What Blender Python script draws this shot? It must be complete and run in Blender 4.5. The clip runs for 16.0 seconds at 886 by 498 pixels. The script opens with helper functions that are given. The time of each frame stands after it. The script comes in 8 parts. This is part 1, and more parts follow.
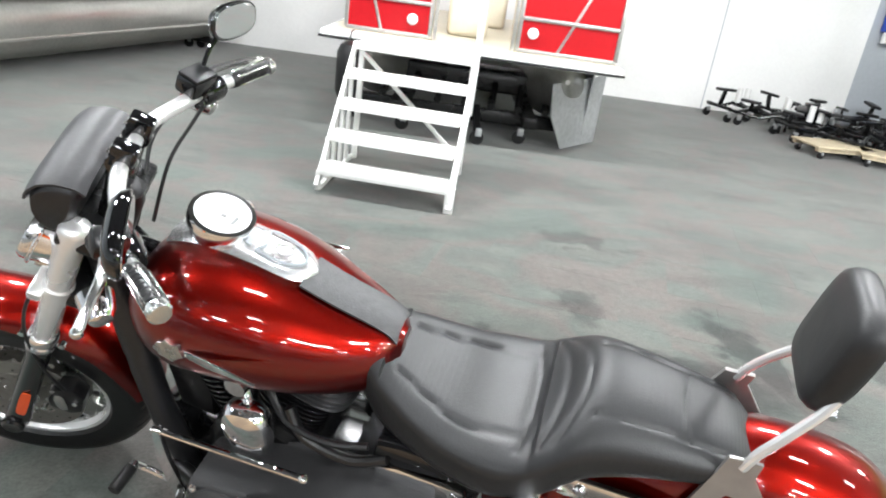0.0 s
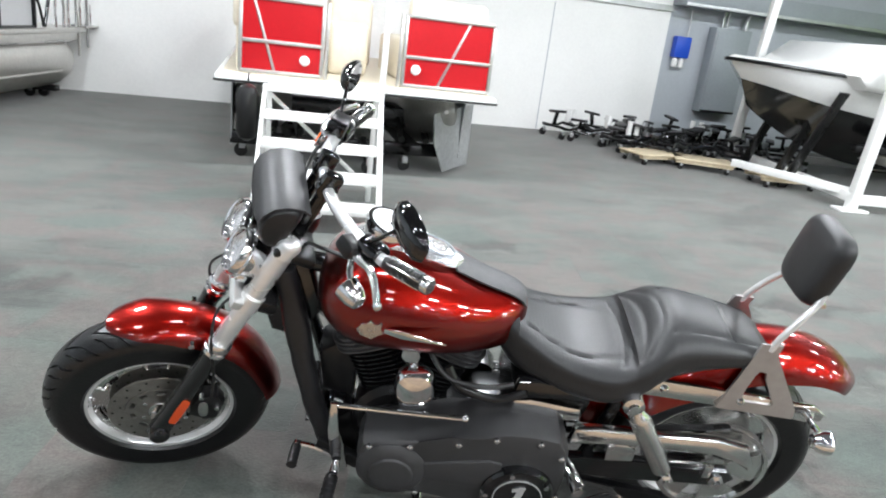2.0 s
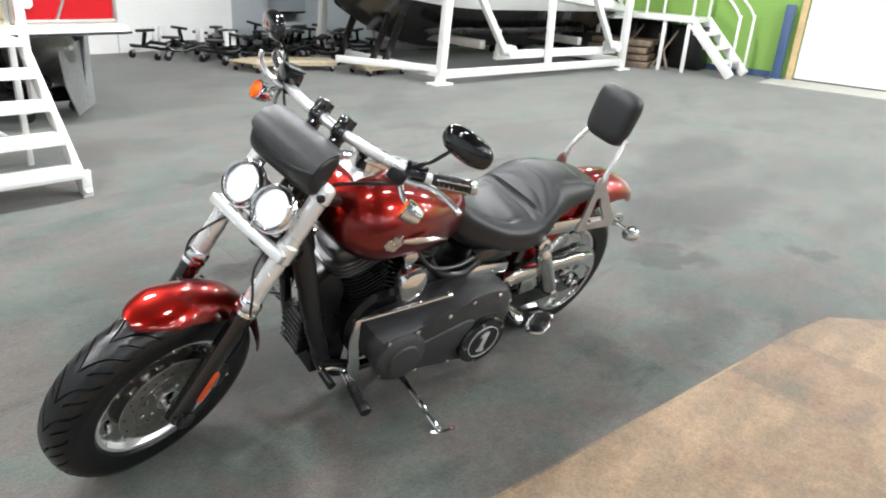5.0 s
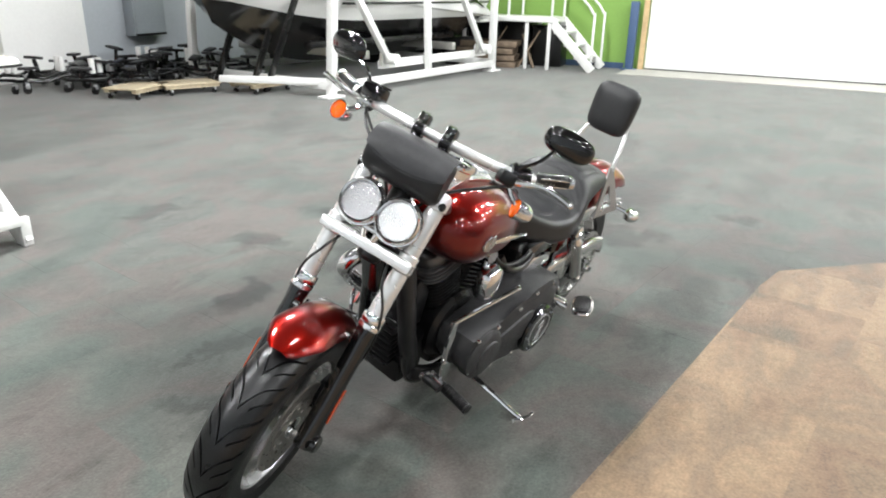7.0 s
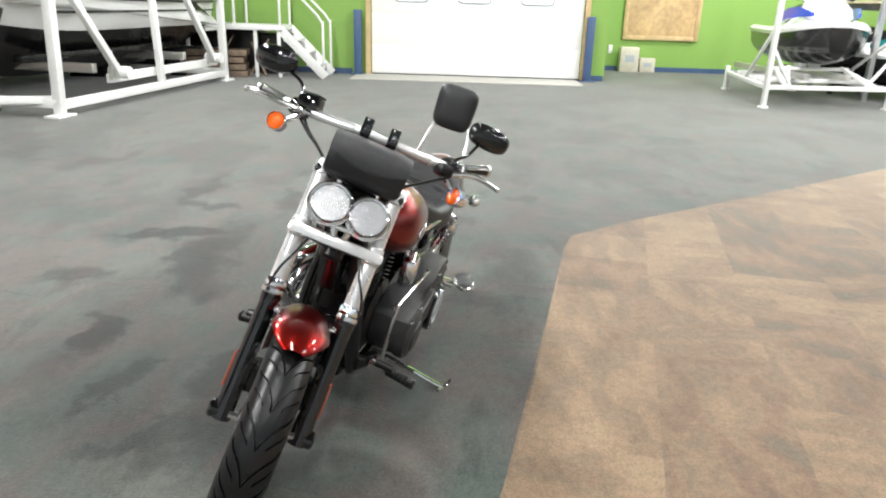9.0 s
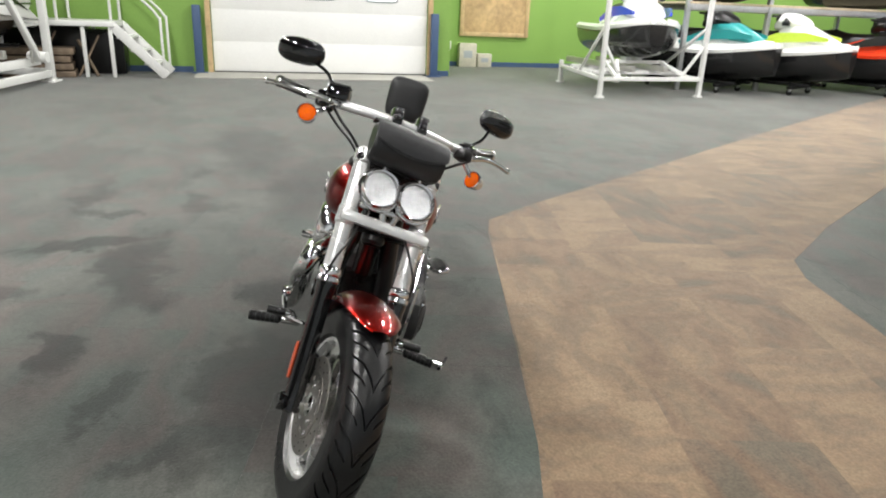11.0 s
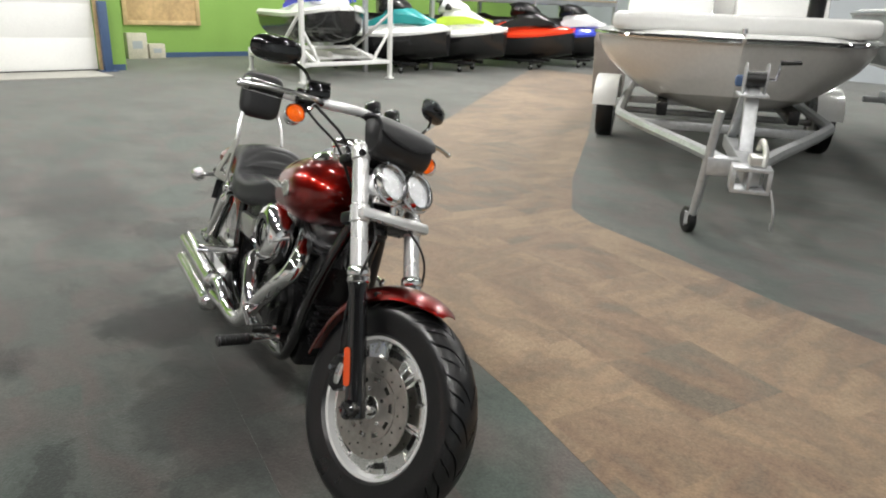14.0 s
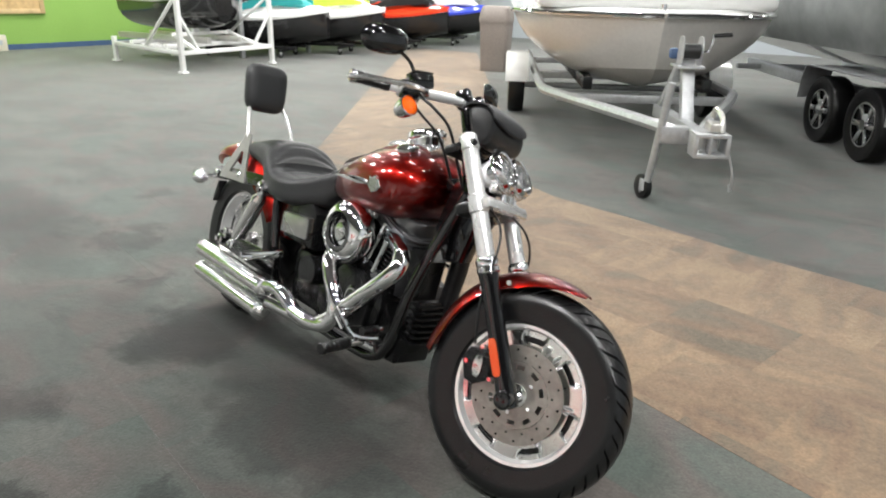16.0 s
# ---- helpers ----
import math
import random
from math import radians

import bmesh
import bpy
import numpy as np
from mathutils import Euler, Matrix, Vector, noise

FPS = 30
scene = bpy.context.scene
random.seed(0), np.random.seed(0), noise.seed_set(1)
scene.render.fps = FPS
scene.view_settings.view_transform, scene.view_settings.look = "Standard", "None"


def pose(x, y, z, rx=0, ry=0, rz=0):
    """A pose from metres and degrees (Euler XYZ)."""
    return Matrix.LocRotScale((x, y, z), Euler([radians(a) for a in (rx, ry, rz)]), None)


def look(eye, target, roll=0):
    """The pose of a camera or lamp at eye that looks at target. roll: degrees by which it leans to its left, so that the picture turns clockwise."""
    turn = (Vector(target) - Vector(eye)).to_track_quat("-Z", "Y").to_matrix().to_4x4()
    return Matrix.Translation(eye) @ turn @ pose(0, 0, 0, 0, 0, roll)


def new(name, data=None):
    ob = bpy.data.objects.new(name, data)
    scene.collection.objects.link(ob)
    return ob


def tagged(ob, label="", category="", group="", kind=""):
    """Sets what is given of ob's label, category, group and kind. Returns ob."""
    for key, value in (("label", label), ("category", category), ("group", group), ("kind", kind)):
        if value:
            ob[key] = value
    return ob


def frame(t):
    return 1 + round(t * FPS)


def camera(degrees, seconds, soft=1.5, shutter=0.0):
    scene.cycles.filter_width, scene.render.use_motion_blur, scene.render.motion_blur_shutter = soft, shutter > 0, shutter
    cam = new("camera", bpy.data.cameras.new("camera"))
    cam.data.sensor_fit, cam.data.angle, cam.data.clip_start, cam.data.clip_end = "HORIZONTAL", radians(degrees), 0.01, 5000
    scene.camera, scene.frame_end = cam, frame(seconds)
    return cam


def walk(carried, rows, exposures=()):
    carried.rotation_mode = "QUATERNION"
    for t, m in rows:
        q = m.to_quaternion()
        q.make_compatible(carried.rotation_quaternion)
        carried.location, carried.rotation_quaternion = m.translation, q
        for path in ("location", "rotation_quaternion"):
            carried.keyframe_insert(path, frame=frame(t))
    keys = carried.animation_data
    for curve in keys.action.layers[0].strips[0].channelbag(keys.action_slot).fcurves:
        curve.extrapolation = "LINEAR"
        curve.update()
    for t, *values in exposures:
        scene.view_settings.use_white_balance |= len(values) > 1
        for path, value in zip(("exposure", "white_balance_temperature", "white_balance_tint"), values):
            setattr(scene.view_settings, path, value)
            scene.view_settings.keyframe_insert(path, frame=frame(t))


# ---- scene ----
cam = camera(65.2, 16.0, soft=2.0)
PATH = [
    (0, (0.407, -0.027, 1.472), (0.439, 1.824, 0.715), 8.1),
    (0.5, (0.301, -0.223, 1.482), (0.444, 1.67, 0.855), 9.6),
    (1, (0.117, -0.292, 1.458), (0.335, 1.603, 0.857), 6.5),
    (1.5, (-0.066, -0.351, 1.476), (0.286, 1.52, 0.863), 7.7),
    (2, (-0.351, -0.446, 1.462), (0.17, 1.385, 0.849), 7.0),
    (2.5, (-0.561, -0.448, 1.451), (0.142, 1.291, 0.758), 6.5),
    (3, (-0.796, -0.375, 1.46), (0.085, 1.237, 0.669), 5.1),
    (3.5, (-0.98, -0.313, 1.468), (0.057, 1.199, 0.67), 8.1),
    (4, (-1.202, -0.277, 1.48), (0.028, 1.109, 0.727), 5.4),
    (4.2, (-1.272, -0.269, 1.483), (0.047, 1.041, 0.748), 5.2),
    (6.3, (-1.825, 0.24, 1.471), (-0.215, 1.157, 0.717), 2.3),
    (6.5, (-1.88, 0.287, 1.48), (-0.23, 1.151, 0.752), 2.5),
    (7, (-1.964, 0.416, 1.47), (-0.261, 1.186, 0.758), 1.3),
    (7.5, (-2.031, 0.578, 1.46), (-0.301, 1.231, 0.699), -0.5),
    (8, (-2.104, 0.747, 1.456), (-0.339, 1.24, 0.654), 1.8),
    (8.5, (-2.231, 0.908, 1.474), (-0.397, 1.188, 0.729), 0.9),
    (9, (-2.354, 1.033, 1.483), (-0.471, 1.039, 0.807), 1.8),
    (9.5, (-2.386, 1.144, 1.472), (-0.486, 1.006, 0.862), 2.6),
    (10, (-2.415, 1.329, 1.462), (-0.531, 1.046, 0.853), 1.5),
    (10.2, (-2.428, 1.405, 1.463), (-0.558, 1.073, 0.835), 1.4),
    (12.3, (-2.32, 2.11, 1.426), (-0.575, 1.399, 0.757), 2.3),
    (12.5, (-2.276, 2.164, 1.432), (-0.556, 1.399, 0.756), 1.8),
    (13, (-2.168, 2.302, 1.428), (-0.528, 1.375, 0.756), 3.3),
    (13.5, (-2.107, 2.446, 1.419), (-0.574, 1.35, 0.748), 1.5),
    (14, (-2.029, 2.662, 1.439), (-0.647, 1.378, 0.773), 2.3),
    (14.5, (-1.908, 2.798, 1.428), (-0.558, 1.477, 0.77), 4.6),
    (15, (-1.724, 2.941, 1.427), (-0.407, 1.607, 0.73), 1.8),
    (15.5, (-1.585, 3.047, 1.427), (-0.359, 1.631, 0.724), 3.4),
    (16, (-1.439, 3.175, 1.435), (-0.364, 1.643, 0.73), 1.3),
]
walk(cam, [(t, look(eye, target, roll)) for t, eye, target, roll in PATH], exposures=((0, 1.05, 6100, 10), (1, 0.9, 6050, 10), (2, 0.83, 5950, 10), (3.5, 0.86, 6050, 10), (7, 0.86, 6200, 10), (8.5, 0.74, 6270, 10), (9.5, 0.5, 6340, 10), (10.2, 0.33, 6400, 10), (13, 0.13, 6480, 10), (14.5, 0.16, 6430, 10), (15, 0.36, 6380, 10), (15.5, 0.44, 6350, 10), (16, 0.5, 6350, 10)))

# ---- world and light ----
world = bpy.data.worlds.new("world")
scene.world = world
world.use_nodes = True
world.node_tree.nodes["Background"].inputs[0].default_value = (0.8, 0.85, 0.9, 1)
world.node_tree.nodes["Background"].inputs[1].default_value = 0.02
CEIL, LAMP_WATTS = 5.2, 44.0


def ceiling_lamp(x, y, watts):
    data = bpy.data.lights.new("tube_lamp", "AREA")
    data.shape, data.size, data.size_y, data.energy = "RECTANGLE", 0.8, 0.22, watts
    data.color = (1.0, 0.985, 0.945)
    ob = new("tube_lamp", data)
    ob.matrix_world = pose(x, y, CEIL - 0.22)
    return ob


# ---- materials ----
def mat(name, color, rough=0.5, metal=0.0, vary=0.12, grain=30.0, blotch=3.0, bump=0.0, bump_scale=0.0, coat=0.0, rough_vary=0.1, per_piece=0.0, island=0.0):
    m = bpy.data.materials.new(name)
    m.use_nodes = True
    nt = m.node_tree
    b = nt.nodes["Principled BSDF"]
    tc = nt.nodes.new("ShaderNodeTexCoord")
    n1 = nt.nodes.new("ShaderNodeTexNoise")
    n1.inputs["Scale"].default_value, n1.inputs["Detail"].default_value = grain, 4
    n2 = nt.nodes.new("ShaderNodeTexNoise")
    n2.inputs["Scale"].default_value, n2.inputs["Detail"].default_value = blotch, 5
    for n in (n1, n2):
        nt.links.new(tc.outputs["Object"], n.inputs["Vector"])
    add = nt.nodes.new("ShaderNodeMath")
    add.operation = "ADD"
    nt.links.new(n1.outputs[0], add.inputs[0])
    nt.links.new(n2.outputs[0], add.inputs[1])
    last = add
    if per_piece or island:
        src = nt.nodes.new("ShaderNodeObjectInfo" if per_piece else "ShaderNodeNewGeometry")
        mul = nt.nodes.new("ShaderNodeMath")
        mul.operation = "MULTIPLY_ADD"
        nt.links.new(src.outputs["Random" if per_piece else "Random Per Island"], mul.inputs[0])
        mul.inputs[1].default_value = per_piece or island
        nt.links.new(add.outputs[0], mul.inputs[2])
        last = mul
    ramp = nt.nodes.new("ShaderNodeMapRange")
    ramp.inputs["From Min"].default_value, ramp.inputs["From Max"].default_value = 0.7, 1.3 + (per_piece or island)
    ramp.inputs["To Min"].default_value, ramp.inputs["To Max"].default_value = 1 - vary, 1 + vary
    nt.links.new(last.outputs[0], ramp.inputs["Value"])
    mix = nt.nodes.new("ShaderNodeMix")
    mix.data_type, mix.blend_type = "RGBA", "MULTIPLY"
    mix.inputs["Factor"].default_value = 1.0
    mix.inputs["A"].default_value = (*color, 1)
    nt.links.new(ramp.outputs[0], mix.inputs["B"])
    nt.links.new(mix.outputs["Result"], b.inputs["Base Color"])
    r2 = nt.nodes.new("ShaderNodeMapRange")
    r2.inputs["From Min"].default_value, r2.inputs["From Max"].default_value = 0.3, 0.7
    r2.inputs["To Min"].default_value, r2.inputs["To Max"].default_value = max(0.02, rough * (1 - rough_vary)), min(1, rough * (1 + rough_vary))
    nt.links.new(n2.outputs[0], r2.inputs["Value"])
    nt.links.new(r2.outputs[0], b.inputs["Roughness"])
    b.inputs["Metallic"].default_value = metal
    b.inputs["Coat Weight"].default_value = coat
    b.inputs["Coat Roughness"].default_value = 0.03
    if bump:
        n3 = nt.nodes.new("ShaderNodeTexNoise")
        n3.inputs["Scale"].default_value, n3.inputs["Detail"].default_value = bump_scale or grain * 4, 3
        nt.links.new(tc.outputs["Object"], n3.inputs["Vector"])
        bp = nt.nodes.new("ShaderNodeBump")
        bp.inputs["Strength"].default_value, bp.inputs["Distance"].default_value = bump, 0.004
        nt.links.new(n3.outputs[0], bp.inputs["Height"])
        nt.links.new(bp.outputs[0], b.inputs["Normal"])
    return m


def glass(name, color=(1, 1, 1), rough=0.02, ior=1.45):
    m = bpy.data.materials.new(name)
    m.use_nodes = True
    b = m.node_tree.nodes["Principled BSDF"]
    b.inputs["Base Color"].default_value = (*color, 1)
    b.inputs["Transmission Weight"].default_value, b.inputs["Roughness"].default_value, b.inputs["IOR"].default_value = 1.0, rough, ior
    return m


def candy(name, deep, flake):
    """Candy paint: metal flakes under a tinted clear coat, lighter where seen square on."""
    m = mat(name, deep, 0.33, 1.0, vary=0.06, grain=900.0, blotch=6.0, coat=1.0)
    m.node_tree.nodes["Principled BSDF"].inputs["Coat IOR"].default_value = 1.5
    return m


# carpet stains; entries under and beside the motorcycle also paint its soft shadow
STAINS_AND_SHADE = (
    (1.40, 2.42, 0.85, 0.30, 8, 0.62), (1.12, 2.36, 0.34, 0.26, 40, 0.5), (1.95, 2.72, 0.52, 0.12, -65, 0.6), (2.58, 2.85, 0.42, 0.10, 75, 0.5),
    (0.46, 2.62, 0.32, 0.17, 25, 0.66), (0.10, 2.30, 0.36, 0.10, -42, 0.6), (-0.24, 2.02, 0.42, 0.13, -42, 0.5), (-0.12, 2.46, 0.22, 0.08, -30, 0.4),
    (1.15, 3.02, 0.16, 0.30, 10, 0.45), (1.30, 3.95, 0.34, 0.10, -10, 0.4), (1.02, 1.58, 0.52, 0.40, -30, 0.8), (0.10, 1.78, 0.75, 0.34, -14, 0.62),
    (2.24, 1.13, 0.26, 0.12, 30, 0.45), (1.68, 1.40, 0.16, 0.10, 10, 0.4), (3.05, 0.44, 0.30, 0.09, 60, 0.4), (1.01, 0.80, 0.28, 0.20, 70, 0.36),
    (2.35, 1.05, 0.42, 0.10, -38, 0.42), (3.10, 3.02, 0.85, 0.12, 0, 0.4), (5.25, 1.72, 0.5, 0.12, 20, 0.4), (0.30, 1.62, 1.2, 0.36, -13, 0.52), (0.75, 2.15, 1.9, 0.95, -12, 0.34),
    (3.2, 1.38, 1.5, 0.5, -10, 0.46), (4.9, 1.85, 1.5, 0.45, 5, 0.42), (1.55, 0.66, 0.75, 0.26, 18, 0.3), (2.75, 2.15, 0.5, 0.13, 35, 0.4), (4.1, 1.2, 0.45, 0.1, -25, 0.4), (3.75, 2.25, 0.34, 0.1, 12, 0.4),
    (8.3, 3.1, 0.7, 0.2, 25, 0.35), (4.6, 5.4, 1.6, 0.3, 30, 0.3), (-1.6, 3.2, 0.5, 0.2, -30, 0.4), (3.9, 4.2, 0.5, 0.14, -20, 0.35),
)  # x, y, half length, half width, turn, depth


def carpet(name, tones, tile, stain, grain=2.0, aspect=1.25, spread=0.14, spots=(), turned=False):
    """Loop-pile carpet tiles: tone by tile, yarn grain, worn blotches, and stains and painted shade where they lie."""
    m = bpy.data.materials.new(name)
    m.use_nodes = True
    nt = m.node_tree
    b = nt.nodes["Principled BSDF"]
    place = nt.nodes.new("ShaderNodeNewGeometry").outputs["Position"]

    def math_node(op, *values):
        n = nt.nodes.new("ShaderNodeMath")
        n.operation = op
        for k, v in enumerate(values):
            if isinstance(v, (int, float)):
                n.inputs[k].default_value = v
            else:
                nt.links.new(v, n.inputs[k])
        return n.outputs[0]

    def noise_node(src, scale, detail, rough=0.5, distort=0.0):
        n = nt.nodes.new("ShaderNodeTexNoise")
        n.inputs["Scale"].default_value, n.inputs["Detail"].default_value = scale, detail
        n.inputs["Roughness"].default_value, n.inputs["Distortion"].default_value = rough, distort
        nt.links.new(src, n.inputs["Vector"])
        return n.outputs

    def mapping(src, loc=(0, 0, 0), turn=0.0, scale=(1, 1, 1), kind="POINT"):
        n = nt.nodes.new("ShaderNodeMapping")
        n.vector_type = kind
        n.inputs["Location"].default_value, n.inputs["Rotation"].default_value, n.inputs["Scale"].default_value = loc, (0, 0, radians(turn)), scale
        nt.links.new(src, n.inputs["Vector"])
        return n.outputs[0]

    def ranged(src, a0, a1, b0, b1, smooth=False):
        n = nt.nodes.new("ShaderNodeMapRange")
        if smooth:
            n.interpolation_type = "SMOOTHSTEP"
        for key, v in (("From Min", a0), ("From Max", a1), ("To Min", b0), ("To Max", b1)):
            n.inputs[key].default_value = v
        nt.links.new(src, n.inputs["Value"])
        return n.outputs[0]

    chance = nt.nodes.new("ShaderNodeObjectInfo").outputs["Random"]
    along_tile = mapping(place, turn=13.2, scale=(1.0, aspect, 1.0))
    if turned:
        across = mapping(place, turn=13.2, scale=(aspect, 1.0, 1.0))
        pick = nt.nodes.new("ShaderNodeMix")
        pick.data_type = "VECTOR"
        nt.links.new(math_node("GREATER_THAN", math_node("FRACT", math_node("MULTIPLY", chance, 7.31)), 0.5), pick.inputs[0])
        nt.links.new(along_tile, pick.inputs[4])
        nt.links.new(across, pick.inputs[5])
        along_tile = pick.outputs[1]
    mid = noise_node(along_tile, grain, 1.2)[0]
    yarn = noise_node(place, 95.0, 5)[0]
    tuft = noise_node(place, 26.0, 3)[0]
    ramp = nt.nodes.new("ShaderNodeValToRGB")
    ramp.color_ramp.elements[0].position, ramp.color_ramp.elements[1].position = 0.5 - spread, 0.5 + spread
    ramp.color_ramp.elements[0].color, ramp.color_ramp.elements[1].color = (*tones[0], 1), (*tones[-1], 1)
    for n, tone in enumerate(tones[1:-1]):
        ramp.color_ramp.elements.new(0.5 - spread + 2 * spread * (n + 1) / (len(tones) - 1)).color = (*tone, 1)
    nt.links.new(math_node("ADD", mid, math_node("MULTIPLY_ADD", chance, tile, -tile / 2)), ramp.inputs[0])
    # worn traffic: soft clouds, then ragged streaks
    cloud = ranged(noise_node(mapping(place, turn=40, scale=(1.0, 1.6, 1.0)), 0.8, 6, 0.62, 0.3)[0], 0.40, 0.56, 1 - stain, 1.0, True)
    streak = ranged(noise_node(mapping(place, turn=-30, scale=(1.0, 2.6, 1.0)), 1.5, 7, 0.66, 0.4)[0], 0.56, 0.66, 1.0, 1 - stain, True)
    worn = math_node("MULTIPLY", cloud, streak)
    # spots darken the base colour: stains, plus the motorcycle's painted shade
    if spots:
        wob = noise_node(place, 2.8, 5, 0.62)[1]
        shift = nt.nodes.new("ShaderNodeVectorMath")
        shift.operation = "MULTIPLY_ADD"
        shift.inputs[1].default_value = (0.8, 0.8, 0.0)
        nt.links.new(wob, shift.inputs[0])
        nt.links.new(place, shift.inputs[2])
        moved = mapping(shift.outputs[0], loc=(-0.4, -0.4, 0))
        deep = None
        for x, y, rx, ry, turn, depth in spots:
            size = nt.nodes.new("ShaderNodeVectorMath")
            size.operation = "LENGTH"
            nt.links.new(mapping(moved, (x, y, 0), turn, (rx, ry, 50.0), "TEXTURE"), size.inputs[0])
            one = ranged(size.outputs["Value"], 0.42, 1.05, min(0.85, depth * 1.15), 0.0, True)
            deep = one if deep is None else math_node("MAXIMUM", deep, one)
        worn = math_node("MULTIPLY", worn, math_node("SUBTRACT", 1.0, deep))
    fine = math_node("MULTIPLY", ranged(yarn, 0.3, 0.7, 0.8, 1.2), ranged(tuft, 0.3, 0.7, 0.88, 1.12))
    both = math_node("MULTIPLY", worn, fine)
    mix = nt.nodes.new("ShaderNodeMix")
    mix.data_type, mix.blend_type = "RGBA", "MULTIPLY"
    mix.inputs["Factor"].default_value = 1.0
    nt.links.new(ramp.outputs[0], mix.inputs["A"])
    nt.links.new(both, mix.inputs["B"])
    nt.links.new(mix.outputs["Result"], b.inputs["Base Color"])
    b.inputs["Roughness"].default_value = 0.85
    b.inputs["Specular IOR Level"].default_value = 0.3
    b.inputs["Sheen Weight"].default_value, b.inputs["Sheen Roughness"].default_value = 0.38, 0.4
    bp = nt.nodes.new("ShaderNodeBump")
    bp.inputs["Strength"].default_value, bp.inputs["Distance"].default_value = 0.5, 0.004
    nt.links.new(yarn, bp.inputs["Height"])
    nt.links.new(bp.outputs[0], b.inputs["Normal"])
    return m


CARPET = carpet("grey_carpet", [(0.069, 0.086, 0.074), (0.083, 0.088, 0.077), (0.098, 0.084, 0.076), (0.078, 0.090, 0.079), (0.095, 0.099, 0.087)], 0.14, 0.27, 1.5, 1.3, 0.17, STAINS_AND_SHADE)
CARPET_BROWN = carpet("brown_carpet", [(0.130, 0.105, 0.074), (0.150, 0.110, 0.075), (0.170, 0.112, 0.072), (0.200, 0.136, 0.086), (0.184, 0.132, 0.086), (0.228, 0.156, 0.096), (0.240, 0.170, 0.105)], 0.36, 0.12, 2.4, 2.4, 0.25, turned=True)
PAINT = candy("candy_red_paint", (0.18, 0.0042, 0.002), None)
PLATE_STEEL = mat("dull_plate_steel", (0.36, 0.35, 0.34), 0.42, 0.8, vary=0.1)
CHROME = mat("chrome", (0.9, 0.9, 0.91), 0.06, 1.0, vary=0.03, blotch=5.0)
SILVER = mat("satin_aluminium", (0.78, 0.78, 0.77), 0.16, 1.0, vary=0.06)
FORK_ALU = mat("pale_fork_sleeve", (0.86, 0.86, 0.86), 0.26, 0.7, vary=0.04)
CONSOLE_ALU = mat("pale_console_metal", (0.8, 0.8, 0.81), 0.24, 0.9, vary=0.04)
STRAP_GREY = mat("grey_worn_leather", (0.055, 0.055, 0.057), 0.45, vary=0.2, grain=60, bump=0.3, bump_scale=260)
HEAD_GREY = mat("grey_cast_head", (0.14, 0.14, 0.144), 0.36, 0.85, vary=0.12)
BRUSHED = mat("brushed_steel", (0.55, 0.54, 0.53), 0.27, 1.0, vary=0.1)
GLOSS_BLACK = mat("gloss_black_enamel", (0.004, 0.004, 0.0045), 0.07, vary=0.2, coat=0.6)
SATIN_BLACK = mat("satin_black_metal", (0.007, 0.007, 0.0075), 0.27, 0.2, vary=0.25)
WRINKLE = mat("wrinkle_grey_powder_coat", (0.032, 0.032, 0.033), 0.46, 0.1, vary=0.15, bump=0.5, bump_scale=420)
LEATHER = mat("black_leather", (0.010, 0.010, 0.011), 0.36, vary=0.2, grain=60, bump=0.16, bump_scale=260)
FLAP_LEATHER = mat("worn_flap_leather", (0.024, 0.024, 0.026), 0.42, vary=0.22, grain=60, bump=0.16, bump_scale=260)
SEAT_TOP = mat("black_seat_vinyl", (0.014, 0.0145, 0.0155), 0.43, vary=0.15, grain=80, bump=0.12, bump_scale=300)
RUBBER = mat("tyre_rubber", (0.0045, 0.0045, 0.005), 0.3, vary=0.3, grain=40, bump=0.2)
PLASTIC = mat("black_plastic", (0.007, 0.007, 0.0075), 0.32, vary=0.2)
DISC_STEEL = mat("brake_disc_steel", (0.34, 0.325, 0.30), 0.36, 0.9, vary=0.18, grain=50, blotch=8)
AMBER = mat("amber_lens", (0.85, 0.14, 0.004), 0.12, vary=0.12, grain=120, coat=1.0)
REFLECTOR_AMBER = mat("amber_reflector", (0.5, 0.06, 0.01), 0.25, vary=0.15, grain=300, coat=0.5)
LENS = glass("clear_lens")
MIRROR = mat("mirror_silvering", (0.9, 0.9, 0.9), 0.02, 1.0, vary=0.0)
MIRROR_BOWL = mat("reflector_bowl", (0.72, 0.73, 0.75), 0.22, 0.95, vary=0.06)
DIAL = mat("dial_face", (0.85, 0.86, 0.87), 0.45, vary=0.04)
WHITE_METAL = mat("white_painted_metal", (0.78, 0.78, 0.76), 0.4, vary=0.06, blotch=2.5)
WHITE_WALL = mat("white_wall_paint", (0.86, 0.86, 0.84), 0.6, vary=0.03, blotch=1.2)
GREY_WALL = mat("grey_wall_paint", (0.42, 0.45, 0.48), 0.6, vary=0.05, blotch=1.0)
GREEN_WALL = mat("green_wall_paint", (0.23, 0.40, 0.085), 0.65, vary=0.05, blotch=0.8)
BLUE_PAINT = mat("navy_blue_paint", (0.055, 0.10, 0.20), 0.5, vary=0.1)
DOOR_WHITE = mat("white_door_enamel", (0.9, 0.9, 0.88), 0.45, vary=0.03, blotch=1.5)
PINE = mat("pine_wood", (0.58, 0.42, 0.22), 0.55, vary=0.18, grain=14)
PLYWOOD = mat("raw_plywood", (0.52, 0.44, 0.30), 0.7, vary=0.22, grain=18)
CORK = mat("brown_board_face", (0.55, 0.38, 0.20), 0.15, vary=0.25, grain=9, blotch=2.0)
CARDBOARD = mat("pale_cardboard", (0.62, 0.58, 0.48), 0.75, vary=0.15)
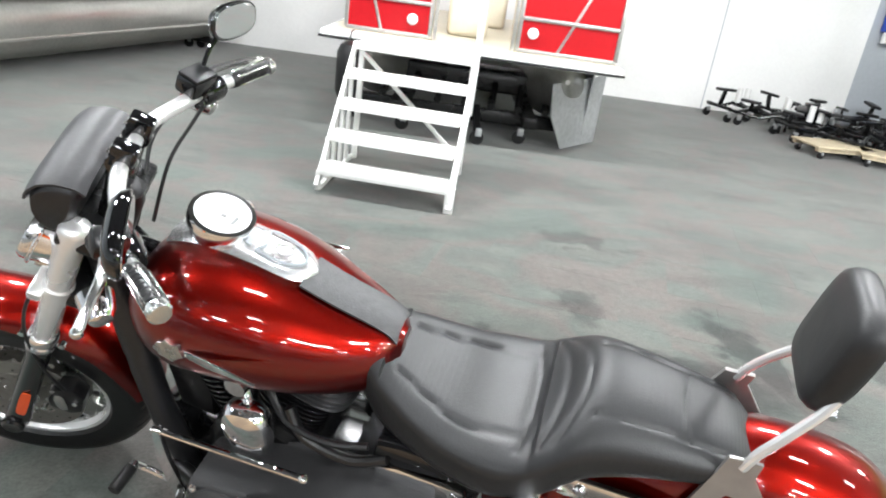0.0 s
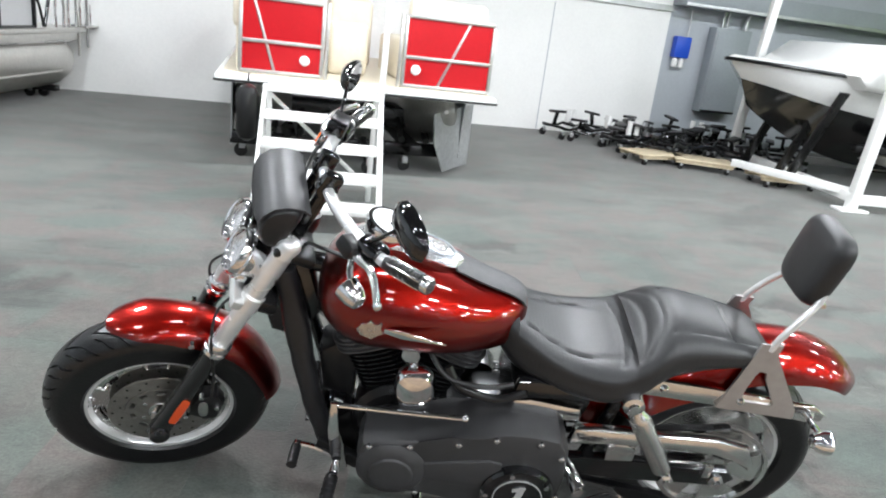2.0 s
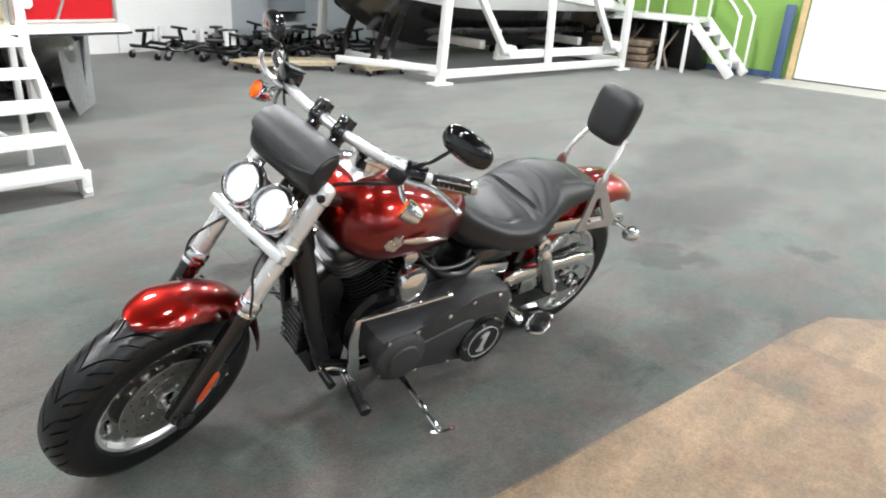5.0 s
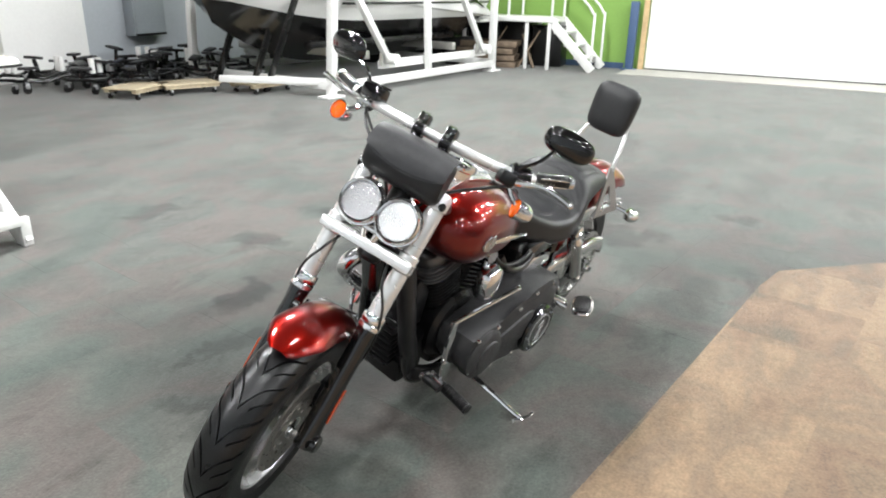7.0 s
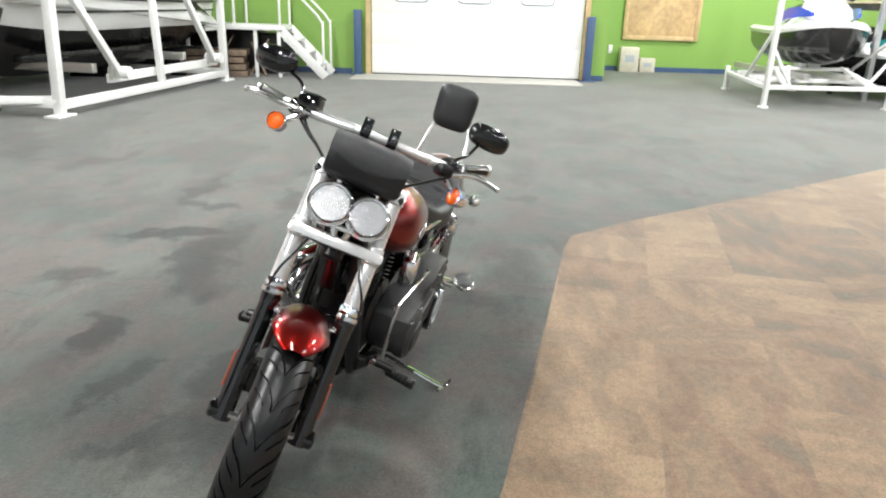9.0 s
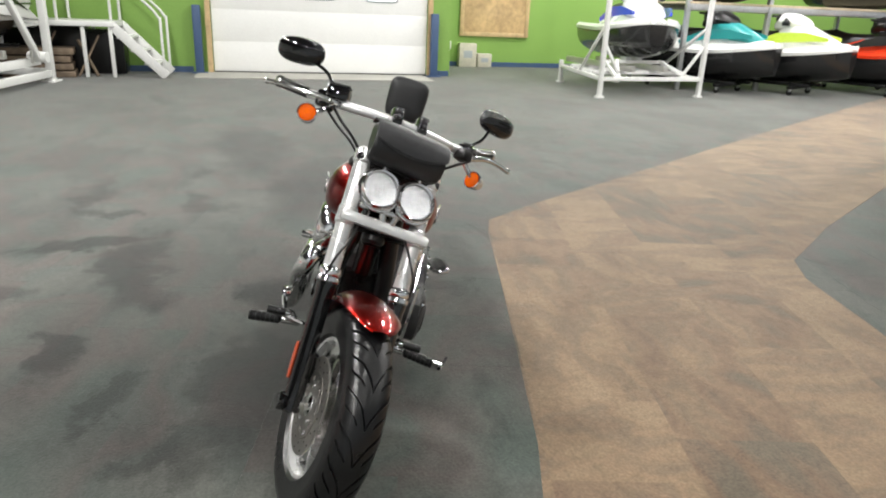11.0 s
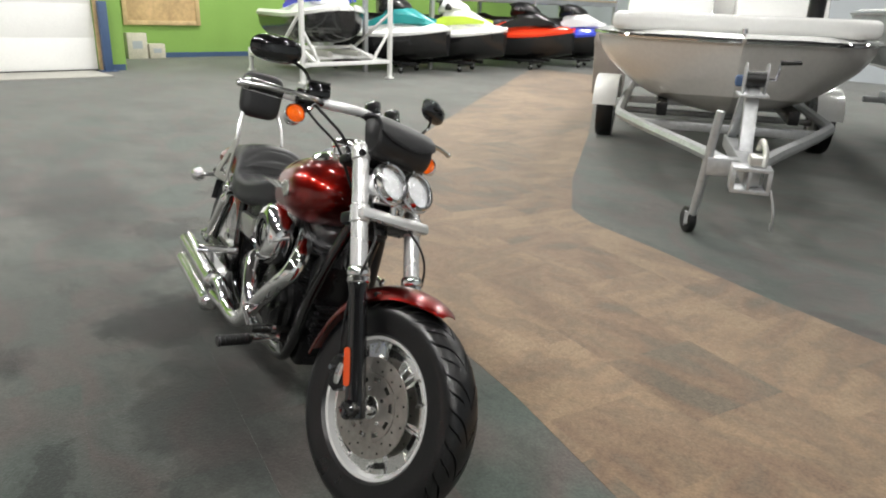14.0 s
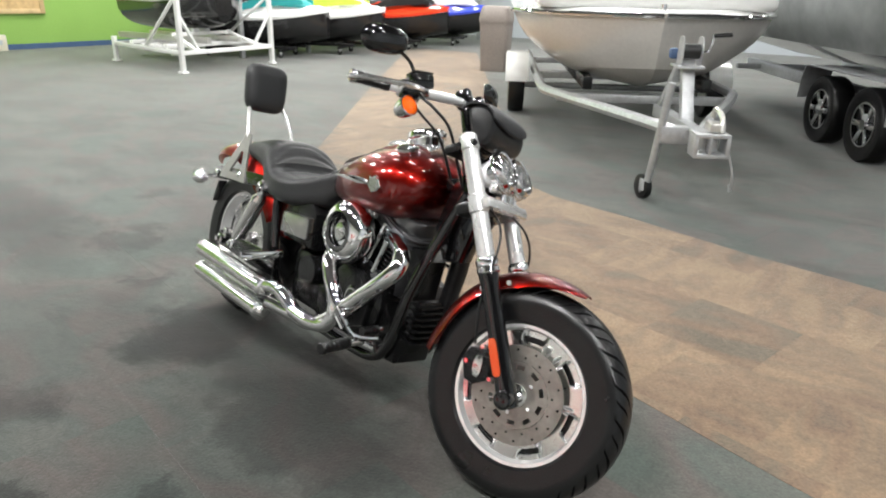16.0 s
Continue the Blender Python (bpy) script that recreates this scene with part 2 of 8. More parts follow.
RED_PANEL = mat("red_aluminium_panel", (0.55, 0.012, 0.018), 0.22, 0.35, vary=0.06, blotch=1.5)
CREAM_VINYL = mat("cream_vinyl", (0.66, 0.60, 0.48), 0.5, vary=0.06)
ALU = mat("mill_aluminium", (0.62, 0.61, 0.58), 0.34, 0.9, vary=0.1, blotch=1.5)
GEL_WHITE = mat("white_gelcoat", (0.82, 0.82, 0.80), 0.15, vary=0.03, coat=0.5)
GEL_BLACK = mat("black_gelcoat", (0.012, 0.012, 0.013), 0.2, vary=0.2, coat=0.5)
GEL_GREIGE = mat("greige_hull_paint", (0.76, 0.73, 0.69), 0.3, 0.45, vary=0.05, blotch=0.8, coat=0.6)
GEL_GREY = mat("dark_grey_hull", (0.10, 0.105, 0.11), 0.15, 0.4, vary=0.1, coat=0.6)
COVER = mat("grey_tarpaulin", (0.20, 0.21, 0.205), 0.55, vary=0.25, grain=5.0, blotch=1.2, bump=1.0, bump_scale=3.0)
# wood colour darkened to paint in the dim light under the platform
SHADED_WOOD = mat("shaded_pallet_wood", (0.17, 0.125, 0.085), 0.75, vary=0.35, grain=9)
GALVANISED = mat("galvanised_steel", (0.52, 0.53, 0.54), 0.4, 0.7, vary=0.15, grain=25)
TEAL = mat("teal_plastic", (0.02, 0.27, 0.27), 0.35, vary=0.1)
LIME = mat("lime_plastic", (0.50, 0.66, 0.06), 0.35, vary=0.1)
SKI_RED = mat("red_gelcoat", (0.75, 0.05, 0.015), 0.2, vary=0.06, coat=0.5)
SKI_BLUE = mat("blue_gelcoat", (0.04, 0.07, 0.55), 0.2, vary=0.06, coat=0.5)
ELEC_GREY = mat("grey_enamel_cabinet", (0.30, 0.33, 0.35), 0.45, 0.1, vary=0.06)
BLUE_BOX = mat("bright_blue_plastic", (0.02, 0.08, 0.55), 0.4, vary=0.05)
BROWN_BIN = mat("brown_grey_plastic", (0.22, 0.19, 0.17), 0.6, vary=0.1)
CEILING_MAT = mat("ceiling_dark", (0.10, 0.10, 0.10), 0.8, vary=0.04, blotch=1.0)
LAMP_GLOW = bpy.data.materials.new("lamp_diffuser")
LAMP_GLOW.use_nodes = True
LAMP_GLOW.node_tree.nodes["Principled BSDF"].inputs["Emission Color"].default_value = (1, 0.99, 0.96, 1)
LAMP_GLOW.node_tree.nodes["Principled BSDF"].inputs["Emission Strength"].default_value = 6.0
WINDOW_GLOW = bpy.data.materials.new("daylit_pane")
WINDOW_GLOW.use_nodes = True
WINDOW_GLOW.node_tree.nodes["Principled BSDF"].inputs["Emission Color"].default_value = (0.95, 0.98, 1, 1)
WINDOW_GLOW.node_tree.nodes["Principled BSDF"].inputs["Emission Strength"].default_value = 1.2

# ---- mesh helpers ----
ID = Matrix.Identity(4)


def B():
    return bmesh.new()


def part(name, bm, material, parent=None, label="", sharp=0.6, smooth=True):
    """One mesh object from a bmesh, under a thing or part."""
    bmesh.ops.recalc_face_normals(bm, faces=bm.faces)
    for f in bm.faces:
        f.smooth = smooth
    for e in bm.edges:
        if len(e.link_faces) == 2 and e.calc_face_angle(0) > sharp:
            e.smooth = False
    me = bpy.data.meshes.new(name)
    bm.to_mesh(me)
    bm.free()
    me.materials.append(material)
    ob = new(name, me)
    if parent is not None:
        ob.parent = parent
    if label:
        tagged(ob, label=label)
    return ob


def thing(name, label, category, m=None, group="", kind=""):
    ob = new(name)
    ob.empty_display_size = 0.1
    if m is not None:
        ob.matrix_world = m
    return tagged(ob, label, category, group, kind)


def box(bm, size, m=ID, bevel=0.0, segs=2):
    r = bmesh.ops.create_cube(bm, size=1.0, matrix=m @ Matrix.Diagonal((*size, 1)))
    if bevel:
        es = list({e for v in r["verts"] for e in v.link_edges})
        bmesh.ops.bevel(bm, geom=es, offset=bevel, segments=segs, affect="EDGES", profile=0.5)
    return bm


def beam(bm, a, b, w, h, bevel=0.0):
    """A rectangular bar from a to b; h is its upright side."""
    a, b = Vector(a), Vector(b)
    d = b - a
    q = d.to_track_quat("X", "Z").to_matrix().to_4x4()
    return box(bm, (d.length, w, h), Matrix.Translation((a + b) / 2) @ q, bevel)


def spline(pts, n=6):
    """Catmull-Rom through the points."""
    p = [Vector(q) for q in pts]
    out = []
    for i in range(len(p) - 1):
        a, b, c, d = p[max(i - 1, 0)], p[i], p[i + 1], p[min(i + 2, len(p) - 1)]
        for k in range(n):
            t = k / n
            out.append(0.5 * ((2 * b) + (c - a) * t + (2 * a - 5 * b + 4 * c - d) * t * t + (3 * b - a - 3 * c + d) * t ** 3))
    out.append(p[-1])
    return out


def tube(bm, pts, r, seg=10, n=0, m=ID, cap=True):
    """Sweeps a circle along the points. r: one radius or one for each point."""
    path = spline(pts, n) if n else [Vector(q) for q in pts]
    if isinstance(r, (list, tuple)):
        k = len(r) - 1
        rad = []
        for i in range(len(path)):
            s = i / max(1, len(path) - 1) * k
            j = min(int(s), k - 1)
            rad.append(r[j] + (r[j + 1] - r[j]) * (s - j))
    else:
        rad = [r] * len(path)
    t0 = (path[1] - path[0]).normalized()
    side = t0.orthogonal().normalized()
    rings = []
    for i, p in enumerate(path):
        t = (path[min(i + 1, len(path) - 1)] - path[max(i - 1, 0)]).normalized()
        side = (side - t * side.dot(t)).normalized()
        up = t.cross(side)
        rings.append([m @ (p + rad[i] * (math.cos(a) * side + math.sin(a) * up)) for a in (2 * math.pi * j / seg for j in range(seg))])
    return loft(bm, rings, cap=cap)


def loft(bm, rings, cap=True, closed=True, wrap=False):
    vs = [[bm.verts.new(p) for p in ring] for ring in rings]
    n = len(vs[0])
    pairs = list(zip(vs, vs[1:])) + ([(vs[-1], vs[0])] if wrap else [])
    for a, b in pairs:
        for j in range(n if closed else n - 1):
            bm.faces.new((a[j], a[(j + 1) % n], b[(j + 1) % n], b[j]))
    if cap and not wrap:
        bm.faces.new(vs[0][::-1])
        bm.faces.new(vs[-1])
    return bm


def lathe(bm, profile, m=ID, seg=32, wrap=False):
    """Turns a profile of (radius, height) round the local z axis."""
    rings = [[m @ Vector((max(r, 1e-5) * math.cos(a), max(r, 1e-5) * math.sin(a), h)) for a in (2 * math.pi * j / seg for j in range(seg))] for r, h in profile]
    return loft(bm, rings, cap=not wrap, wrap=wrap)


def plate(bm, outline, thick, m=ID, bevel=0.0):
    """A flat plate from an outline in its own xy plane."""
    top = [bm.verts.new(m @ Vector((x, y, thick / 2))) for x, y in outline]
    low = [bm.verts.new(m @ Vector((x, y, -thick / 2))) for x, y in outline]
    n = len(outline)
    fs = [bm.faces.new(top), bm.faces.new(low[::-1])]
    for j in range(n):
        bm.faces.new((top[j], low[j], low[(j + 1) % n], top[(j + 1) % n]))
    if bevel:
        es = list({e for f in fs for e in f.edges})
        bmesh.ops.bevel(bm, geom=es, offset=bevel, segments=2, affect="EDGES", profile=0.5)
    return bm


def shell(bm, fn, nu, nv, thick, wrap_u=False):
    """A sheet with thickness: fn(u, v) gives the outer point, u and v from 0 to 1."""
    pts = [[Vector(fn(i / nu, j / nv)) for j in range(nv + 1)] for i in range(nu + 1)]
    inner = []
    for i in range(nu + 1):
        row = []
        for j in range(nv + 1):
            du = pts[min(i + 1, nu)][j] - pts[max(i - 1, 0)][j]
            dv = pts[i][min(j + 1, nv)] - pts[i][max(j - 1, 0)]
            nrm = du.cross(dv)
            row.append(pts[i][j] - (nrm.normalized() * thick if nrm.length > 1e-12 else Vector((0, 0, thick))))
        inner.append(row)
    a = [[bm.verts.new(p) for p in row] for row in pts]
    b = [[bm.verts.new(p) for p in row] for row in inner]
    for i in range(nu):
        for j in range(nv):
            bm.faces.new((a[i][j], a[i + 1][j], a[i + 1][j + 1], a[i][j + 1]))
            bm.faces.new((b[i][j], b[i][j + 1], b[i + 1][j + 1], b[i + 1][j]))
    for i in range(nu):
        bm.faces.new((a[i][0], b[i][0], b[i + 1][0], a[i + 1][0]))
        bm.faces.new((a[i][nv], a[i + 1][nv], b[i + 1][nv], b[i][nv]))
    for j in range(nv):
        bm.faces.new((a[0][j], a[0][j + 1], b[0][j + 1], b[0][j]))
        bm.faces.new((a[nu][j], b[nu][j], b[nu][j + 1], a[nu][j + 1]))
    return bm


def oval(w, h, n=24, e=2.0, cx=0.0, cy=0.0):
    """Points of a superellipse."""
    out = []
    for k in range(n):
        a = 2 * math.pi * k / n
        c, s = math.cos(a), math.sin(a)
        out.append((cx + w * math.copysign(abs(c) ** (2 / e), c), cy + h * math.copysign(abs(s) ** (2 / e), s)))
    return out


def lerp(table, x):
    """Linear look-up in rows of x and values."""
    for a, b in zip(table, table[1:]):
        if x <= b[0]:
            s = (x - a[0]) / (b[0] - a[0])
            s = min(max(s, 0), 1)
            s = s * s * (3 - 2 * s) * 0.5 + s * 0.5
            return [p + (q - p) * s for p, q in zip(a[1:], b[1:])]
    return list(table[-1][1:])


def along(a, b):
    """A matrix whose z axis runs from a to b, at a."""
    a, b = Vector(a), Vector(b)
    return Matrix.Translation(a) @ (b - a).to_track_quat("Z", "Y").to_matrix().to_4x4()


def rod(bm, a, b, r, seg=12, r2=None):
    d = (Vector(b) - Vector(a)).length
    return lathe(bm, [(r, 0), (r2 or r, d)], along(a, b), seg)


def ball(bm, c, r, seg=14, sq=(1, 1, 1)):
    bmesh.ops.create_uvsphere(bm, u_segments=seg, v_segments=max(6, seg // 2), radius=1.0, matrix=Matrix.Translation(c) @ Matrix.Diagonal((r * sq[0], r * sq[1], r * sq[2], 1)))
    return bm


# ---- the hall ----
X0, X1, X2, Y0, Y1 = -8.0, 12.35, 15.0, -17.0, 10.35


def slab(name, size, centre, material, label, category, parent=None, bevel=0.0):
    bm = box(B(), size, Matrix.Translation(centre), bevel)
    ob = part(name, bm, material, parent)
    return tagged(ob, label, category, kind="structure")


hall_floor = slab("floor", (X2 - X0 + 1, Y1 - Y0 + 1, 0.1), ((X0 + X2) / 2, (Y0 + Y1) / 2, -0.05), CARPET, "dark grey-green commercial carpet with worn stains and painted shade by the motorcycle", "floor")
# ceiling out of view; dark colour chosen to cut bounced light
slab("ceiling", (X2 - X0 + 1, Y1 - Y0 + 1, 0.1), ((X0 + X2) / 2, (Y0 + Y1) / 2, CEIL + 0.05), CEILING_MAT, "plain dark grey hall ceiling out of view", "ceiling")
slab("wall_north", (6.1 - X0 + 0.2, 0.2, CEIL), ((6.1 + X0 - 0.2) / 2, Y1 + 0.1, CEIL / 2), WHITE_WALL, "white painted wall behind the boats", "wall")
slab("wall_north_grey", (X1 - 6.1, 0.2, CEIL), ((X1 + 6.1) / 2, Y1 + 0.1, CEIL / 2), GREY_WALL, "grey painted wall with electrical gear", "wall")
# south and west walls unseen; grey chosen to darken bounce and chrome reflections
slab("wall_south", (X2 - X0 + 0.4, 0.2, CEIL), ((X0 + X2) / 2, Y0 - 0.1, CEIL / 2), GREY_WALL, "plain grey wall out of view", "wall")
slab("wall_west", (0.2, Y1 - Y0, CEIL), (X0 - 0.1, (Y0 + Y1) / 2, CEIL / 2), GREY_WALL, "plain grey wall out of view", "wall")
# the door wall: pieces round the opening
DY0, DY1, DH = -1.62, 2.68, 3.6
slab("wall_east_a", (0.2, Y1 - DY1, CEIL), (X1 + 0.1, (Y1 + DY1) / 2, CEIL / 2), GREEN_WALL, "green painted wall beside the overhead door", "wall")
slab("wall_east_b", (0.2, DY0 + 2.12, CEIL), (X1 + 0.1, (DY0 - 2.12) / 2, CEIL / 2), GREEN_WALL, "green painted wall end beside the overhead door", "wall")
slab("wall_east_head", (0.2, DY1 - DY0, CEIL - DH), (X1 + 0.1, (DY0 + DY1) / 2, (CEIL + DH) / 2), GREEN_WALL, "green painted wall above the door", "wall")
slab("wall_return", (X2 - X1 - 0.2, 0.2, CEIL), ((X1 + X2 + 0.2) / 2, -2.02, CEIL / 2), GREEN_WALL, "green painted return wall", "wall")
slab("wall_east_far", (0.2, -2.12 - Y0, CEIL), (X2 + 0.1, (-2.12 + Y0) / 2, CEIL / 2), GREEN_WALL, "green painted far wall", "wall")
slab("baseboard", (0.02, -2.125 - Y0, 0.11), (X2 - 0.012, (-2.125 + Y0) / 2, 0.056), BLUE_PAINT, "navy blue baseboard along the green wall", "baseboard")
slab("baseboard_east", (0.02, 0.28, 0.11), (X1 - 0.012, -1.96, 0.056), BLUE_PAINT, "navy blue baseboard", "baseboard")
slab("baseboard_left", (0.02, Y1 - 3.06, 0.11), (X1 - 0.012, (Y1 + 3.06) / 2, 0.056), BLUE_PAINT, "navy blue baseboard", "baseboard")
slab("trim", (6.1 - 1.2, 0.05, 0.09), ((6.1 + 1.2) / 2, Y1 - 0.027, 2.14), GALVANISED, "grey metal rail along the white wall", "trim")
slab("threshold", (1.1, 4.5, 0.012), (X1 - 0.55, 0.72, 0.0075), mat("pale_concrete", (0.42, 0.41, 0.37), 0.8, vary=0.12), "pale worn strip in front of the overhead door", "threshold")
for x in (1.9, 4.05):
    slab("trim_joint", (0.012, 0.006, 2.0), (x, Y1 - 0.005, 1.0), GREY_WALL, "thin panel joint in the white wall", "trim")

door = thing("door_1", "closed white sectional overhead door with three small windows", "overhead door", kind="structure")
for k in range(6):
    bm = box(B(), (0.05, DY1 - DY0 - 0.02, 0.5995), Matrix.Translation((X1 + 0.06, (DY0 + DY1) / 2, 0.3 + 0.6 * k)), 0.001)
    part("panel", bm, DOOR_WHITE, door)
part("bottom_seal", box(B(), (0.07, DY1 - DY0 - 0.02, 0.03), Matrix.Translation((X1 + 0.05, (DY0 + DY1) / 2, 0.017))), PLASTIC, door, "dark rubber bottom seal")
for yc in (1.865, 0.60, -0.66):
    fr = Matrix.Translation((X1 + 0.028, yc, 1.54)) @ pose(0, 0, 0, 90, 0, 90)
    win = part("window", plate(B(), oval(0.30, 0.082, 32, 6), 0.012, fr, 0.003), WINDOW_GLOW, door, "small daylit door window")
    ring = B()
    a, b = oval(0.328, 0.112, 32, 6), oval(0.30, 0.085, 32, 6)
    rings = [[fr @ Vector((x, y, z)) for x, y in o] for o, z in ((a, -0.01), (a, 0.02), (b, 0.02), (b, -0.01))]
    part("window_frame", loft(ring, rings, wrap=True), ELEC_GREY, win, "grey rounded window frame")
for y in (DY1 + 0.05, DY0 - 0.05):
    slab("door_jamb", (0.06, 0.098, DH), (X1 - 0.03, y, DH / 2), PINE, "bare pine door jamb", "door jamb")
slab("door_head", (0.06, DY1 - DY0 + 0.2, 0.098), (X1 - 0.03, (DY0 + DY1) / 2, DH + 0.05), PINE, "bare pine door head", "door jamb")


def guard_post(y):
    t = thing("guard_post", "navy blue steel guard post beside the overhead door", "post", pose(X1 - 0.14, y, 0), group="door guard posts")
    part("column", box(B(), (0.13, 0.15, 1.26), Matrix.Translation((0, 0, 0.63)), 0.012), BLUE_PAINT, t)
    part("base_plate", box(B(), (0.2, 0.3, 0.02), Matrix.Translation((0, 0, 0.01)), 0.004), BLUE_PAINT, t)


guard_post(2.93)
guard_post(-1.74)

# ceiling lights; the column at x 12.9 is added to brighten the far wall
def lamp_share(x, y):
    """How strongly each fixture burns, set zone by zone to balance the brightness."""
    if y < -5:
        return 1.35 if x < 3 else 3.3
    if y < 0:
        return 0.4 if x < 2 else 2.5 if x < 9 else 2.8
    if y < 2:
        return 0.75 if x < 0 else 0.42 if x < 5 else 0.3 if x < 9 else 1.5
    return 2.7 if x < 0 else 3.1 if x < 7 else 2.0


for x in (-5.5, -2.6, 0.3, 3.2, 6.1, 9.3, 12.9):
    for y in (-12.5, -7.5, -3.4, 0.3, 4.0):
        if x > 12 and y > 0:
            continue
        y = -4.2 if x > 12 and y > -5 else y
        t = thing("ceiling_light", "white strip light fixture on the ceiling", "ceiling light", pose(x, y, CEIL - 0.2), group="ceiling lights")
        part("housing", box(B(), (0.95, 0.3, 0.1), Matrix.Translation((0, 0, 0.1)), 0.02), WHITE_METAL, t)
        part("diffuser", box(B(), (0.84, 0.24, 0.03), Matrix.Translation((0, 0, 0.035)), 0.008), LAMP_GLOW, t, "glowing white diffuser")
        ceiling_lamp(x, y, LAMP_WATTS * lamp_share(x, y))


# brown carpet way, tile by tile
def clip(poly, edge):
    """Keeps the part of a convex polygon to the left of an edge."""
    (ax, ay), (bx, by) = edge
    out = []
    for (px, py), (qx, qy) in zip(poly, poly[1:] + poly[:1]):
        sp = (bx - ax) * (py - ay) - (by - ay) * (px - ax)
        sq = (bx - ax) * (qy - ay) - (by - ay) * (qx - ax)
        if sp >= 0:
            out.append((px, py))
        if sp * sq < 0:
            k = sp / (sp - sq)
            out.append((px + k * (qx - px), py + k * (qy - py)))
    return out


WAY_NEAR = ((-5.0, 2.05), (-1.3, 1.08), (-0.5, 0.82), (0.8, 0.51), (1.85, 0.27), (2.12, 0.18), (2.5, -0.3), (3.2, -1.35), (5.4, -4.55), (7.7, -8.0), (9.8, -11.2))
WAY_FAR = ((-5.2, 0.0), (-1.4, -0.87), (-0.7, -1.0), (0.1, -1.22), (0.75, -1.36), (1.05, -1.52), (1.3, -1.85), (1.65, -2.3), (3.1, -4.5), (5.0, -7.2), (7.8, -11.2))
way = tagged(new("carpet_way"), "brown and tan carpet tile walkway across the grey carpet", "carpet", kind="structure")
TILE = 0.5
ang = radians(-13.2)
ca, sa = math.cos(ang), math.sin(ang)


def tile_corners(i, j):
    """The corners of one tile of the staggered grid, in the plan."""
    u0, v0 = i * TILE + 0.13 + 0.25 * (j % 2), j * TILE + 0.17
    return [(u * ca - v * sa, u * sa + v * ca) for u, v in ((u0, v0), (u0 + TILE, v0), (u0 + TILE, v0 + TILE), (u0, v0 + TILE))]


strips = [(WAY_FAR[k], WAY_FAR[k + 1], WAY_NEAR[k + 1], WAY_NEAR[k]) for k in range(len(WAY_NEAR) - 1)]
for i in range(-14, 30):
    for j in range(-26, 8):
        bm = B()
        for quad in strips:
            poly = tile_corners(i, j)
            for e in zip(quad, quad[1:] + quad[:1]):
                poly = clip(poly, e) if len(poly) > 2 else []
            area = abs(sum(a[0] * b[1] - a[1] * b[0] for a, b in zip(poly, poly[1:] + poly[:1]))) / 2 if len(poly) > 2 else 0
            if area > 0.0002:
                plate(bm, poly, 0.005, ID)
        if bm.faces:
            bmesh.ops.remove_doubles(bm, verts=bm.verts, dist=0.0005)
            part("tile", bm, CARPET_BROWN, way, smooth=False)
        else:
            bm.free()
# grey carpet tiles round the motorcycle, a shade apart from one another
edge = TILE / 2 - 0.0003
base = part("tile", plate(B(), [(-edge, -edge), (edge, -edge), (edge, edge), (-edge, edge)], 0.002), CARPET, hall_floor)
tile_mesh = base.data
first = True
for i in range(-6, 13):
    for j in range(-5, 10):
        c = tile_corners(i, j)
        ob = base if first else new("tile", tile_mesh)
        first = False
        ob.parent = hall_floor
        ob.matrix_world = pose(sum(p[0] for p in c) / 4, sum(p[1] for p in c) / 4, 0, 0, 0, -13.2)
# ---- the motorcycle ----
# bike axes: x forward from the rear axle, y to its left, z up; it leans on its side stand
bike = thing("motorcycle", "candy red cruiser motorcycle with chrome, leaning on its side stand", "motorcycle", pose(1.05, 1.273, 0, -15.07, 0, 166.97))
# front end axes: x forward, y left, z up along the forks, origin at the front axle, steered to the left
FR = Matrix(((0.836, -0.257, -0.484, 1.683), (0.293, 0.956, 0.0, 0.02), (0.463, -0.142, 0.875, 0.314), (0, 0, 0, 1)))
SIDE = pose(0, 0, 0, -90, 0, 0)  # z axis turned to the left side, y downwards


def fm(x=0, y=0, z=0, *r):
    return FR @ pose(x, y, z, *r)


def tyre(bm, R, w, m, grooves):
    """A tyre round the local y axis with swept tread grooves cut in."""
    rim = R - 0.105
    cols = [-1.0 + 2.0 * k / 48 for k in range(49)]
    marks = [(0.0, 0), (0.008, 1), (0.112, 1), (0.12, 0), (0.2, 0), (0.29, 0), (0.38, 0), (0.47, 0), (0.478, 2), (0.55, 2), (0.558, 0), (0.66, 0), (0.77, 0), (0.88, 0)]
    rings = []
    for g in range(grooves):
        for f, cut in marks:
            row = []
            for a in cols:
                ang = a * 2.15
                flat = max(-1.57, min(1.57, ang))
                y = w / 2 * math.sin(flat) * (1 - 0.12 * max(0, abs(ang) - 1.57))
                crown = R - 0.055 * (1 - math.cos(flat)) ** 1.15
                r = crown if abs(ang) <= 1.57 else crown - (abs(ang) - 1.57) * (crown - rim) / 0.58
                s = min(1.0, abs(ang) / 1.25)
                if (cut == 1 and 0.06 < s < 0.9) or (cut == 2 and 0.30 < s < 0.84):
                    r -= 0.009
                th = 2 * math.pi * (g + f - 1.25 * s ** 0.85 - 0.10 * math.sin(5.5 * s)) / grooves
                row.append(m @ Vector((r * math.sin(th), y, r * math.cos(th))))
            th = 2 * math.pi * (g + f - 1.2) / grooves
            rings.append(row + [m @ Vector(((rim - 0.012) * math.sin(th), y, (rim - 0.012) * math.cos(th))) for y in (w * 0.36, -w * 0.36)])
    return loft(bm, rings, wrap=True)


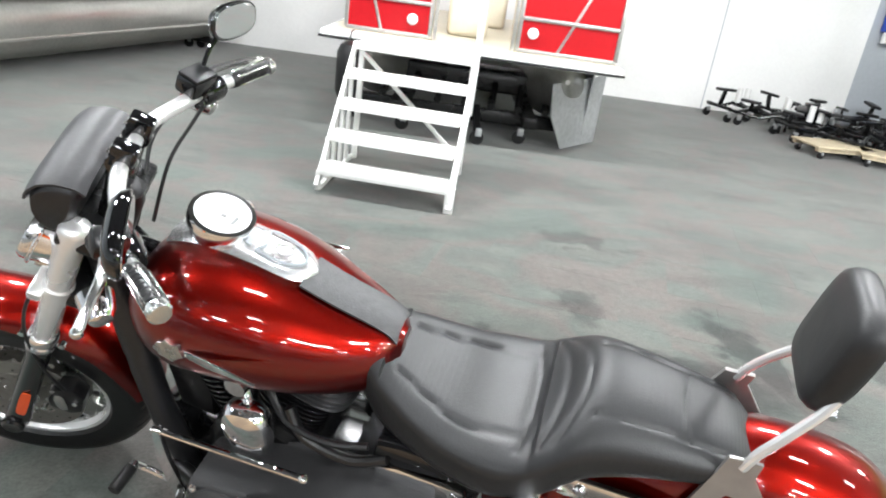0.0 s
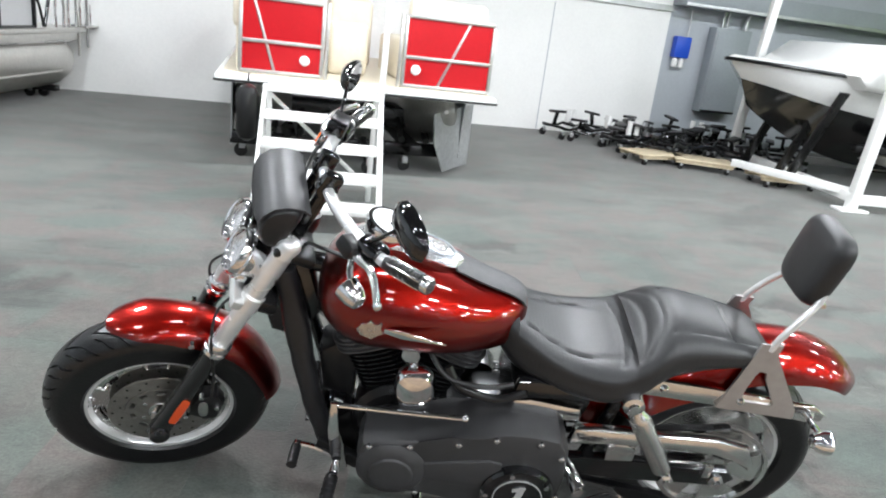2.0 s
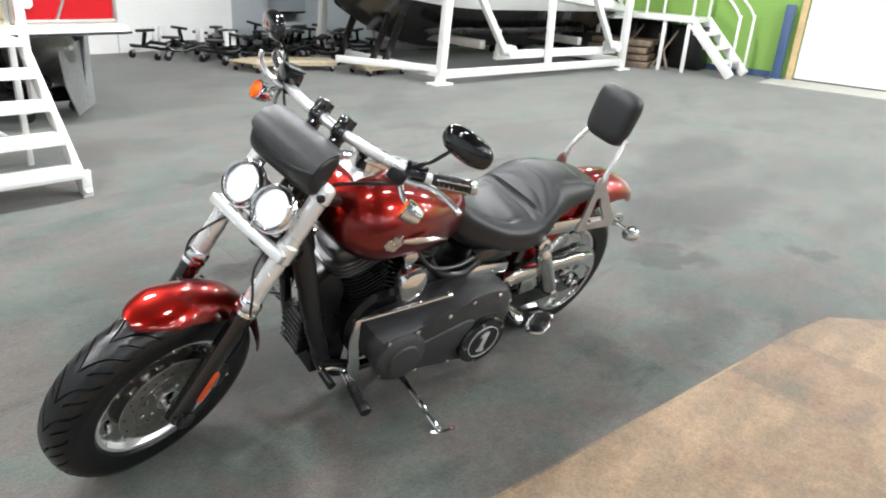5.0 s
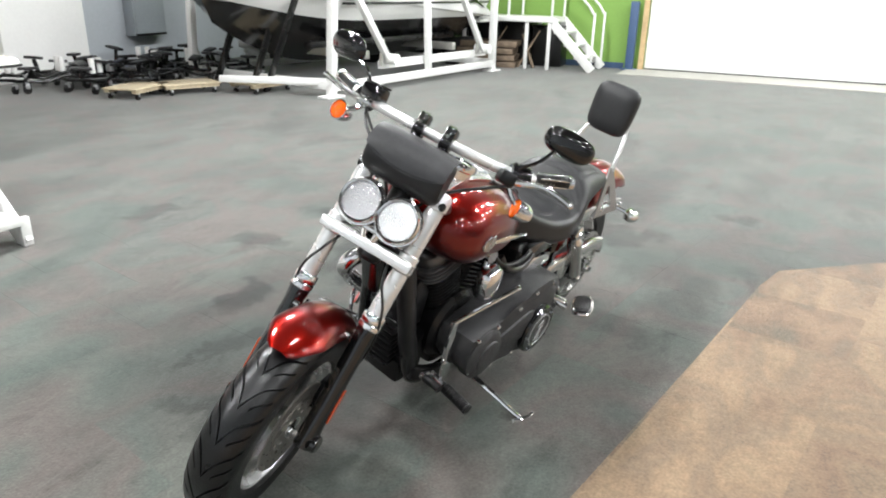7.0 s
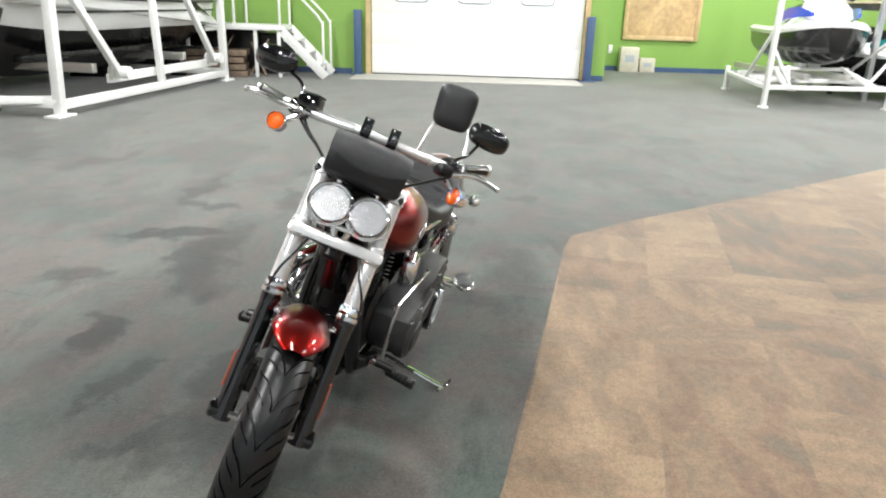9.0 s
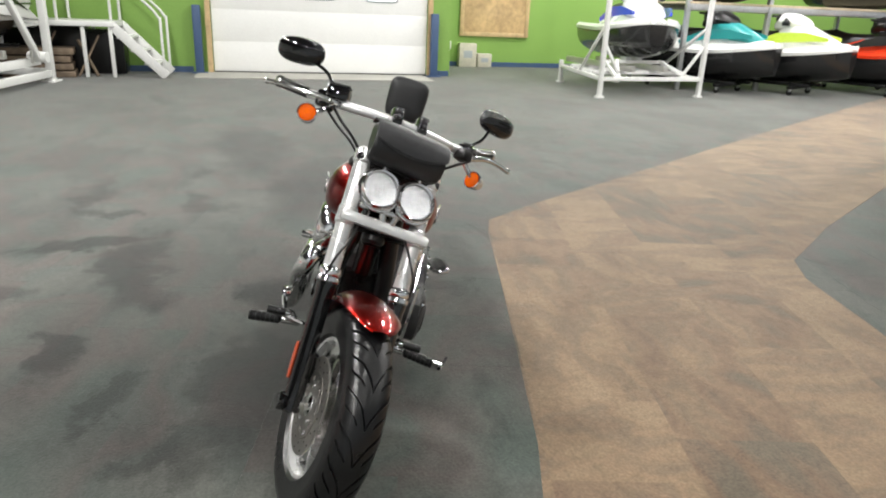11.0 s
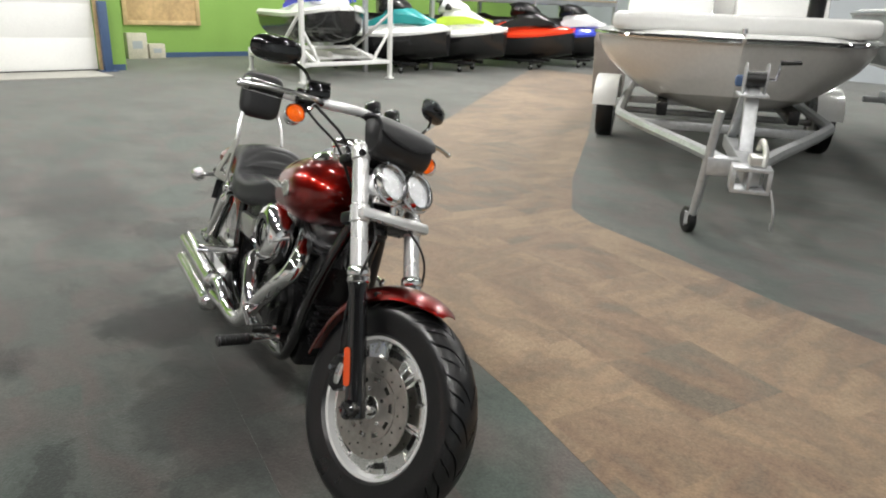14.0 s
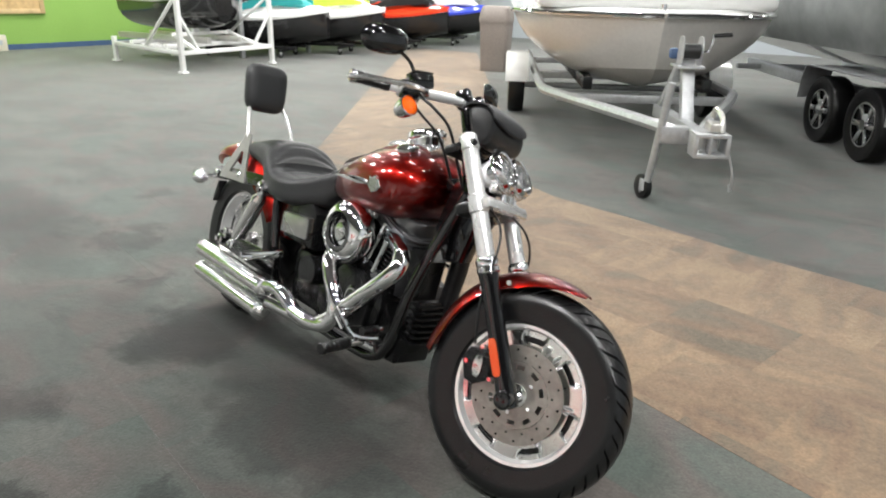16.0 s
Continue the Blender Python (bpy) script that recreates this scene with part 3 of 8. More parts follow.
def polar(bm, r0, r1, y0, y1, m, seg, holes=lambda k: False):
    """A ring-shaped plate round the local y axis, with openings where holes(k) is true."""
    rings = {}
    for k in range(seg):
        th = 2 * math.pi * k / seg
        c, s = math.sin(th), math.cos(th)
        rings[k] = [bm.verts.new(m @ Vector((r * c, y, r * s))) for r, y in ((r0, y0), (r1, y0), (r1, y1), (r0, y1))]
    for k in range(seg):
        if holes(k):
            continue
        a, b = rings[k], rings[(k + 1) % seg]
        for q in range(4):
            bm.faces.new((a[q], a[(q + 1) % 4], b[(q + 1) % 4], b[q]))
        if holes((k - 1) % seg):
            bm.faces.new(a)
        if holes((k + 1) % seg):
            bm.faces.new(b[::-1])
    return bm


def studs(bm, n, r, y0, y1, rad, m, a0=0.0):
    for k in range(n):
        th = a0 + 2 * math.pi * k / n
        rod(bm, m @ Vector((r * math.sin(th), y0, r * math.cos(th))), m @ Vector((r * math.sin(th), y1, r * math.cos(th))), rad, 8)
    return bm


def wheel(name, R, w, m, label):
    ry = m @ pose(0, 0, 0, -90, 0, 0)
    rim_r = R - 0.105
    bm = B()
    h = w * 0.40
    lathe(bm, [(rim_r + 0.004, -h), (rim_r + 0.004, -h + 0.008), (rim_r - 0.012, -h + 0.014), (rim_r - 0.024, -h + 0.05), (rim_r - 0.03, -0.02), (rim_r - 0.03, 0.02), (rim_r - 0.024, h - 0.05), (rim_r - 0.012, h - 0.014), (rim_r + 0.004, h - 0.008), (rim_r + 0.004, h), (rim_r - 0.018, h - 0.002), (rim_r - 0.036, h - 0.04), (rim_r - 0.042, 0.02), (rim_r - 0.042, -0.02), (rim_r - 0.036, -h + 0.04), (rim_r - 0.018, -h + 0.002)], ry, 72, wrap=True)
    wh = part(name, bm, FORK_ALU, bike, label)
    bm = B()
    hole = lambda k: (k % 18) in range(5, 13)
    polar(bm, rim_r - 0.042, rim_r - 0.024, -0.034, 0.034, m, 126)
    polar(bm, rim_r - 0.060, rim_r - 0.042, -0.034, 0.034, m, 126, hole)
    polar(bm, 0.03, rim_r - 0.060, -0.034, 0.034, m, 126)
    bmesh.ops.remove_doubles(bm, verts=bm.verts, dist=0.0002)
    part("wheel_disc", bm, SILVER, wh, "slotted cast aluminium wheel centre")
    # black ring added inside the wheel to make the slots look shaded
    part("slot_backing", polar(B(), rim_r - 0.062, rim_r - 0.040, -0.012, 0.012, m, 60), SATIN_BLACK, wh, "black ring added as the shade inside the slots")
    for k in range(22):
        for side in (-1, 1):
            th = 2 * math.pi * (k + 0.5) / 22
            a, b2 = (m @ Vector(((rim_r - 0.0325) * math.sin(th), side * (0.0335 + d), (rim_r - 0.0325) * math.cos(th))) for d in (0.0, 0.004))
            part("rim_bolt", rod(B(), a, b2, 0.0032, 6), CHROME, wh)
    part("tyre", tyre(B(), R, w, m, 20), RUBBER, wh, "black tyre with swept tread grooves")
    part("hub", lathe(B(), [(0.02, -0.075), (0.035, -0.07), (0.042, -0.03), (0.042, 0.03), (0.035, 0.07), (0.02, 0.075)], ry, 24), SILVER, wh)
    return wh


def brake_disc(m, y, parent):
    bm = B()
    polar(bm, 0.1, 0.146, y - 0.0025, y + 0.0025, m, 96)
    polar(bm, 0.088, 0.0985, y - 0.0018, y + 0.0045 * (1 if y > 0 else -1), m, 60, lambda k: False)
    polar(bm, 0.074, 0.088, y - 0.0018, y + 0.0045 * (1 if y > 0 else -1), m, 60, lambda k: k % 6 in (2, 3, 4))
    polar(bm, 0.03, 0.074, y - 0.0018, y + 0.0045 * (1 if y > 0 else -1), m, 60, lambda k: False)
    studs(bm, 10, 0.095, y - 0.004, y + 0.004, 0.007, m)
    d = part("brake_disc", bm, DISC_STEEL, parent, "steel brake disc with drilled holes")
    s = 1 if y > 0 else -1
    # black pegs in the uncut disc paint the dark of its drilled holes
    for k in range(28):
        r, rad = ((0.112, 0.0034), (0.133, 0.0038))[k % 2]
        th = math.pi * k / 14
        part("drilling", rod(B(), m @ Vector((r * math.sin(th), y - 0.0032, r * math.cos(th))), m @ Vector((r * math.sin(th), y + 0.0032, r * math.cos(th))), rad, 8), SATIN_BLACK, d)
    for k in range(5):
        th = 2 * math.pi * k / 5
        part("disc_bolt", rod(B(), m @ Vector((0.055 * math.sin(th), y, 0.055 * math.cos(th))), m @ Vector((0.055 * math.sin(th), y + s * 0.008, 0.055 * math.cos(th))), 0.006, 8), CHROME, d)


WHEEL_F, WHEEL_R = 0.322, 0.33
fw = wheel("front_wheel", WHEEL_F, 0.135, FR, "front wheel with cast aluminium slotted disc")
for y in (0.062, -0.062):
    brake_disc(FR, y, fw)
RW = pose(0, 0, 0.325)
rw = wheel("rear_wheel", WHEEL_R, 0.18, RW, "rear wheel with cast aluminium slotted disc")

# forks
for s in (1, -1):
    y = 0.118 * s
    bm = B()
    lathe(bm, [(0.02, -0.035), (0.03, -0.03), (0.032, 0.02), (0.029, 0.06), (0.0285, 0.33), (0.031, 0.345), (0.031, 0.365)], fm(-0.005, y, 0), 28)
    leg = part("fork_leg", bm, GLOSS_BLACK, bike, "gloss black lower fork leg")
    part("axle_cap", lathe(B(), [(0.014, 0), (0.026, 0.004), (0.028, 0.012), (0.028, 0.04), (0.022, 0.046), (0.012, 0.044)], fm(-0.004, 0.115 * s, -0.006, -90 * s), 20), GLOSS_BLACK, leg, "round black axle cap")
    part("axle_nut", lathe(B(), [(0.012, 0), (0.012, 0.03)], fm(0.012, 0.07 * s, -0.006, -90 * s), 6), CHROME, leg)
    bm = B()
    plate(bm, oval(0.0125, 0.055, 24, 5), 0.003, fm(-0.012, 0.1495 * s, 0.115, 90, 0, 0))
    part("reflector", bm, REFLECTOR_AMBER, leg, "amber side reflector")
    bm = B()
    lathe(bm, [(0.031, 0.36), (0.0345, 0.364), (0.0345, 0.376), (0.0315, 0.38), (0.0345, 0.386), (0.0345, 0.402), (0.031, 0.408)], fm(-0.005, y, 0), 28)
    part("fork_clamp", bm, CHROME, bike, "chrome clamp ring on the fork")
    bm = B()
    lathe(bm, [(0.024, 0.4), (0.0265, 0.41), (0.0265, 0.545), (0.031, 0.55), (0.031, 0.60), (0.0265, 0.605), (0.0265, 0.745), (0.031, 0.75), (0.031, 0.785), (0.026, 0.795), (0.018, 0.80), (0.0, 0.802)], fm(-0.005, y, 0), 28)
    part("fork_tube", bm, FORK_ALU, bike, "polished aluminium upper fork tube")
    # caliper
    bm = B()
    plate(bm, [(-0.06, -0.03), (-0.035, -0.052), (0.02, -0.045), (0.032, -0.01), (0.02, 0.045), (-0.02, 0.06), (-0.052, 0.035)], 0.05, fm(-0.085, 0.082 * s, 0.10, 90, 0, 0), 0.008)
    cal = part("brake_caliper", bm, SATIN_BLACK, bike, "black front brake caliper")
    part("caliper_badge", plate(B(), oval(0.014, 0.034, 20, 3), 0.006, fm(-0.088, 0.11 * s, 0.10, 90, 25, 0), 0.002), SILVER, cal, "silver caliper plate")
    for px, pz in ((-0.06, 0.152), (-0.055, 0.055), (-0.12, 0.12)):
        part("caliper_bolt", rod(B(), fm() @ Vector((px, 0.1 * s, pz)), fm() @ Vector((px, 0.117 * s, pz)), 0.007, 8), CHROME, cal)
# lower and upper yokes
bm = B()
plate(bm, [(-0.15, -0.012), (-0.145, -0.02), (0.145, -0.02), (0.15, -0.012), (0.15, 0.008), (0.138, 0.015), (-0.138, 0.015), (-0.15, 0.008)], 0.03, fm(0.03, 0, 0.572, 90, 0, 90), 0.008)
yoke = part("lower_yoke_cover", bm, FORK_ALU, bike, "broad polished aluminium fork yoke cover")
bm = B()
box(bm, (0.10, 0.27, 0.04), fm(-0.03, 0, 0.572), 0.012)
part("lower_yoke", bm, SATIN_BLACK, bike, "black lower fork yoke")
bm = B()
box(bm, (0.11, 0.29, 0.032), fm(-0.03, 0, 0.762), 0.012)
part("upper_yoke", bm, SATIN_BLACK, bike, "black upper fork yoke")
bm = B()
lathe(bm, [(0.03, 0.52), (0.038, 0.53), (0.038, 0.8), (0.03, 0.82)], fm(-0.055, 0, 0), 20)
part("steering_head", bm, SATIN_BLACK, bike, "black steering head tube")
bm = B()
for y in (0.03, -0.03):
    rod(bm, fm() @ Vector((0.035, y * 0.5, 0.585)), fm() @ Vector((0.05, y, 0.64)), 0.011, 10)
box(bm, (0.03, 0.2, 0.02), fm(0.04, 0, 0.615), 0.006)
part("headlight_bracket", bm, SILVER, bike, "silver headlight bracket")

# twin headlights
for s in (1, -1):
    m = fm(0.055, 0.06 * s, 0.668, 0, 84, 0)
    bm = lathe(B(), [(0.012, -0.085), (0.034, -0.075), (0.052, -0.045), (0.0585, -0.01), (0.061, 0.0), (0.0635, 0.01), (0.0635, 0.022), (0.059, 0.03), (0.0545, 0.028), (0.0545, 0.01), (0.05, -0.02), (0.03, -0.06), (0.008, -0.07)], m, 44)
    hl = part("headlight", bm, CHROME, bike, "round chrome headlight with clear lens")
    part("reflector_bowl", lathe(B(), [(0.054, 0.016), (0.05, 0.0), (0.036, -0.03), (0.012, -0.045), (0.010, -0.05), (0.034, -0.036), (0.0525, -0.002)], m, 18), MIRROR_BOWL, hl, smooth=False)
    bm = B()
    for k in range(9):
        a = 2 * math.pi * k / 9 + 0.3
        box(bm, (0.014, 0.02, 0.004), m @ pose(0.033 * math.cos(a), 0.033 * math.sin(a), 0.004) @ pose(0, 0, 0, 25 * math.sin(5 * a), 25 * math.cos(3 * a), 40 * k))
    part("facets", bm, BRUSHED, hl, smooth=False)
    part("bulb_shield", lathe(B(), [(0.0, 0.01), (0.014, 0.006), (0.016, -0.02), (0.0, -0.022)], m @ pose(-0.008, 0, 0), 20), ELEC_GREY, hl, "grey bulb shield")
    lens = part("lens", lathe(B(), [(0.0, 0.034), (0.03, 0.032), (0.054, 0.022), (0.054, 0.019), (0.03, 0.029), (0.0, 0.031)], m, 40), LENS, hl, "clear glass lens")
    lens.visible_shadow = False
    bm = B()
    ring = [m @ Vector((0.0655 * math.cos(a), 0.0655 * math.sin(a), 0.006)) for a in (2 * math.pi * k / 40 for k in range(41))]
    tube(bm, ring, 0.004, 8)
    part("trim_ring", bm, CHROME, hl)
    bm = B()
    rod(bm, m @ Vector((-0.064, 0.0, 0.0)), m @ Vector((-0.078, 0, 0.004)), 0.007, 8)
    part("mount_screw", bm, CHROME, hl)

# leather fork bag
def bag_ring(y, grow, prof):
    e = 0.92 - abs(y / 0.133) ** 6 * 0.22
    return [fm() @ Vector((0.055 + (x - 0.055) * e * grow, y, 0.815 + (z - 0.815) * e * grow)) for x, z in prof]


prof = [(0.004, 0.755), (0.03, 0.742), (0.058, 0.75), (0.08, 0.778), (0.09, 0.81), (0.092, 0.84), (0.078, 0.868), (0.052, 0.887), (0.02, 0.895), (0.0, 0.885), (-0.004, 0.85), (-0.003, 0.80)]
pf = [tuple(p) for p in [q[:2] for q in spline([(x, z, 0) for x, z in prof + prof[:1]], 3)][:-1]]
ys = [-0.123, -0.119, -0.11, -0.085, -0.042, 0, 0.042, 0.085, 0.11, 0.119, 0.123]
bag = part("fork_bag", loft(B(), [bag_ring(y, 0.86 if abs(y) > 0.12 else (0.95 if abs(y) > 0.115 else 1.0), pf) for y in ys]), LEATHER, bike, "black leather fork bag below the handlebar")
flapline = [(-0.002, 0.894), (0.02, 0.9), (0.054, 0.892), (0.082, 0.873), (0.0975, 0.845), (0.0985, 0.82), (0.094, 0.79)]


def flap(u, v):
    y = -0.124 + 0.248 * v
    reach = 0.80 + 0.20 * max(0.0, math.cos(math.pi * (v - 0.5))) ** 0.6
    s = u * reach * (len(flapline) - 1)
    i = min(int(s), len(flapline) - 2)
    x = flapline[i][0] + (flapline[i + 1][0] - flapline[i][0]) * (s - i)
    z = flapline[i][1] + (flapline[i + 1][1] - flapline[i][1]) * (s - i)
    sag = -0.004 * abs(2 * v - 1) ** 4
    return fm() @ Vector((x + sag, y, z + sag))


part("bag_flap", shell(B(), flap, 16, 22, 0.005), FLAP_LEATHER, bag, "smooth leather flap closing the bag")
bm = tube(B(), [flap(0.97, v / 22) + (fm().to_3x3() @ Vector((0.0012, 0, 0))) for v in range(1, 22)], 0.0012, 5)
part("stitching", bm, PLASTIC, bag)

# handlebar, risers, controls
bar_pts = [(-0.19, 0.385, 1.005), (-0.15, 0.325, 0.975), (-0.115, 0.268, 0.952), (-0.078, 0.19, 0.938), (-0.042, 0.09, 0.93), (-0.035, 0, 0.927)]
right = [(-0.042, -0.09, 0.926), (-0.078, -0.19, 0.928), (-0.115, -0.27, 0.934), (-0.16, -0.335, 0.947), (-0.205, -0.40, 0.963)]
bm = tube(B(), [fm() @ Vector(p) for p in bar_pts + right], 0.0155, 14, 5)
hb = part("handlebar", bm, FORK_ALU, bike, "chrome drag handlebar")
for s in (1, -1):
    bm = B()
    beam(bm, fm() @ Vector((-0.04, 0.045 * s, 0.765)), fm() @ Vector((-0.033, 0.045 * s, 0.925)), 0.03, 0.034, 0.008)
    lathe(bm, [(0.0255, -0.016), (0.0275, -0.013), (0.0275, 0.013), (0.0255, 0.016)], fm(-0.033, 0.045 * s, 0.928, 90, 0, 0), 20)
    box(bm, (0.05, 0.034, 0.056), fm(-0.033, 0.045 * s, 0.946), 0.008)
    ri = part("riser", bm, GLOSS_BLACK, bike, "black handlebar riser clamp")
    bm = B()
    rod(bm, fm() @ Vector((-0.008, 0.045 * s, 0.94)), fm() @ Vector((-0.003, 0.045 * s, 0.942)), 0.006, 8)
    part("clamp_bolt", bm, CHROME, ri)
    # grip
    a, b = (Vector((-0.135, 0.30, 0.964)), Vector((-0.198, 0.397, 1.012))) if s > 0 else (Vector((-0.147, -0.315, 0.943)), Vector((-0.213, -0.412, 0.966)))
    g = along(fm() @ a, fm() @ b)
    L = (b - a).length
    prof_g = [(0.017, 0)]
    for k in range(7):
        z = 0.01 + k * (L - 0.03) / 7
        prof_g += [(0.0185, z), (0.0185, z + (L - 0.03) / 7 - 0.005), (0.0168, z + (L - 0.03) / 7 - 0.004), (0.0168, z + (L - 0.03) / 7 - 0.001)]
    prof_g += [(0.0195, L - 0.018), (0.0195, L - 0.004), (0.015, L), (0.0, L)]
    gr = part("grip", lathe(B(), prof_g, g, 22), PLASTIC, hb, "black ribbed grip with silver strips")
    bm = B()
    for k in range(5):
        a2 = 2 * math.pi * k / 5
        beam(bm, g @ Vector((0.0182 * math.cos(a2), 0.0182 * math.sin(a2), 0.012)), g @ Vector((0.0182 * math.cos(a2), 0.0182 * math.sin(a2), L - 0.02)), 0.007, 0.004, 0.001)
    lathe(bm, [(0.02, L - 0.016), (0.0205, L - 0.012), (0.0205, L - 0.002), (0.017, L + 0.002), (0.0, L + 0.002)], g, 20)
    part("grip_trim", bm, SILVER, gr, "silver strips and end cap")
    # switch housing
    c = along(fm() @ Vector((-0.09, 0.215 * s, 0.94 if s > 0 else 0.93)), fm() @ Vector((-0.135, 0.30 * s, 0.964 if s > 0 else 0.94)))
    bm = lathe(B(), [(0.018, 0.02), (0.027, 0.022), (0.029, 0.03), (0.029, 0.075), (0.026, 0.082), (0.018, 0.083)], c, 20)
    sw = part("switch_housing", bm, GLOSS_BLACK, hb, "black handlebar switch housing")
    for dx in (0.03, 0.045, 0.06):
        part("switch", box(B(), (0.012, 0.008, 0.01), c @ pose(0.0, 0.03, dx) if s > 0 else c @ pose(0.0, -0.03, dx), 0.002), PLASTIC, sw)
    # clamp, master cylinder / clutch perch
    if s < 0:
        bm = box(B(), (0.055, 0.075, 0.045), fm(-0.085, -0.235, 0.958, 0, 8, -24), 0.01)
        mc = part("brake_reservoir", bm, GLOSS_BLACK, hb, "black square brake fluid reservoir")
        part("reservoir_lid", box(B(), (0.05, 0.068, 0.006), fm(-0.082, -0.235, 0.983, 0, 8, -24), 0.002), PLASTIC, mc)
    else:
        bm = box(B(), (0.05, 0.055, 0.04), fm(-0.075, 0.235, 0.925, 0, 0, 28), 0.01)
        part("clutch_perch", bm, SATIN_BLACK, hb, "black clutch lever perch")
    # lever
    lv = [(-0.078, 0.245, 0.921), (-0.088, 0.28, 0.931), (-0.096, 0.33, 0.95), (-0.098, 0.38, 0.951), (-0.100, 0.43, 0.943)] if s > 0 else [(-0.075, 0.225, 0.92), (-0.066, 0.26, 0.919), (-0.092, 0.33, 0.924), (-0.14, 0.40, 0.935), (-0.187, 0.447, 0.942)]
    bm = tube(B(), [fm() @ Vector((x, y * s, z)) for x, y, z in lv], [0.011, 0.010, 0.0095, 0.0085, 0.0085], 10, 5)
    ball(bm, fm() @ Vector((lv[-1][0], lv[-1][1] * s, lv[-1][2])), 0.0105, 10)
    part("lever", bm, SILVER, hb, "silver control lever with ball end")
    # indicator
    bm = B()
    tube(bm, [fm() @ Vector(p) for p in ((-0.088, 0.245 * s, 0.915), (-0.092, 0.275 * s, 0.885), (-0.11, 0.31 * s, 0.866))], 0.008, 8, 4)
    lathe(bm, [(0.008, -0.05), (0.022, -0.045), (0.032, -0.025), (0.0355, 0.0), (0.0365, 0.014), (0.0335, 0.016), (0.032, 0.008), (0.0, 0.004)], fm(-0.1, 0.31 * s, 0.862, 0, 90, -58 if s > 0 else -18) @ Matrix.Scale(0.86, 4), 26)
    ind = part("indicator", bm, CHROME, hb, "chrome bullet indicator with amber lens")
    part("amber_lens", lathe(B(), [(0.0315, 0.004), (0.0318, 0.010), (0.029, 0.015), (0.0265, 0.0135), (0.024, 0.0175), (0.021, 0.0155), (0.018, 0.019), (0.014, 0.017), (0.010, 0.02), (0.0, 0.02)], fm(-0.1, 0.31 * s, 0.862, 0, 90, -58 if s > 0 else -18) @ Matrix.Scale(0.86, 4), 26), AMBER, ind, "ribbed amber lens")
    # mirror
    cm = Vector((-0.109, 0.343, 1.094) if s > 0 else (-0.104, 0.383, 1.049))
    stem = [(-0.095, 0.235, 0.94), (-0.085, 0.262, 0.975), (-0.082, 0.295, 1.01), cm + Vector((0.015, -0.02, -0.02))]
    bm = tube(B(), [fm() @ Vector((x, y * s, z)) for x, y, z in [tuple(q) for q in stem]], 0.0055, 8, 5)
    ml = part("mirror_stem", bm, GLOSS_BLACK, hb, "black curved mirror stem")
    mm = fm(cm.x, cm.y * s, cm.z, 0, 0, 12 if s > 0 else -26) @ pose(0, 0, 0, 0, -76 if s > 0 else -64, 0)
    rings = []
    for z, k in ((0.0, 1.0), (0.004, 1.03), (-0.004, 1.03), (-0.016, 0.96), (-0.026, 0.75), (-0.031, 0.4), (-0.032, 0.05)):
        rings.append([mm @ Vector((y * k, x * k, z)) for x, y in oval(0.075, 0.04, 36, 2.6)])
    hd = part("mirror_head", loft(B(), [rings[0]] + rings[2:]), GLOSS_BLACK, ml, "oval gloss black mirror housing")
    part("mirror_glass", plate(B(), [(y, x) for x, y in oval(0.069, 0.035, 36, 2.6)], 0.002, mm @ pose(0, 0, 0.002)), MIRROR, hd, "mirror glass")

# cables and hoses from the bars
cab = [
    ([(-0.09, -0.24, 0.915), (-0.06, -0.21, 0.87), (-0.05, -0.15, 0.82), (-0.08, -0.07, 0.74), (-0.1, 0.0, 0.62)], 0.005),
    ([(-0.12, -0.26, 0.915), (-0.11, -0.21, 0.87), (-0.1, -0.13, 0.81), (-0.12, -0.05, 0.70)], 0.0045),
    ([(-0.07, 0.26, 0.91), (-0.04, 0.19, 0.86), (-0.05, 0.1, 0.79), (-0.09, 0.04, 0.7), (-0.12, 0.04, 0.55)], 0.005),
    ([(0.0, -0.07, 0.58), (0.045, -0.10, 0.50), (0.04, -0.13, 0.42), (-0.03, -0.135, 0.3), (-0.085, -0.11, 0.165)], 0.004),
    ([(0.0, 0.07, 0.58), (0.045, 0.10, 0.50), (0.03, 0.14, 0.42), (-0.03, 0.145, 0.3), (-0.085, 0.11, 0.165)], 0.004),
]
for pts, r in cab:
    part("control_cable", tube(B(), [fm() @ Vector(p) for p in pts], r, 8, 6), PLASTIC, bike, "black control cable")

# front mudguard
def guard(u, v):
    th = radians(45 - 102 * u)
    a = (v - 0.5) * 2
    half = 0.083 * min(1.0, 0.3 + 2.2 * u ** 0.6) if u < 0.35 else 0.083
    depth = 0.052 * min(1.0, 0.15 + 2.6 * u) * (1.0 if u < 0.85 else 1 - 0.8 * (u - 0.85))
    y = half * math.sin(a * 1.35) / math.sin(1.35)
    r = 0.352 + 0.012 * math.sin(math.pi * min(1, u * 1.2)) - depth * (1 - math.cos(a * 1.35)) / (1 - math.cos(1.35))
    return FR @ Vector((r * math.sin(th), y, r * math.cos(th)))


mg = part("front_mudguard", shell(B(), guard, 44, 18, 0.003), PAINT, bike, "candy red front mudguard")
for s in (1, -1):
    for px, pz in ((0.045, 0.325), (-0.045, 0.325)):
        part("mudguard_bolt", rod(B(), fm() @ Vector((px, 0.078 * s, pz)), fm() @ Vector((px, 0.094 * s, pz)), 0.008, 10), CHROME, mg)

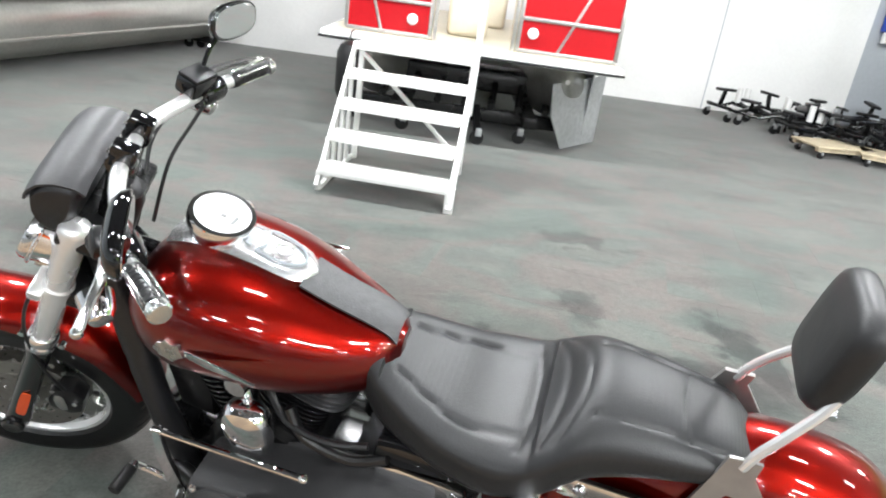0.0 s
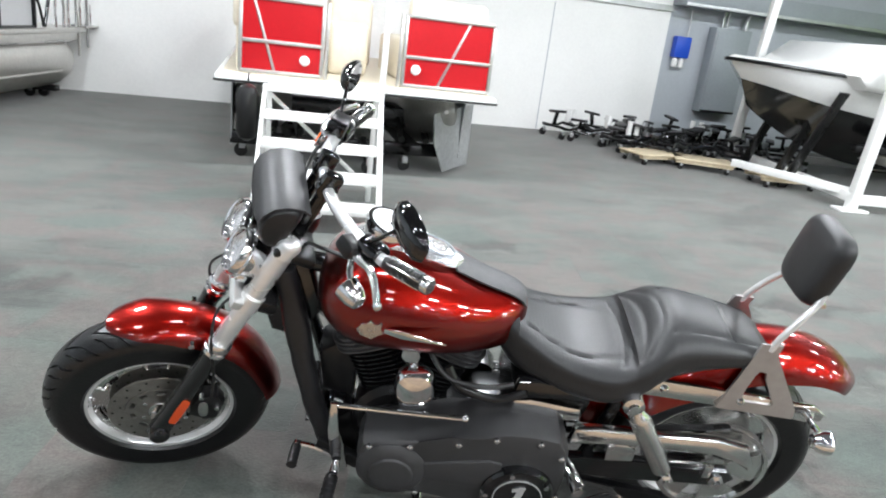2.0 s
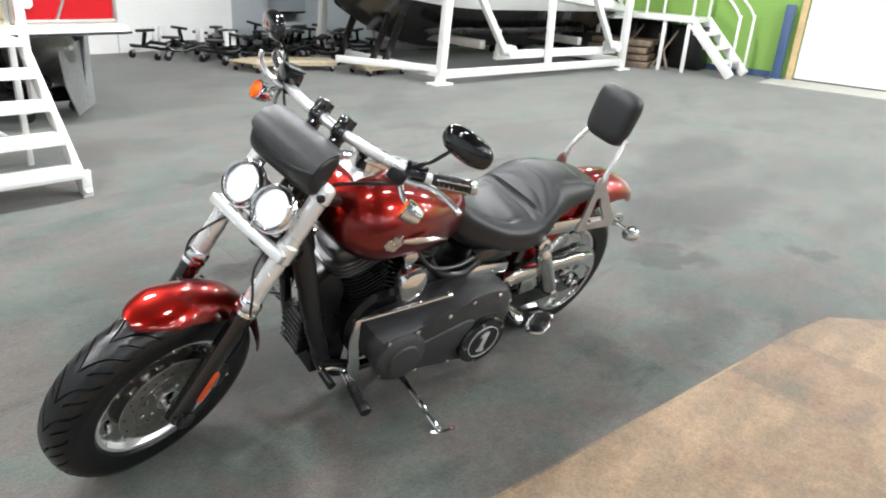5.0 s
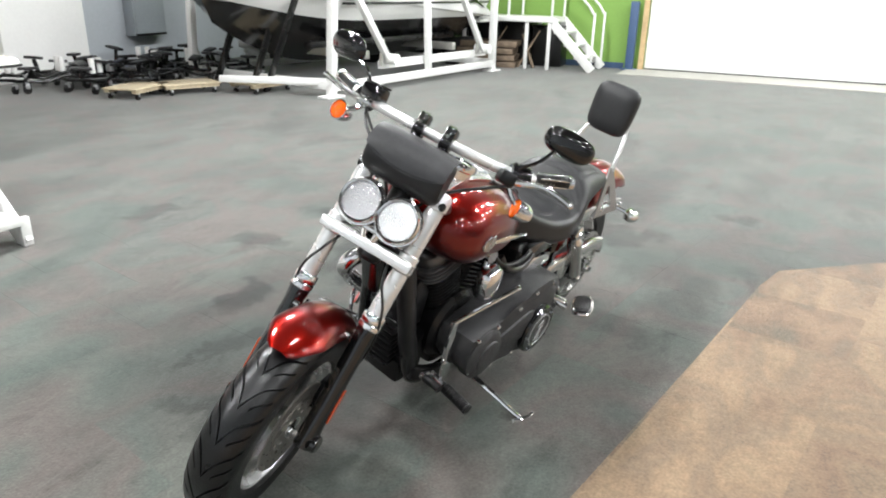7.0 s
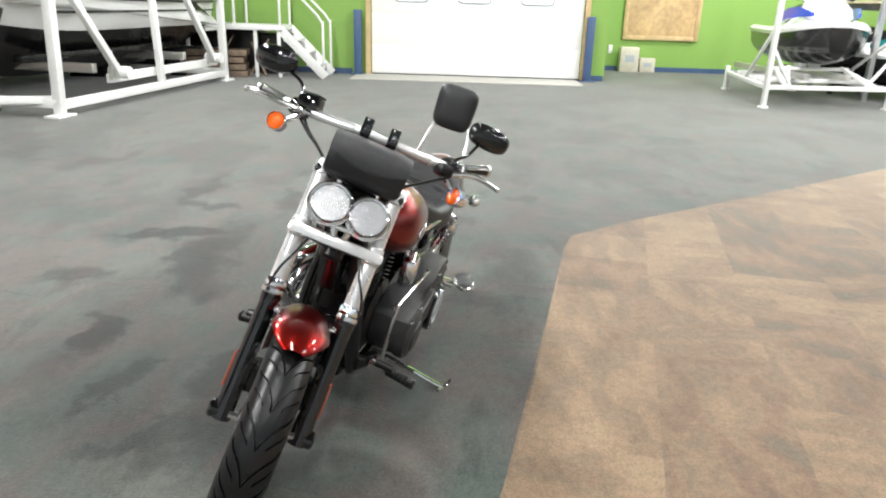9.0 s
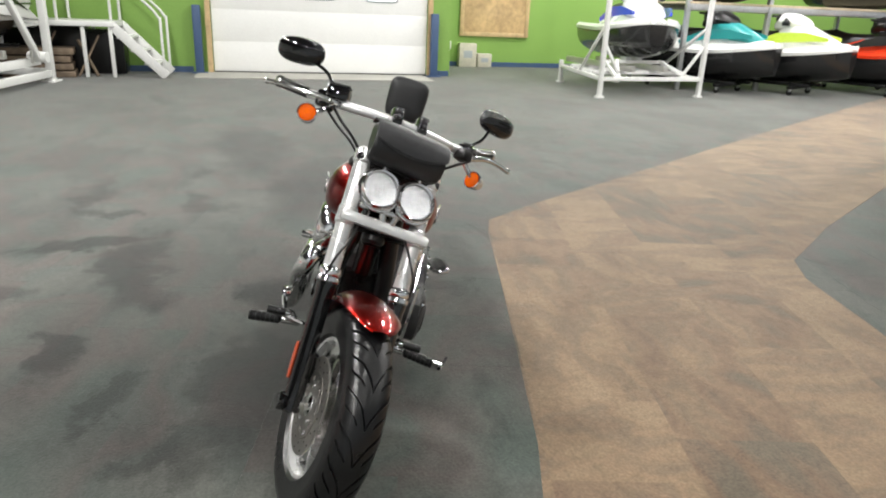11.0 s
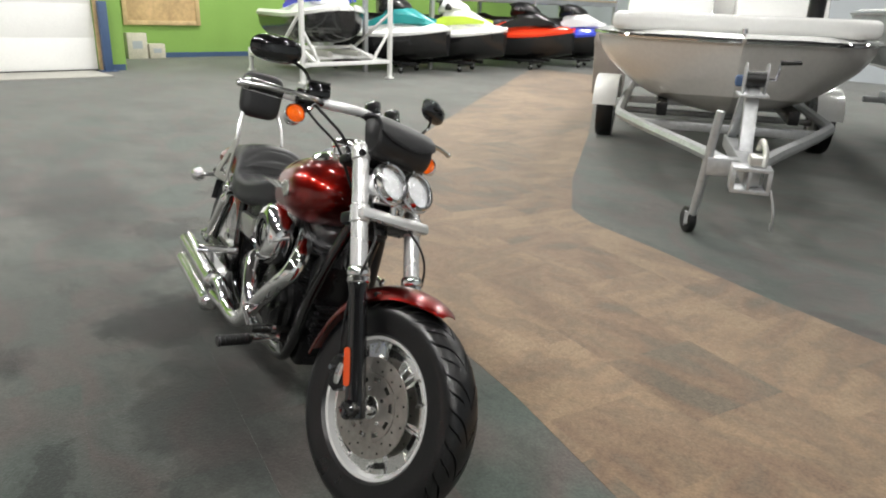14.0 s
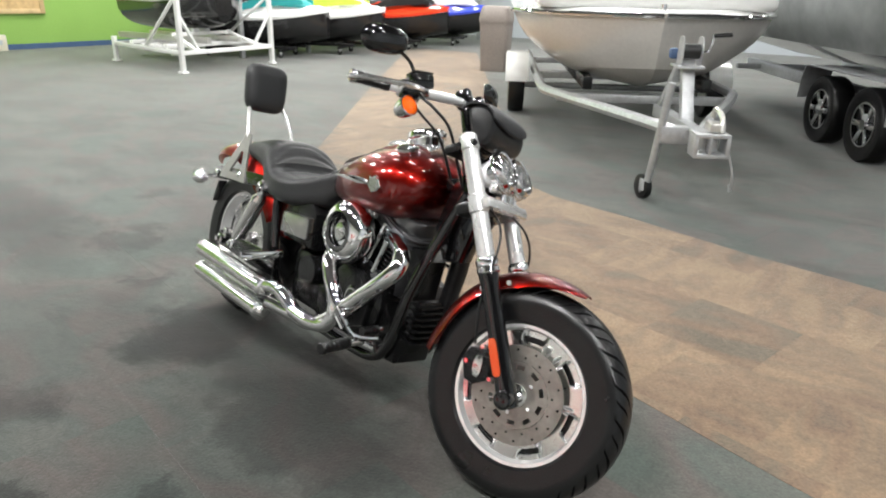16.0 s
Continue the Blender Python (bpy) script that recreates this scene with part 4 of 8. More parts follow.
# fuel tank: teardrop sections
TANK = [(0.64, 0.04, 0.80, 0.705), (0.675, 0.092, 0.826, 0.682), (0.78, 0.150, 0.862, 0.672), (0.89, 0.186, 0.908, 0.674), (1.00, 0.200, 0.936, 0.685), (1.08, 0.202, 0.942, 0.692), (1.135, 0.186, 0.928, 0.712), (1.178, 0.15, 0.90, 0.745), (1.202, 0.098, 0.868, 0.78), (1.21, 0.04, 0.84, 0.805)]

TANK = [tuple(v) for v in spline(TANK, 6)]


def tank_ring(x):
    w, zt, zb = lerp(TANK, x)
    out = []
    for k in range(40):
        a = 2 * math.pi * k / 40
        c, s = math.cos(a), math.sin(a)
        e = 2.35 if s > 0 else 2.9
        y = w * math.copysign(abs(c) ** (2 / e), c)
        mid = zb + (zt - zb) * 0.42
        z = mid + (zt - mid if s > 0 else mid - zb) * math.copysign(abs(s) ** (2 / e), s)
        out.append(Vector((x, y, z)))
    return out


xs = [0.64 + (1.21 - 0.64) * (0.5 - 0.5 * math.cos(math.pi * k / 36)) for k in range(37)]
tank = part("fuel_tank", loft(B(), [tank_ring(x) for x in xs]), PAINT, bike, "candy red teardrop fuel tank")


def tank_top(x, y=0.0):
    w, zt, zb = lerp(TANK, x)
    mid = zb + (zt - zb) * 0.42
    return mid + (zt - mid) * (max(0.0, 1 - abs(y / w) ** 2.35)) ** (1 / 2.35)


def console(u, v):
    x = 1.13 - 0.30 * u
    w = 0.06 * (1 - 0.14 * u) * (1 if u < 0.8 else math.sqrt(max(0.0, 1 - ((u - 0.8) / 0.2) ** 2)) * 0.98 + 0.02)
    a = (v - 0.5) * 2
    return Vector((x, a * w, tank_top(x) + 0.024 - 0.014 * abs(a) ** 3))


con = part("console", shell(B(), console, 26, 12, -0.03), CONSOLE_ALU, bike, "chrome tank console")
bm = B()
dm = Matrix.Translation((1.035, 0, tank_top(1.07) + 0.04)) @ pose(0, 0, 0, 0, -20, 0) @ Matrix.Scale(1.04, 4)
part("speedometer", lathe(B(), [(0.02, -0.085), (0.05, -0.08), (0.056, -0.03), (0.058, -0.012), (0.0645, -0.008), (0.066, 0.006), (0.063, 0.014), (0.054, 0.015), (0.052, 0.006), (0.0, 0.006)], dm, 40), CHROME, con, "round chrome speedometer")
sp = con.children[0]
part("dial", lathe(B(), [(0.052, 0.0065), (0.052, 0.009), (0.0, 0.009)], dm, 36), DIAL, sp, "pale dial face")
bm = B()
for k in range(19):
    a = radians(-130 + 260 * k / 18)
    box(bm, (0.009 if k % 2 == 0 else 0.005, 0.0014, 0.001), dm @ pose(0, 0, 0, 0, 0, 90 + math.degrees(a)) @ pose(0.04, 0, 0.0086))
box(bm, (0.012, 0.012, 0.001), dm @ pose(-0.002, 0, 0.0086))
box(bm, (0.008, 0.026, 0.001), dm @ pose(-0.026, 0, 0.0086))
part("dial_marks", bm, PLASTIC, sp, "dark dial markings")
# console badge: plain shield shape and bars
bm = B()
cz = lambda x: tank_top(x) + 0.0262
box(bm, (0.012, 0.05, 0.002), Matrix.Translation((0.967, 0, cz(0.967))) @ pose(0, 0, 0, 0, -22, 0))
shield = [(0.945, 0.034), (0.90, 0.036), (0.872, 0.026), (0.855, 0.0), (0.872, -0.026), (0.90, -0.036), (0.945, -0.034), (0.936, 0.0), (0.945, 0.034)]
tube(bm, [Vector((x, y, cz(x) + 0.001)) for x, y in shield], 0.0028, 6, 3)
part("console_badge", bm, ELEC_GREY, con, "dark shield-shaped emblem")
bm = B()
ring = [Vector((0.90 + 0.019 * math.cos(a), 0.022 * math.sin(a), cz(0.90 + 0.019 * math.cos(a)) + 0.001)) for a in (2 * math.pi * k / 24 for k in range(25))]
tube(bm, ring, 0.003, 6)
ball(bm, Vector((0.90, 0, cz(0.9))), 0.014, 12, (1, 1, 0.35))
part("badge_ring", bm, BRUSHED, con, "raised emblem")


def strap(u, v):
    x = 0.85 - 0.2 * u
    w = 0.048 - 0.004 * u
    a = (v - 0.5) * 2
    return Vector((x, a * w, tank_top(x, a * w) + 0.006 + 0.003 * (1 - a * a)))


st = part("tank_strap", shell(B(), strap, 20, 8, 0.006), STRAP_GREY, bike, "grey leather tank strap")
bm = tube(B(), [Vector((0.81 + 0.009 * math.cos(a), 0.009 * math.sin(a), tank_top(0.81 + 0.009 * math.cos(a)) + 0.0095)) for a in (2 * math.pi * k / 16 for k in range(17))], 0.0018, 5)
part("strap_stud", bm, PLASTIC, st)
for s in (1, -1):
    if s < 0:
        bm = lathe(B(), [(0.034, 0), (0.036, 0.004), (0.036, 0.014), (0.03, 0.02), (0.012, 0.023), (0, 0.023)], Matrix.Translation((1.07, 0.105 * s, tank_top(1.07, 0.105) - 0.004)) @ pose(0, 0, 0, -18 * s, 0, 0), 28)
        part("filler_cap", bm, CHROME, tank, "chrome filler cap")
    # side badges: plain shapes
    my = lerp(TANK, 1.05)[0]
    bm = plate(B(), [(0.0, -0.006), (0.05, -0.012), (0.16, 0.0), (0.16, 0.004), (0.05, 0.012), (0.0, 0.008)], 0.006, Matrix.Translation((1.02, (my + 0.0005) * s, 0.80)) @ pose(0, 0, 0, 90, 3, 180 - 8 * s), 0.002)
    bd = part("tank_badge", bm, CHROME, tank, "silver winged tank badge")
    bm = plate(B(), [(-0.034, 0.0), (-0.02, 0.02), (-0.008, 0.018), (0.0, 0.032), (0.01, 0.018), (0.03, 0.024), (0.024, 0.004), (0.034, -0.008), (0.014, -0.016), (0.004, -0.03), (-0.008, -0.02), (-0.024, -0.018)], 0.008, Matrix.Translation((1.055, (my + 0.001) * s, 0.80)) @ pose(0, 0, 0, 90, 0, 180), 0.002)
    part("badge_shield", bm, BRUSHED, bd, "brushed shield-shaped badge")

# seat: deep rider's bucket and raised pillion
SEAT = [(0.72, 0.07, 0.76, 0.70), (0.69, 0.10, 0.795, 0.66), (0.65, 0.125, 0.79, 0.625), (0.58, 0.155, 0.757, 0.61), (0.50, 0.178, 0.732, 0.592), (0.42, 0.192, 0.727, 0.588), (0.36, 0.19, 0.737, 0.60), (0.31, 0.182, 0.775, 0.615), (0.265, 0.168, 0.818, 0.64), (0.22, 0.155, 0.832, 0.66), (0.14, 0.140, 0.822, 0.685), (0.05, 0.125, 0.802, 0.70), (-0.01, 0.108, 0.785, 0.71), (-0.045, 0.06, 0.765, 0.73)]

SEAT = [tuple(v) for v in spline(SEAT, 6)]


def seat_ring(x):
    rows = [(-r[0], *r[1:]) for r in SEAT]
    w, zt, zb = lerp(rows, -x)
    out = []
    dish = 0.02 if 0.34 < x < 0.66 else 0.004
    for k in range(88):
        a = 2 * math.pi * k / 88
        c, s = math.cos(a), math.sin(a)
        e = 3.2 if x > 0.34 else max(2.3, 3.2 - 9 * (0.34 - x))
        y = w * math.copysign(abs(c) ** (2 / e), c)
        y *= 1.0 + (0.12 if s < 0 else 0.0) * abs(s)
        z = (zt + zb) / 2 + (zt - zb) / 2 * math.copysign(abs(s) ** (2 / e), s)
        if s > 0:
            z -= dish * (1 - abs(c) ** 2) + seat_groove(x, y)
        out.append(Vector((x, y, z)))
    return out


def seat_groove(x, y):
    """Depth of the sewn seams: across the bucket, round its panel and along the pillion."""
    def cut(d, deep=0.0045, wide=0.0045):
        return deep * math.exp(-(d / wide) ** 2)
    g = 0.0
    if abs(y) < 0.15:
        g += cut(x - 0.352 - 0.9 * y * y) + cut(x - 0.300 - 1.6 * y * y, 0.006, 0.006) + cut(x - 0.262 - 2.2 * y * y)
    if 0.355 < x < 0.64:
        g += cut(abs(y) - 0.115 + 0.35 * max(0.0, x - 0.5), 0.006)
    if -0.03 < x < 0.255:
        g += cut(abs(y) - 0.088 - 0.06 * (x - 0.1), 0.005)
    if abs(y) < 0.09:
        g += cut(x - 0.085 + 1.2 * y * y, 0.004)
    return g


xs = [0.72 - 0.765 * (0.5 - 0.5 * math.cos(math.pi * k / 210)) for k in range(211)]
seat = part("seat", loft(B(), [seat_ring(x) for x in xs]), SEAT_TOP, bike, "black two-up seat with deep rider bucket")

# rear mudguard
def rguard(u, v):
    th = radians(62 - 110 * u)
    a = (v - 0.5) * 2
    half = 0.112 * (1.0 if u < 0.86 else math.sqrt(max(0.02, 1 - ((u - 0.86) / 0.16) ** 2)))
    depth = 0.115 * (0.65 + 0.35 * math.sin(math.pi * min(1, 0.15 + u))) * (1 if u < 0.75 else 1 - 1.3 * (u - 0.75))
    y = half * math.sin(a * 1.45) / math.sin(1.45)
    r = 0.40 + 0.088 * min(1, max(0, (u - 0.35) / 0.55)) - depth * (1 - math.cos(a * 1.45)) / (1 - math.cos(1.45))
    return Vector((r * math.sin(th), y, 0.325 + r * math.cos(th)))


part("rear_mudguard", shell(B(), rguard, 44, 20, 0.004), PAINT, bike, "candy red rear mudguard")

# struts, sissy bar, back pad, rear indicators
for s in (1, -1):
    y = 0.132 * s
    bm = plate(B(), [(0.34, 0.625), (0.34, 0.655), (0.28, 0.668), (0.10, 0.655), (-0.2, 0.625), (-0.235, 0.60), (-0.235, 0.575), (-0.2, 0.565), (0.1, 0.60), (0.30, 0.615)], 0.014, Matrix.Translation((0, y, 0)) @ pose(0, 0, 0, 90, 0, 0), 0.004)
    # right strut is black to paint in the dark reflections on that side
    su = part("mudguard_strut", bm, SILVER if s > 0 else GLOSS_BLACK, bike, "satin silver mudguard strut" if s > 0 else "mudguard strut coloured black for its dark reflections")
    for x, z in ((0.24, 0.643), (0.02, 0.625), (-0.19, 0.595)):
        bm = lathe(B(), [(0.013, 0), (0.013, 0.006), (0.008, 0.012), (0.0, 0.013)], Matrix.Translation((x, y + 0.006 * s, z)) @ pose(0, 0, 0, -90 * s, 0, 0), 14)
        part("strut_bolt", bm, CHROME, su)
    # side plate with an open slot
    bm = B()
    y2 = 0.146 * s
    mo = Matrix.Translation((0, y2, 0.6)) @ pose(0, 0, 0, 10 * s, 0, 0) @ Matrix.Translation((0, 0, -0.6)) @ pose(0, 0, 0, 90, 0, 0)
    outer = [(0.085, 0.60), (-0.14, 0.585), (-0.14, 0.615), (-0.04, 0.78), (-0.045, 0.812), (0.012, 0.812), (0.025, 0.77), (0.06, 0.67)]
    inner = [(0.02, 0.628), (-0.07, 0.622), (-0.07, 0.632), (-0.03, 0.70), (-0.025, 0.725), (-0.005, 0.728), (0.004, 0.712), (0.02, 0.66)]
    loft(bm, [[mo @ Vector((x, z, d)) for x, z in o] for o, d in ((outer, 0.004), (outer, -0.004), (inner, -0.004), (inner, 0.004))], wrap=True)
    sb = part("sissy_side_plate", bm, PLATE_STEEL, bike, "brushed slotted side plate of the backrest")
    bm = tube(B(), [(-0.015, 0.112 * s, 0.79), (-0.03, 0.108 * s, 0.83), (-0.06, 0.10 * s, 0.88), (-0.095, 0.085 * s, 0.93), (-0.112, 0.075 * s, 0.965)], 0.0095, 10, 5)
    part("sissy_bar", bm, FORK_ALU, bike, "chrome backrest upright")
    bm = B()
    tube(bm, [(-0.20, 0.135 * s, 0.575), (-0.21, 0.165 * s, 0.57), (-0.215, 0.195 * s, 0.565)], 0.009, 8, 3)
    lathe(bm, [(0.008, -0.045), (0.02, -0.04), (0.03, -0.02), (0.034, 0.0), (0.034, 0.006), (0.028, 0.012), (0.0, 0.018)], Matrix.Translation((-0.225, 0.205 * s, 0.56)) @ pose(0, 0, 0, 0, -92, 0), 24)
    part("rear_indicator", bm, CHROME, bike, "chrome bullet rear indicator")
    # shock absorber
    top, low = Vector((0.335, 0.185 * s, 0.625)), Vector((0.165, 0.185 * s, 0.345))
    g = along(low, top)
    Ls = (top - low).length
    bm = lathe(B(), [(0.012, 0.0), (0.018, 0.01), (0.018, 0.03), (0.029, 0.036), (0.031, 0.05), (0.031, Ls - 0.07), (0.029, Ls - 0.055), (0.022, Ls - 0.045), (0.018, Ls)], g, 24)
    sh = part("shock_absorber", bm, SILVER, bike, "chrome shrouded rear shock absorber")
    for p, r in ((top, 0.03), (low, 0.02)):
        bm = lathe(B(), [(0.0, 0.034), (r * 0.5, 0.034), (r * 0.55, 0.026), (r, 0.022), (r, -0.022), (0.0, -0.022)], Matrix.Translation(p) @ pose(0, 0, 0, -90 * s, 0, 0), 20)
        part("shock_eye", bm, CHROME, sh, "chrome shock mounting cap")
cross = tube(B(), [(-0.112, -0.09, 0.935), (-0.116, 0, 0.94), (-0.112, 0.09, 0.935)], 0.007, 8, 4)
part("sissy_cross_bar", cross, CHROME, bike, "chrome cross bar")
rings = []
PADM = Matrix.Translation((-0.103, -0.014, 1.015)) @ pose(0, 0, 0, 0, -9, 0)
for x, k in ((-0.030, 0.80), (-0.028, 0.92), (-0.02, 0.985), (-0.008, 1.0), (0.006, 0.985), (0.018, 0.93), (0.025, 0.82), (0.029, 0.5), (0.030, 0.1)):
    rings.append([PADM @ Vector((x, a * k * (1.0 - 0.07 * (0.5 - b / 0.22)), b * k)) for a, b in oval(0.104, 0.109, 40, 4.4)])
pad = part("back_pad", loft(B(), rings), SEAT_TOP, bike, "black padded backrest")
part("pad_back", plate(B(), [(b * 0.8, a * 0.8) for a, b in oval(0.103, 0.106, 32, 3.4)], 0.006, PADM @ pose(-0.033, 0, 0, 0, 90, 0)), PLASTIC, pad)

# number plate holder, plain and dark
part("plate_holder", box(B(), (0.012, 0.19, 0.11), Matrix.Translation((-0.235, -0.02, 0.50)) @ pose(0, 0, 0, 0, 18, 0), 0.004), PLASTIC, bike, "black number plate holder")

# frame
for s in (1, -1):
    bm = tube(B(), [(1.315, 0.03 * s, 0.84), (1.28, 0.055 * s, 0.72), (1.225, 0.095 * s, 0.50), (1.18, 0.105 * s, 0.29), (1.12, 0.105 * s, 0.215), (0.98, 0.105 * s, 0.195), (0.6, 0.11 * s, 0.2), (0.42, 0.115 * s, 0.28), (0.36, 0.12 * s, 0.5), (0.33, 0.115 * s, 0.64)], 0.02, 12, 6)
    part("frame_tube", bm, GLOSS_BLACK, bike, "gloss black frame tube")
bm = tube(B(), [(1.33, 0, 0.86), (1.1, 0, 0.83), (0.75, 0, 0.74), (0.4, 0, 0.66), (0.3, 0, 0.63)], 0.028, 12, 5)
part("backbone", bm, GLOSS_BLACK, bike)
bm = B()
plate(bm, [(1.345, 0.62), (1.40, 0.84), (1.31, 0.93), (1.24, 0.86), (1.20, 0.70), (1.27, 0.60)], 0.07, pose(0, 0, 0, 90, 0, 0), 0.015)
part("headstock", bm, GLOSS_BLACK, bike, "gloss black frame headstock")
rnd = random.Random(4)
rings = []
for x, y, z, hw in spline([(1.305, 0.05, 0.86, 0.034), (1.276, 0.062, 0.75, 0.036), (1.252, 0.078, 0.62, 0.034), (1.228, 0.092, 0.50, 0.033), (1.202, 0.10, 0.40, 0.031), (1.178, 0.105, 0.32, 0.030), (1.16, 0.107, 0.25, 0.024)], 4):
    k = 1 + rnd.uniform(-0.09, 0.09)
    rings.append([Vector((x + p * k, y + q * 0.9, z + 0.25 * p)) for p, q in oval(hw, 0.034, 18, 2.4)])
part("frame_cover", loft(B(), rings), LEATHER, bike, "black leather wrap over the down tube")
reg = part("voltage_regulator", box(B(), (0.02, 0.10, 0.16), Matrix.Translation((1.205, 0, 0.365)) @ pose(0, 0, 0, 0, 12, 0), 0.003), SATIN_BLACK, bike, "black finned regulator between the down tubes")
for k in range(7):
    part("fin", box(B(), (0.045, 0.12, 0.006), Matrix.Translation((1.218, 0, 0.30 + 0.022 * k)) @ pose(0, 0, 0, 0, 12, 0), 0.001), SATIN_BLACK, reg)

# V-twin engine
ENG = Vector((0.955, 0.0, 0.42))
bm = lathe(B(), [(0.0, -0.115), (0.12, -0.115), (0.14, -0.10), (0.14, 0.10), (0.12, 0.115), (0.0, 0.115)], Matrix.Translation(ENG + Vector((0, 0, -0.04))) @ SIDE, 32)
box(bm, (0.34, 0.2, 0.16), Matrix.Translation((0.86, 0, 0.29)), 0.03)
eng = part("crankcase", bm, SATIN_BLACK, bike, "black engine crankcase")
for name, tilt in (("front_cylinder", 21.0), ("rear_cylinder", -24.0)):
    m = Matrix.Translation((0.955, 0.0, 0.40)) @ pose(0, 0, 0, 0, tilt, 0)
    bm = lathe(B(), [(0.0, 0.08), (0.066, 0.08), (0.066, 0.25), (0.0, 0.25)], m, 28)
    cyl = part(name, bm, SATIN_BLACK, bike, "black finned engine cylinder")
    for k in range(9):
        bm = plate(B(), oval(0.098, 0.096, 32, 3.0), 0.0055, m @ pose(0, 0, 0.105 + 0.0165 * k), 0.001)
        part("fin", bm, GLOSS_BLACK, cyl)
    bm = B()
    plate(bm, oval(0.108, 0.098, 32, 3.4), 0.05, m @ pose(0, 0, 0.278), 0.01)
    hd = part("cylinder_head", bm, HEAD_GREY if tilt > 0 else WRINKLE, cyl, "finned dark grey cylinder head")
    for k in range(3):
        part("head_fin", plate(B(), oval(0.116, 0.106, 32, 3.4), 0.005, m @ pose(0, 0, 0.262 + 0.0165 * k), 0.001), HEAD_GREY, hd)
    bm = plate(B(), oval(0.092, 0.088, 32, 3.6), 0.055, m @ pose(0, 0, 0.325), 0.016)
    part("rocker_cover", bm, HEAD_GREY if tilt > 0 else SATIN_BLACK, cyl, "dark grey cast rocker cover" if tilt > 0 else "black rocker cover")
    bm = B()
    for k in range(2):
        part("push_rod_tube", rod(B(), m @ Vector((0.03 - 0.06 * k, -0.105, 0.02)), m @ Vector((0.02 - 0.04 * k, -0.10, 0.28)), 0.011, 10), CHROME, cyl, "chrome push rod tube")
bm = lathe(B(), [(0.0, 0.0), (0.034, 0.0), (0.041, 0.008), (0.041, 0.085), (0.036, 0.092), (0.036, 0.1), (0.0, 0.1)], along((1.085, -0.01, 0.31), (1.185, -0.01, 0.335)), 24)
part("oil_filter", bm, GLOSS_BLACK, bike, "black oil filter ahead of the crankcase")
part("engine_mount", plate(B(), [(1.07, 0.20), (1.19, 0.21), (1.20, 0.30), (1.15, 0.32), (1.10, 0.40), (1.06, 0.40)], 0.17, pose(0, 0, 0, 90, 0, 0), 0.012), SATIN_BLACK, bike, "black front engine mount")
bm = plate(B(), [(1.10, 0.42), (1.19, 0.44), (1.205, 0.58), (1.15, 0.62), (1.09, 0.56)], 0.13, pose(0, 0, 0, 90, 0, 0), 0.014)
part("coil_cover", bm, SATIN_BLACK, bike, "black cover between the engine and the down tubes")
bm = rod(B(), (1.15, -0.125, 0.255), (1.06, -0.135, 0.25), 0.022, 16)
mcyl = part("rear_master_cylinder", bm, CHROME, bike, "chrome rear brake master cylinder")
part("hose", tube(B(), [(1.06, -0.135, 0.25), (1.0, -0.14, 0.235), (0.9, -0.13, 0.23)], 0.005, 6, 4), PLASTIC, mcyl)
# primary cover on the left
PRIM = [(1.095, 0.40), (1.085, 0.33), (1.04, 0.275), (0.97, 0.25), (0.88, 0.262), (0.78, 0.262), (0.72, 0.225), (0.64, 0.195), (0.56, 0.21), (0.515, 0.265), (0.505, 0.36), (0.515, 0.475), (0.545, 0.515), (0.62, 0.53), (0.70, 0.527), (0.77, 0.505), (0.84, 0.482), (0.93, 0.47), (1.02, 0.462), (1.08, 0.44)]
bm = plate(B(), [(x - 0.03, z) for x, z in PRIM], 0.15, Matrix.Translation((0, 0.185, 0)) @ pose(0, 0, 0, 90, 0, 0), 0.02)
prim = part("primary_cover", bm, WRINKLE, bike, "dark grey wrinkle-coated primary cover")
bm = lathe(B(), [(0.098, -0.03), (0.098, 0.004), (0.085, 0.016), (0.062, 0.02), (0.058, 0.026), (0.05, 0.028), (0.0, 0.028)], Matrix.Translation((0.965, 0.258, 0.355)) @ SIDE, 36)
part("primary_boss", bm, WRINKLE, prim)
bm = plate(B(), [(0.88, 0.395), (0.7, 0.43), (0.66, 0.42), (0.66, 0.30), (0.88, 0.325)], 0.03, Matrix.Translation((0, 0.255, 0)) @ pose(0, 0, 0, 90, 0, 0), 0.012)
part("primary_rib", bm, WRINKLE, prim)
bm = B()
for x, z in ((1.04, 0.44), (0.93, 0.452), (0.80, 0.478), (0.70, 0.508), (0.58, 0.508), (0.515, 0.46), (0.50, 0.30), (0.75, 0.25), (1.05, 0.31), (0.90, 0.268)):
    bm = lathe(B(), [(0.009, 0), (0.009, 0.008), (0.005, 0.011), (0, 0.011)], Matrix.Translation((x - 0.01, 0.258, z)) @ SIDE, 10)
    part("primary_bolt", bm, CHROME, prim, "chrome cover bolt")
DB = Matrix.Translation((0.605, 0.262, 0.315)) @ SIDE
bm = lathe(B(), [(0.104, -0.02), (0.104, 0.014), (0.098, 0.022), (0.0, 0.024)], DB, 48)
derby = part("derby_cover", bm, GLOSS_BLACK, bike, "round black clutch cover with a silver ring and figure one")
bm = loft(B(), [[DB @ Vector((r * math.cos(a), r * math.sin(a), z)) for a in (2 * math.pi * k / 48 for k in range(48))] for r, z in ((0.07, 0.0235), (0.07, 0.0265), (0.067, 0.0265), (0.067, 0.0235))], wrap=True)
part("derby_ring", bm, FORK_ALU, derby)
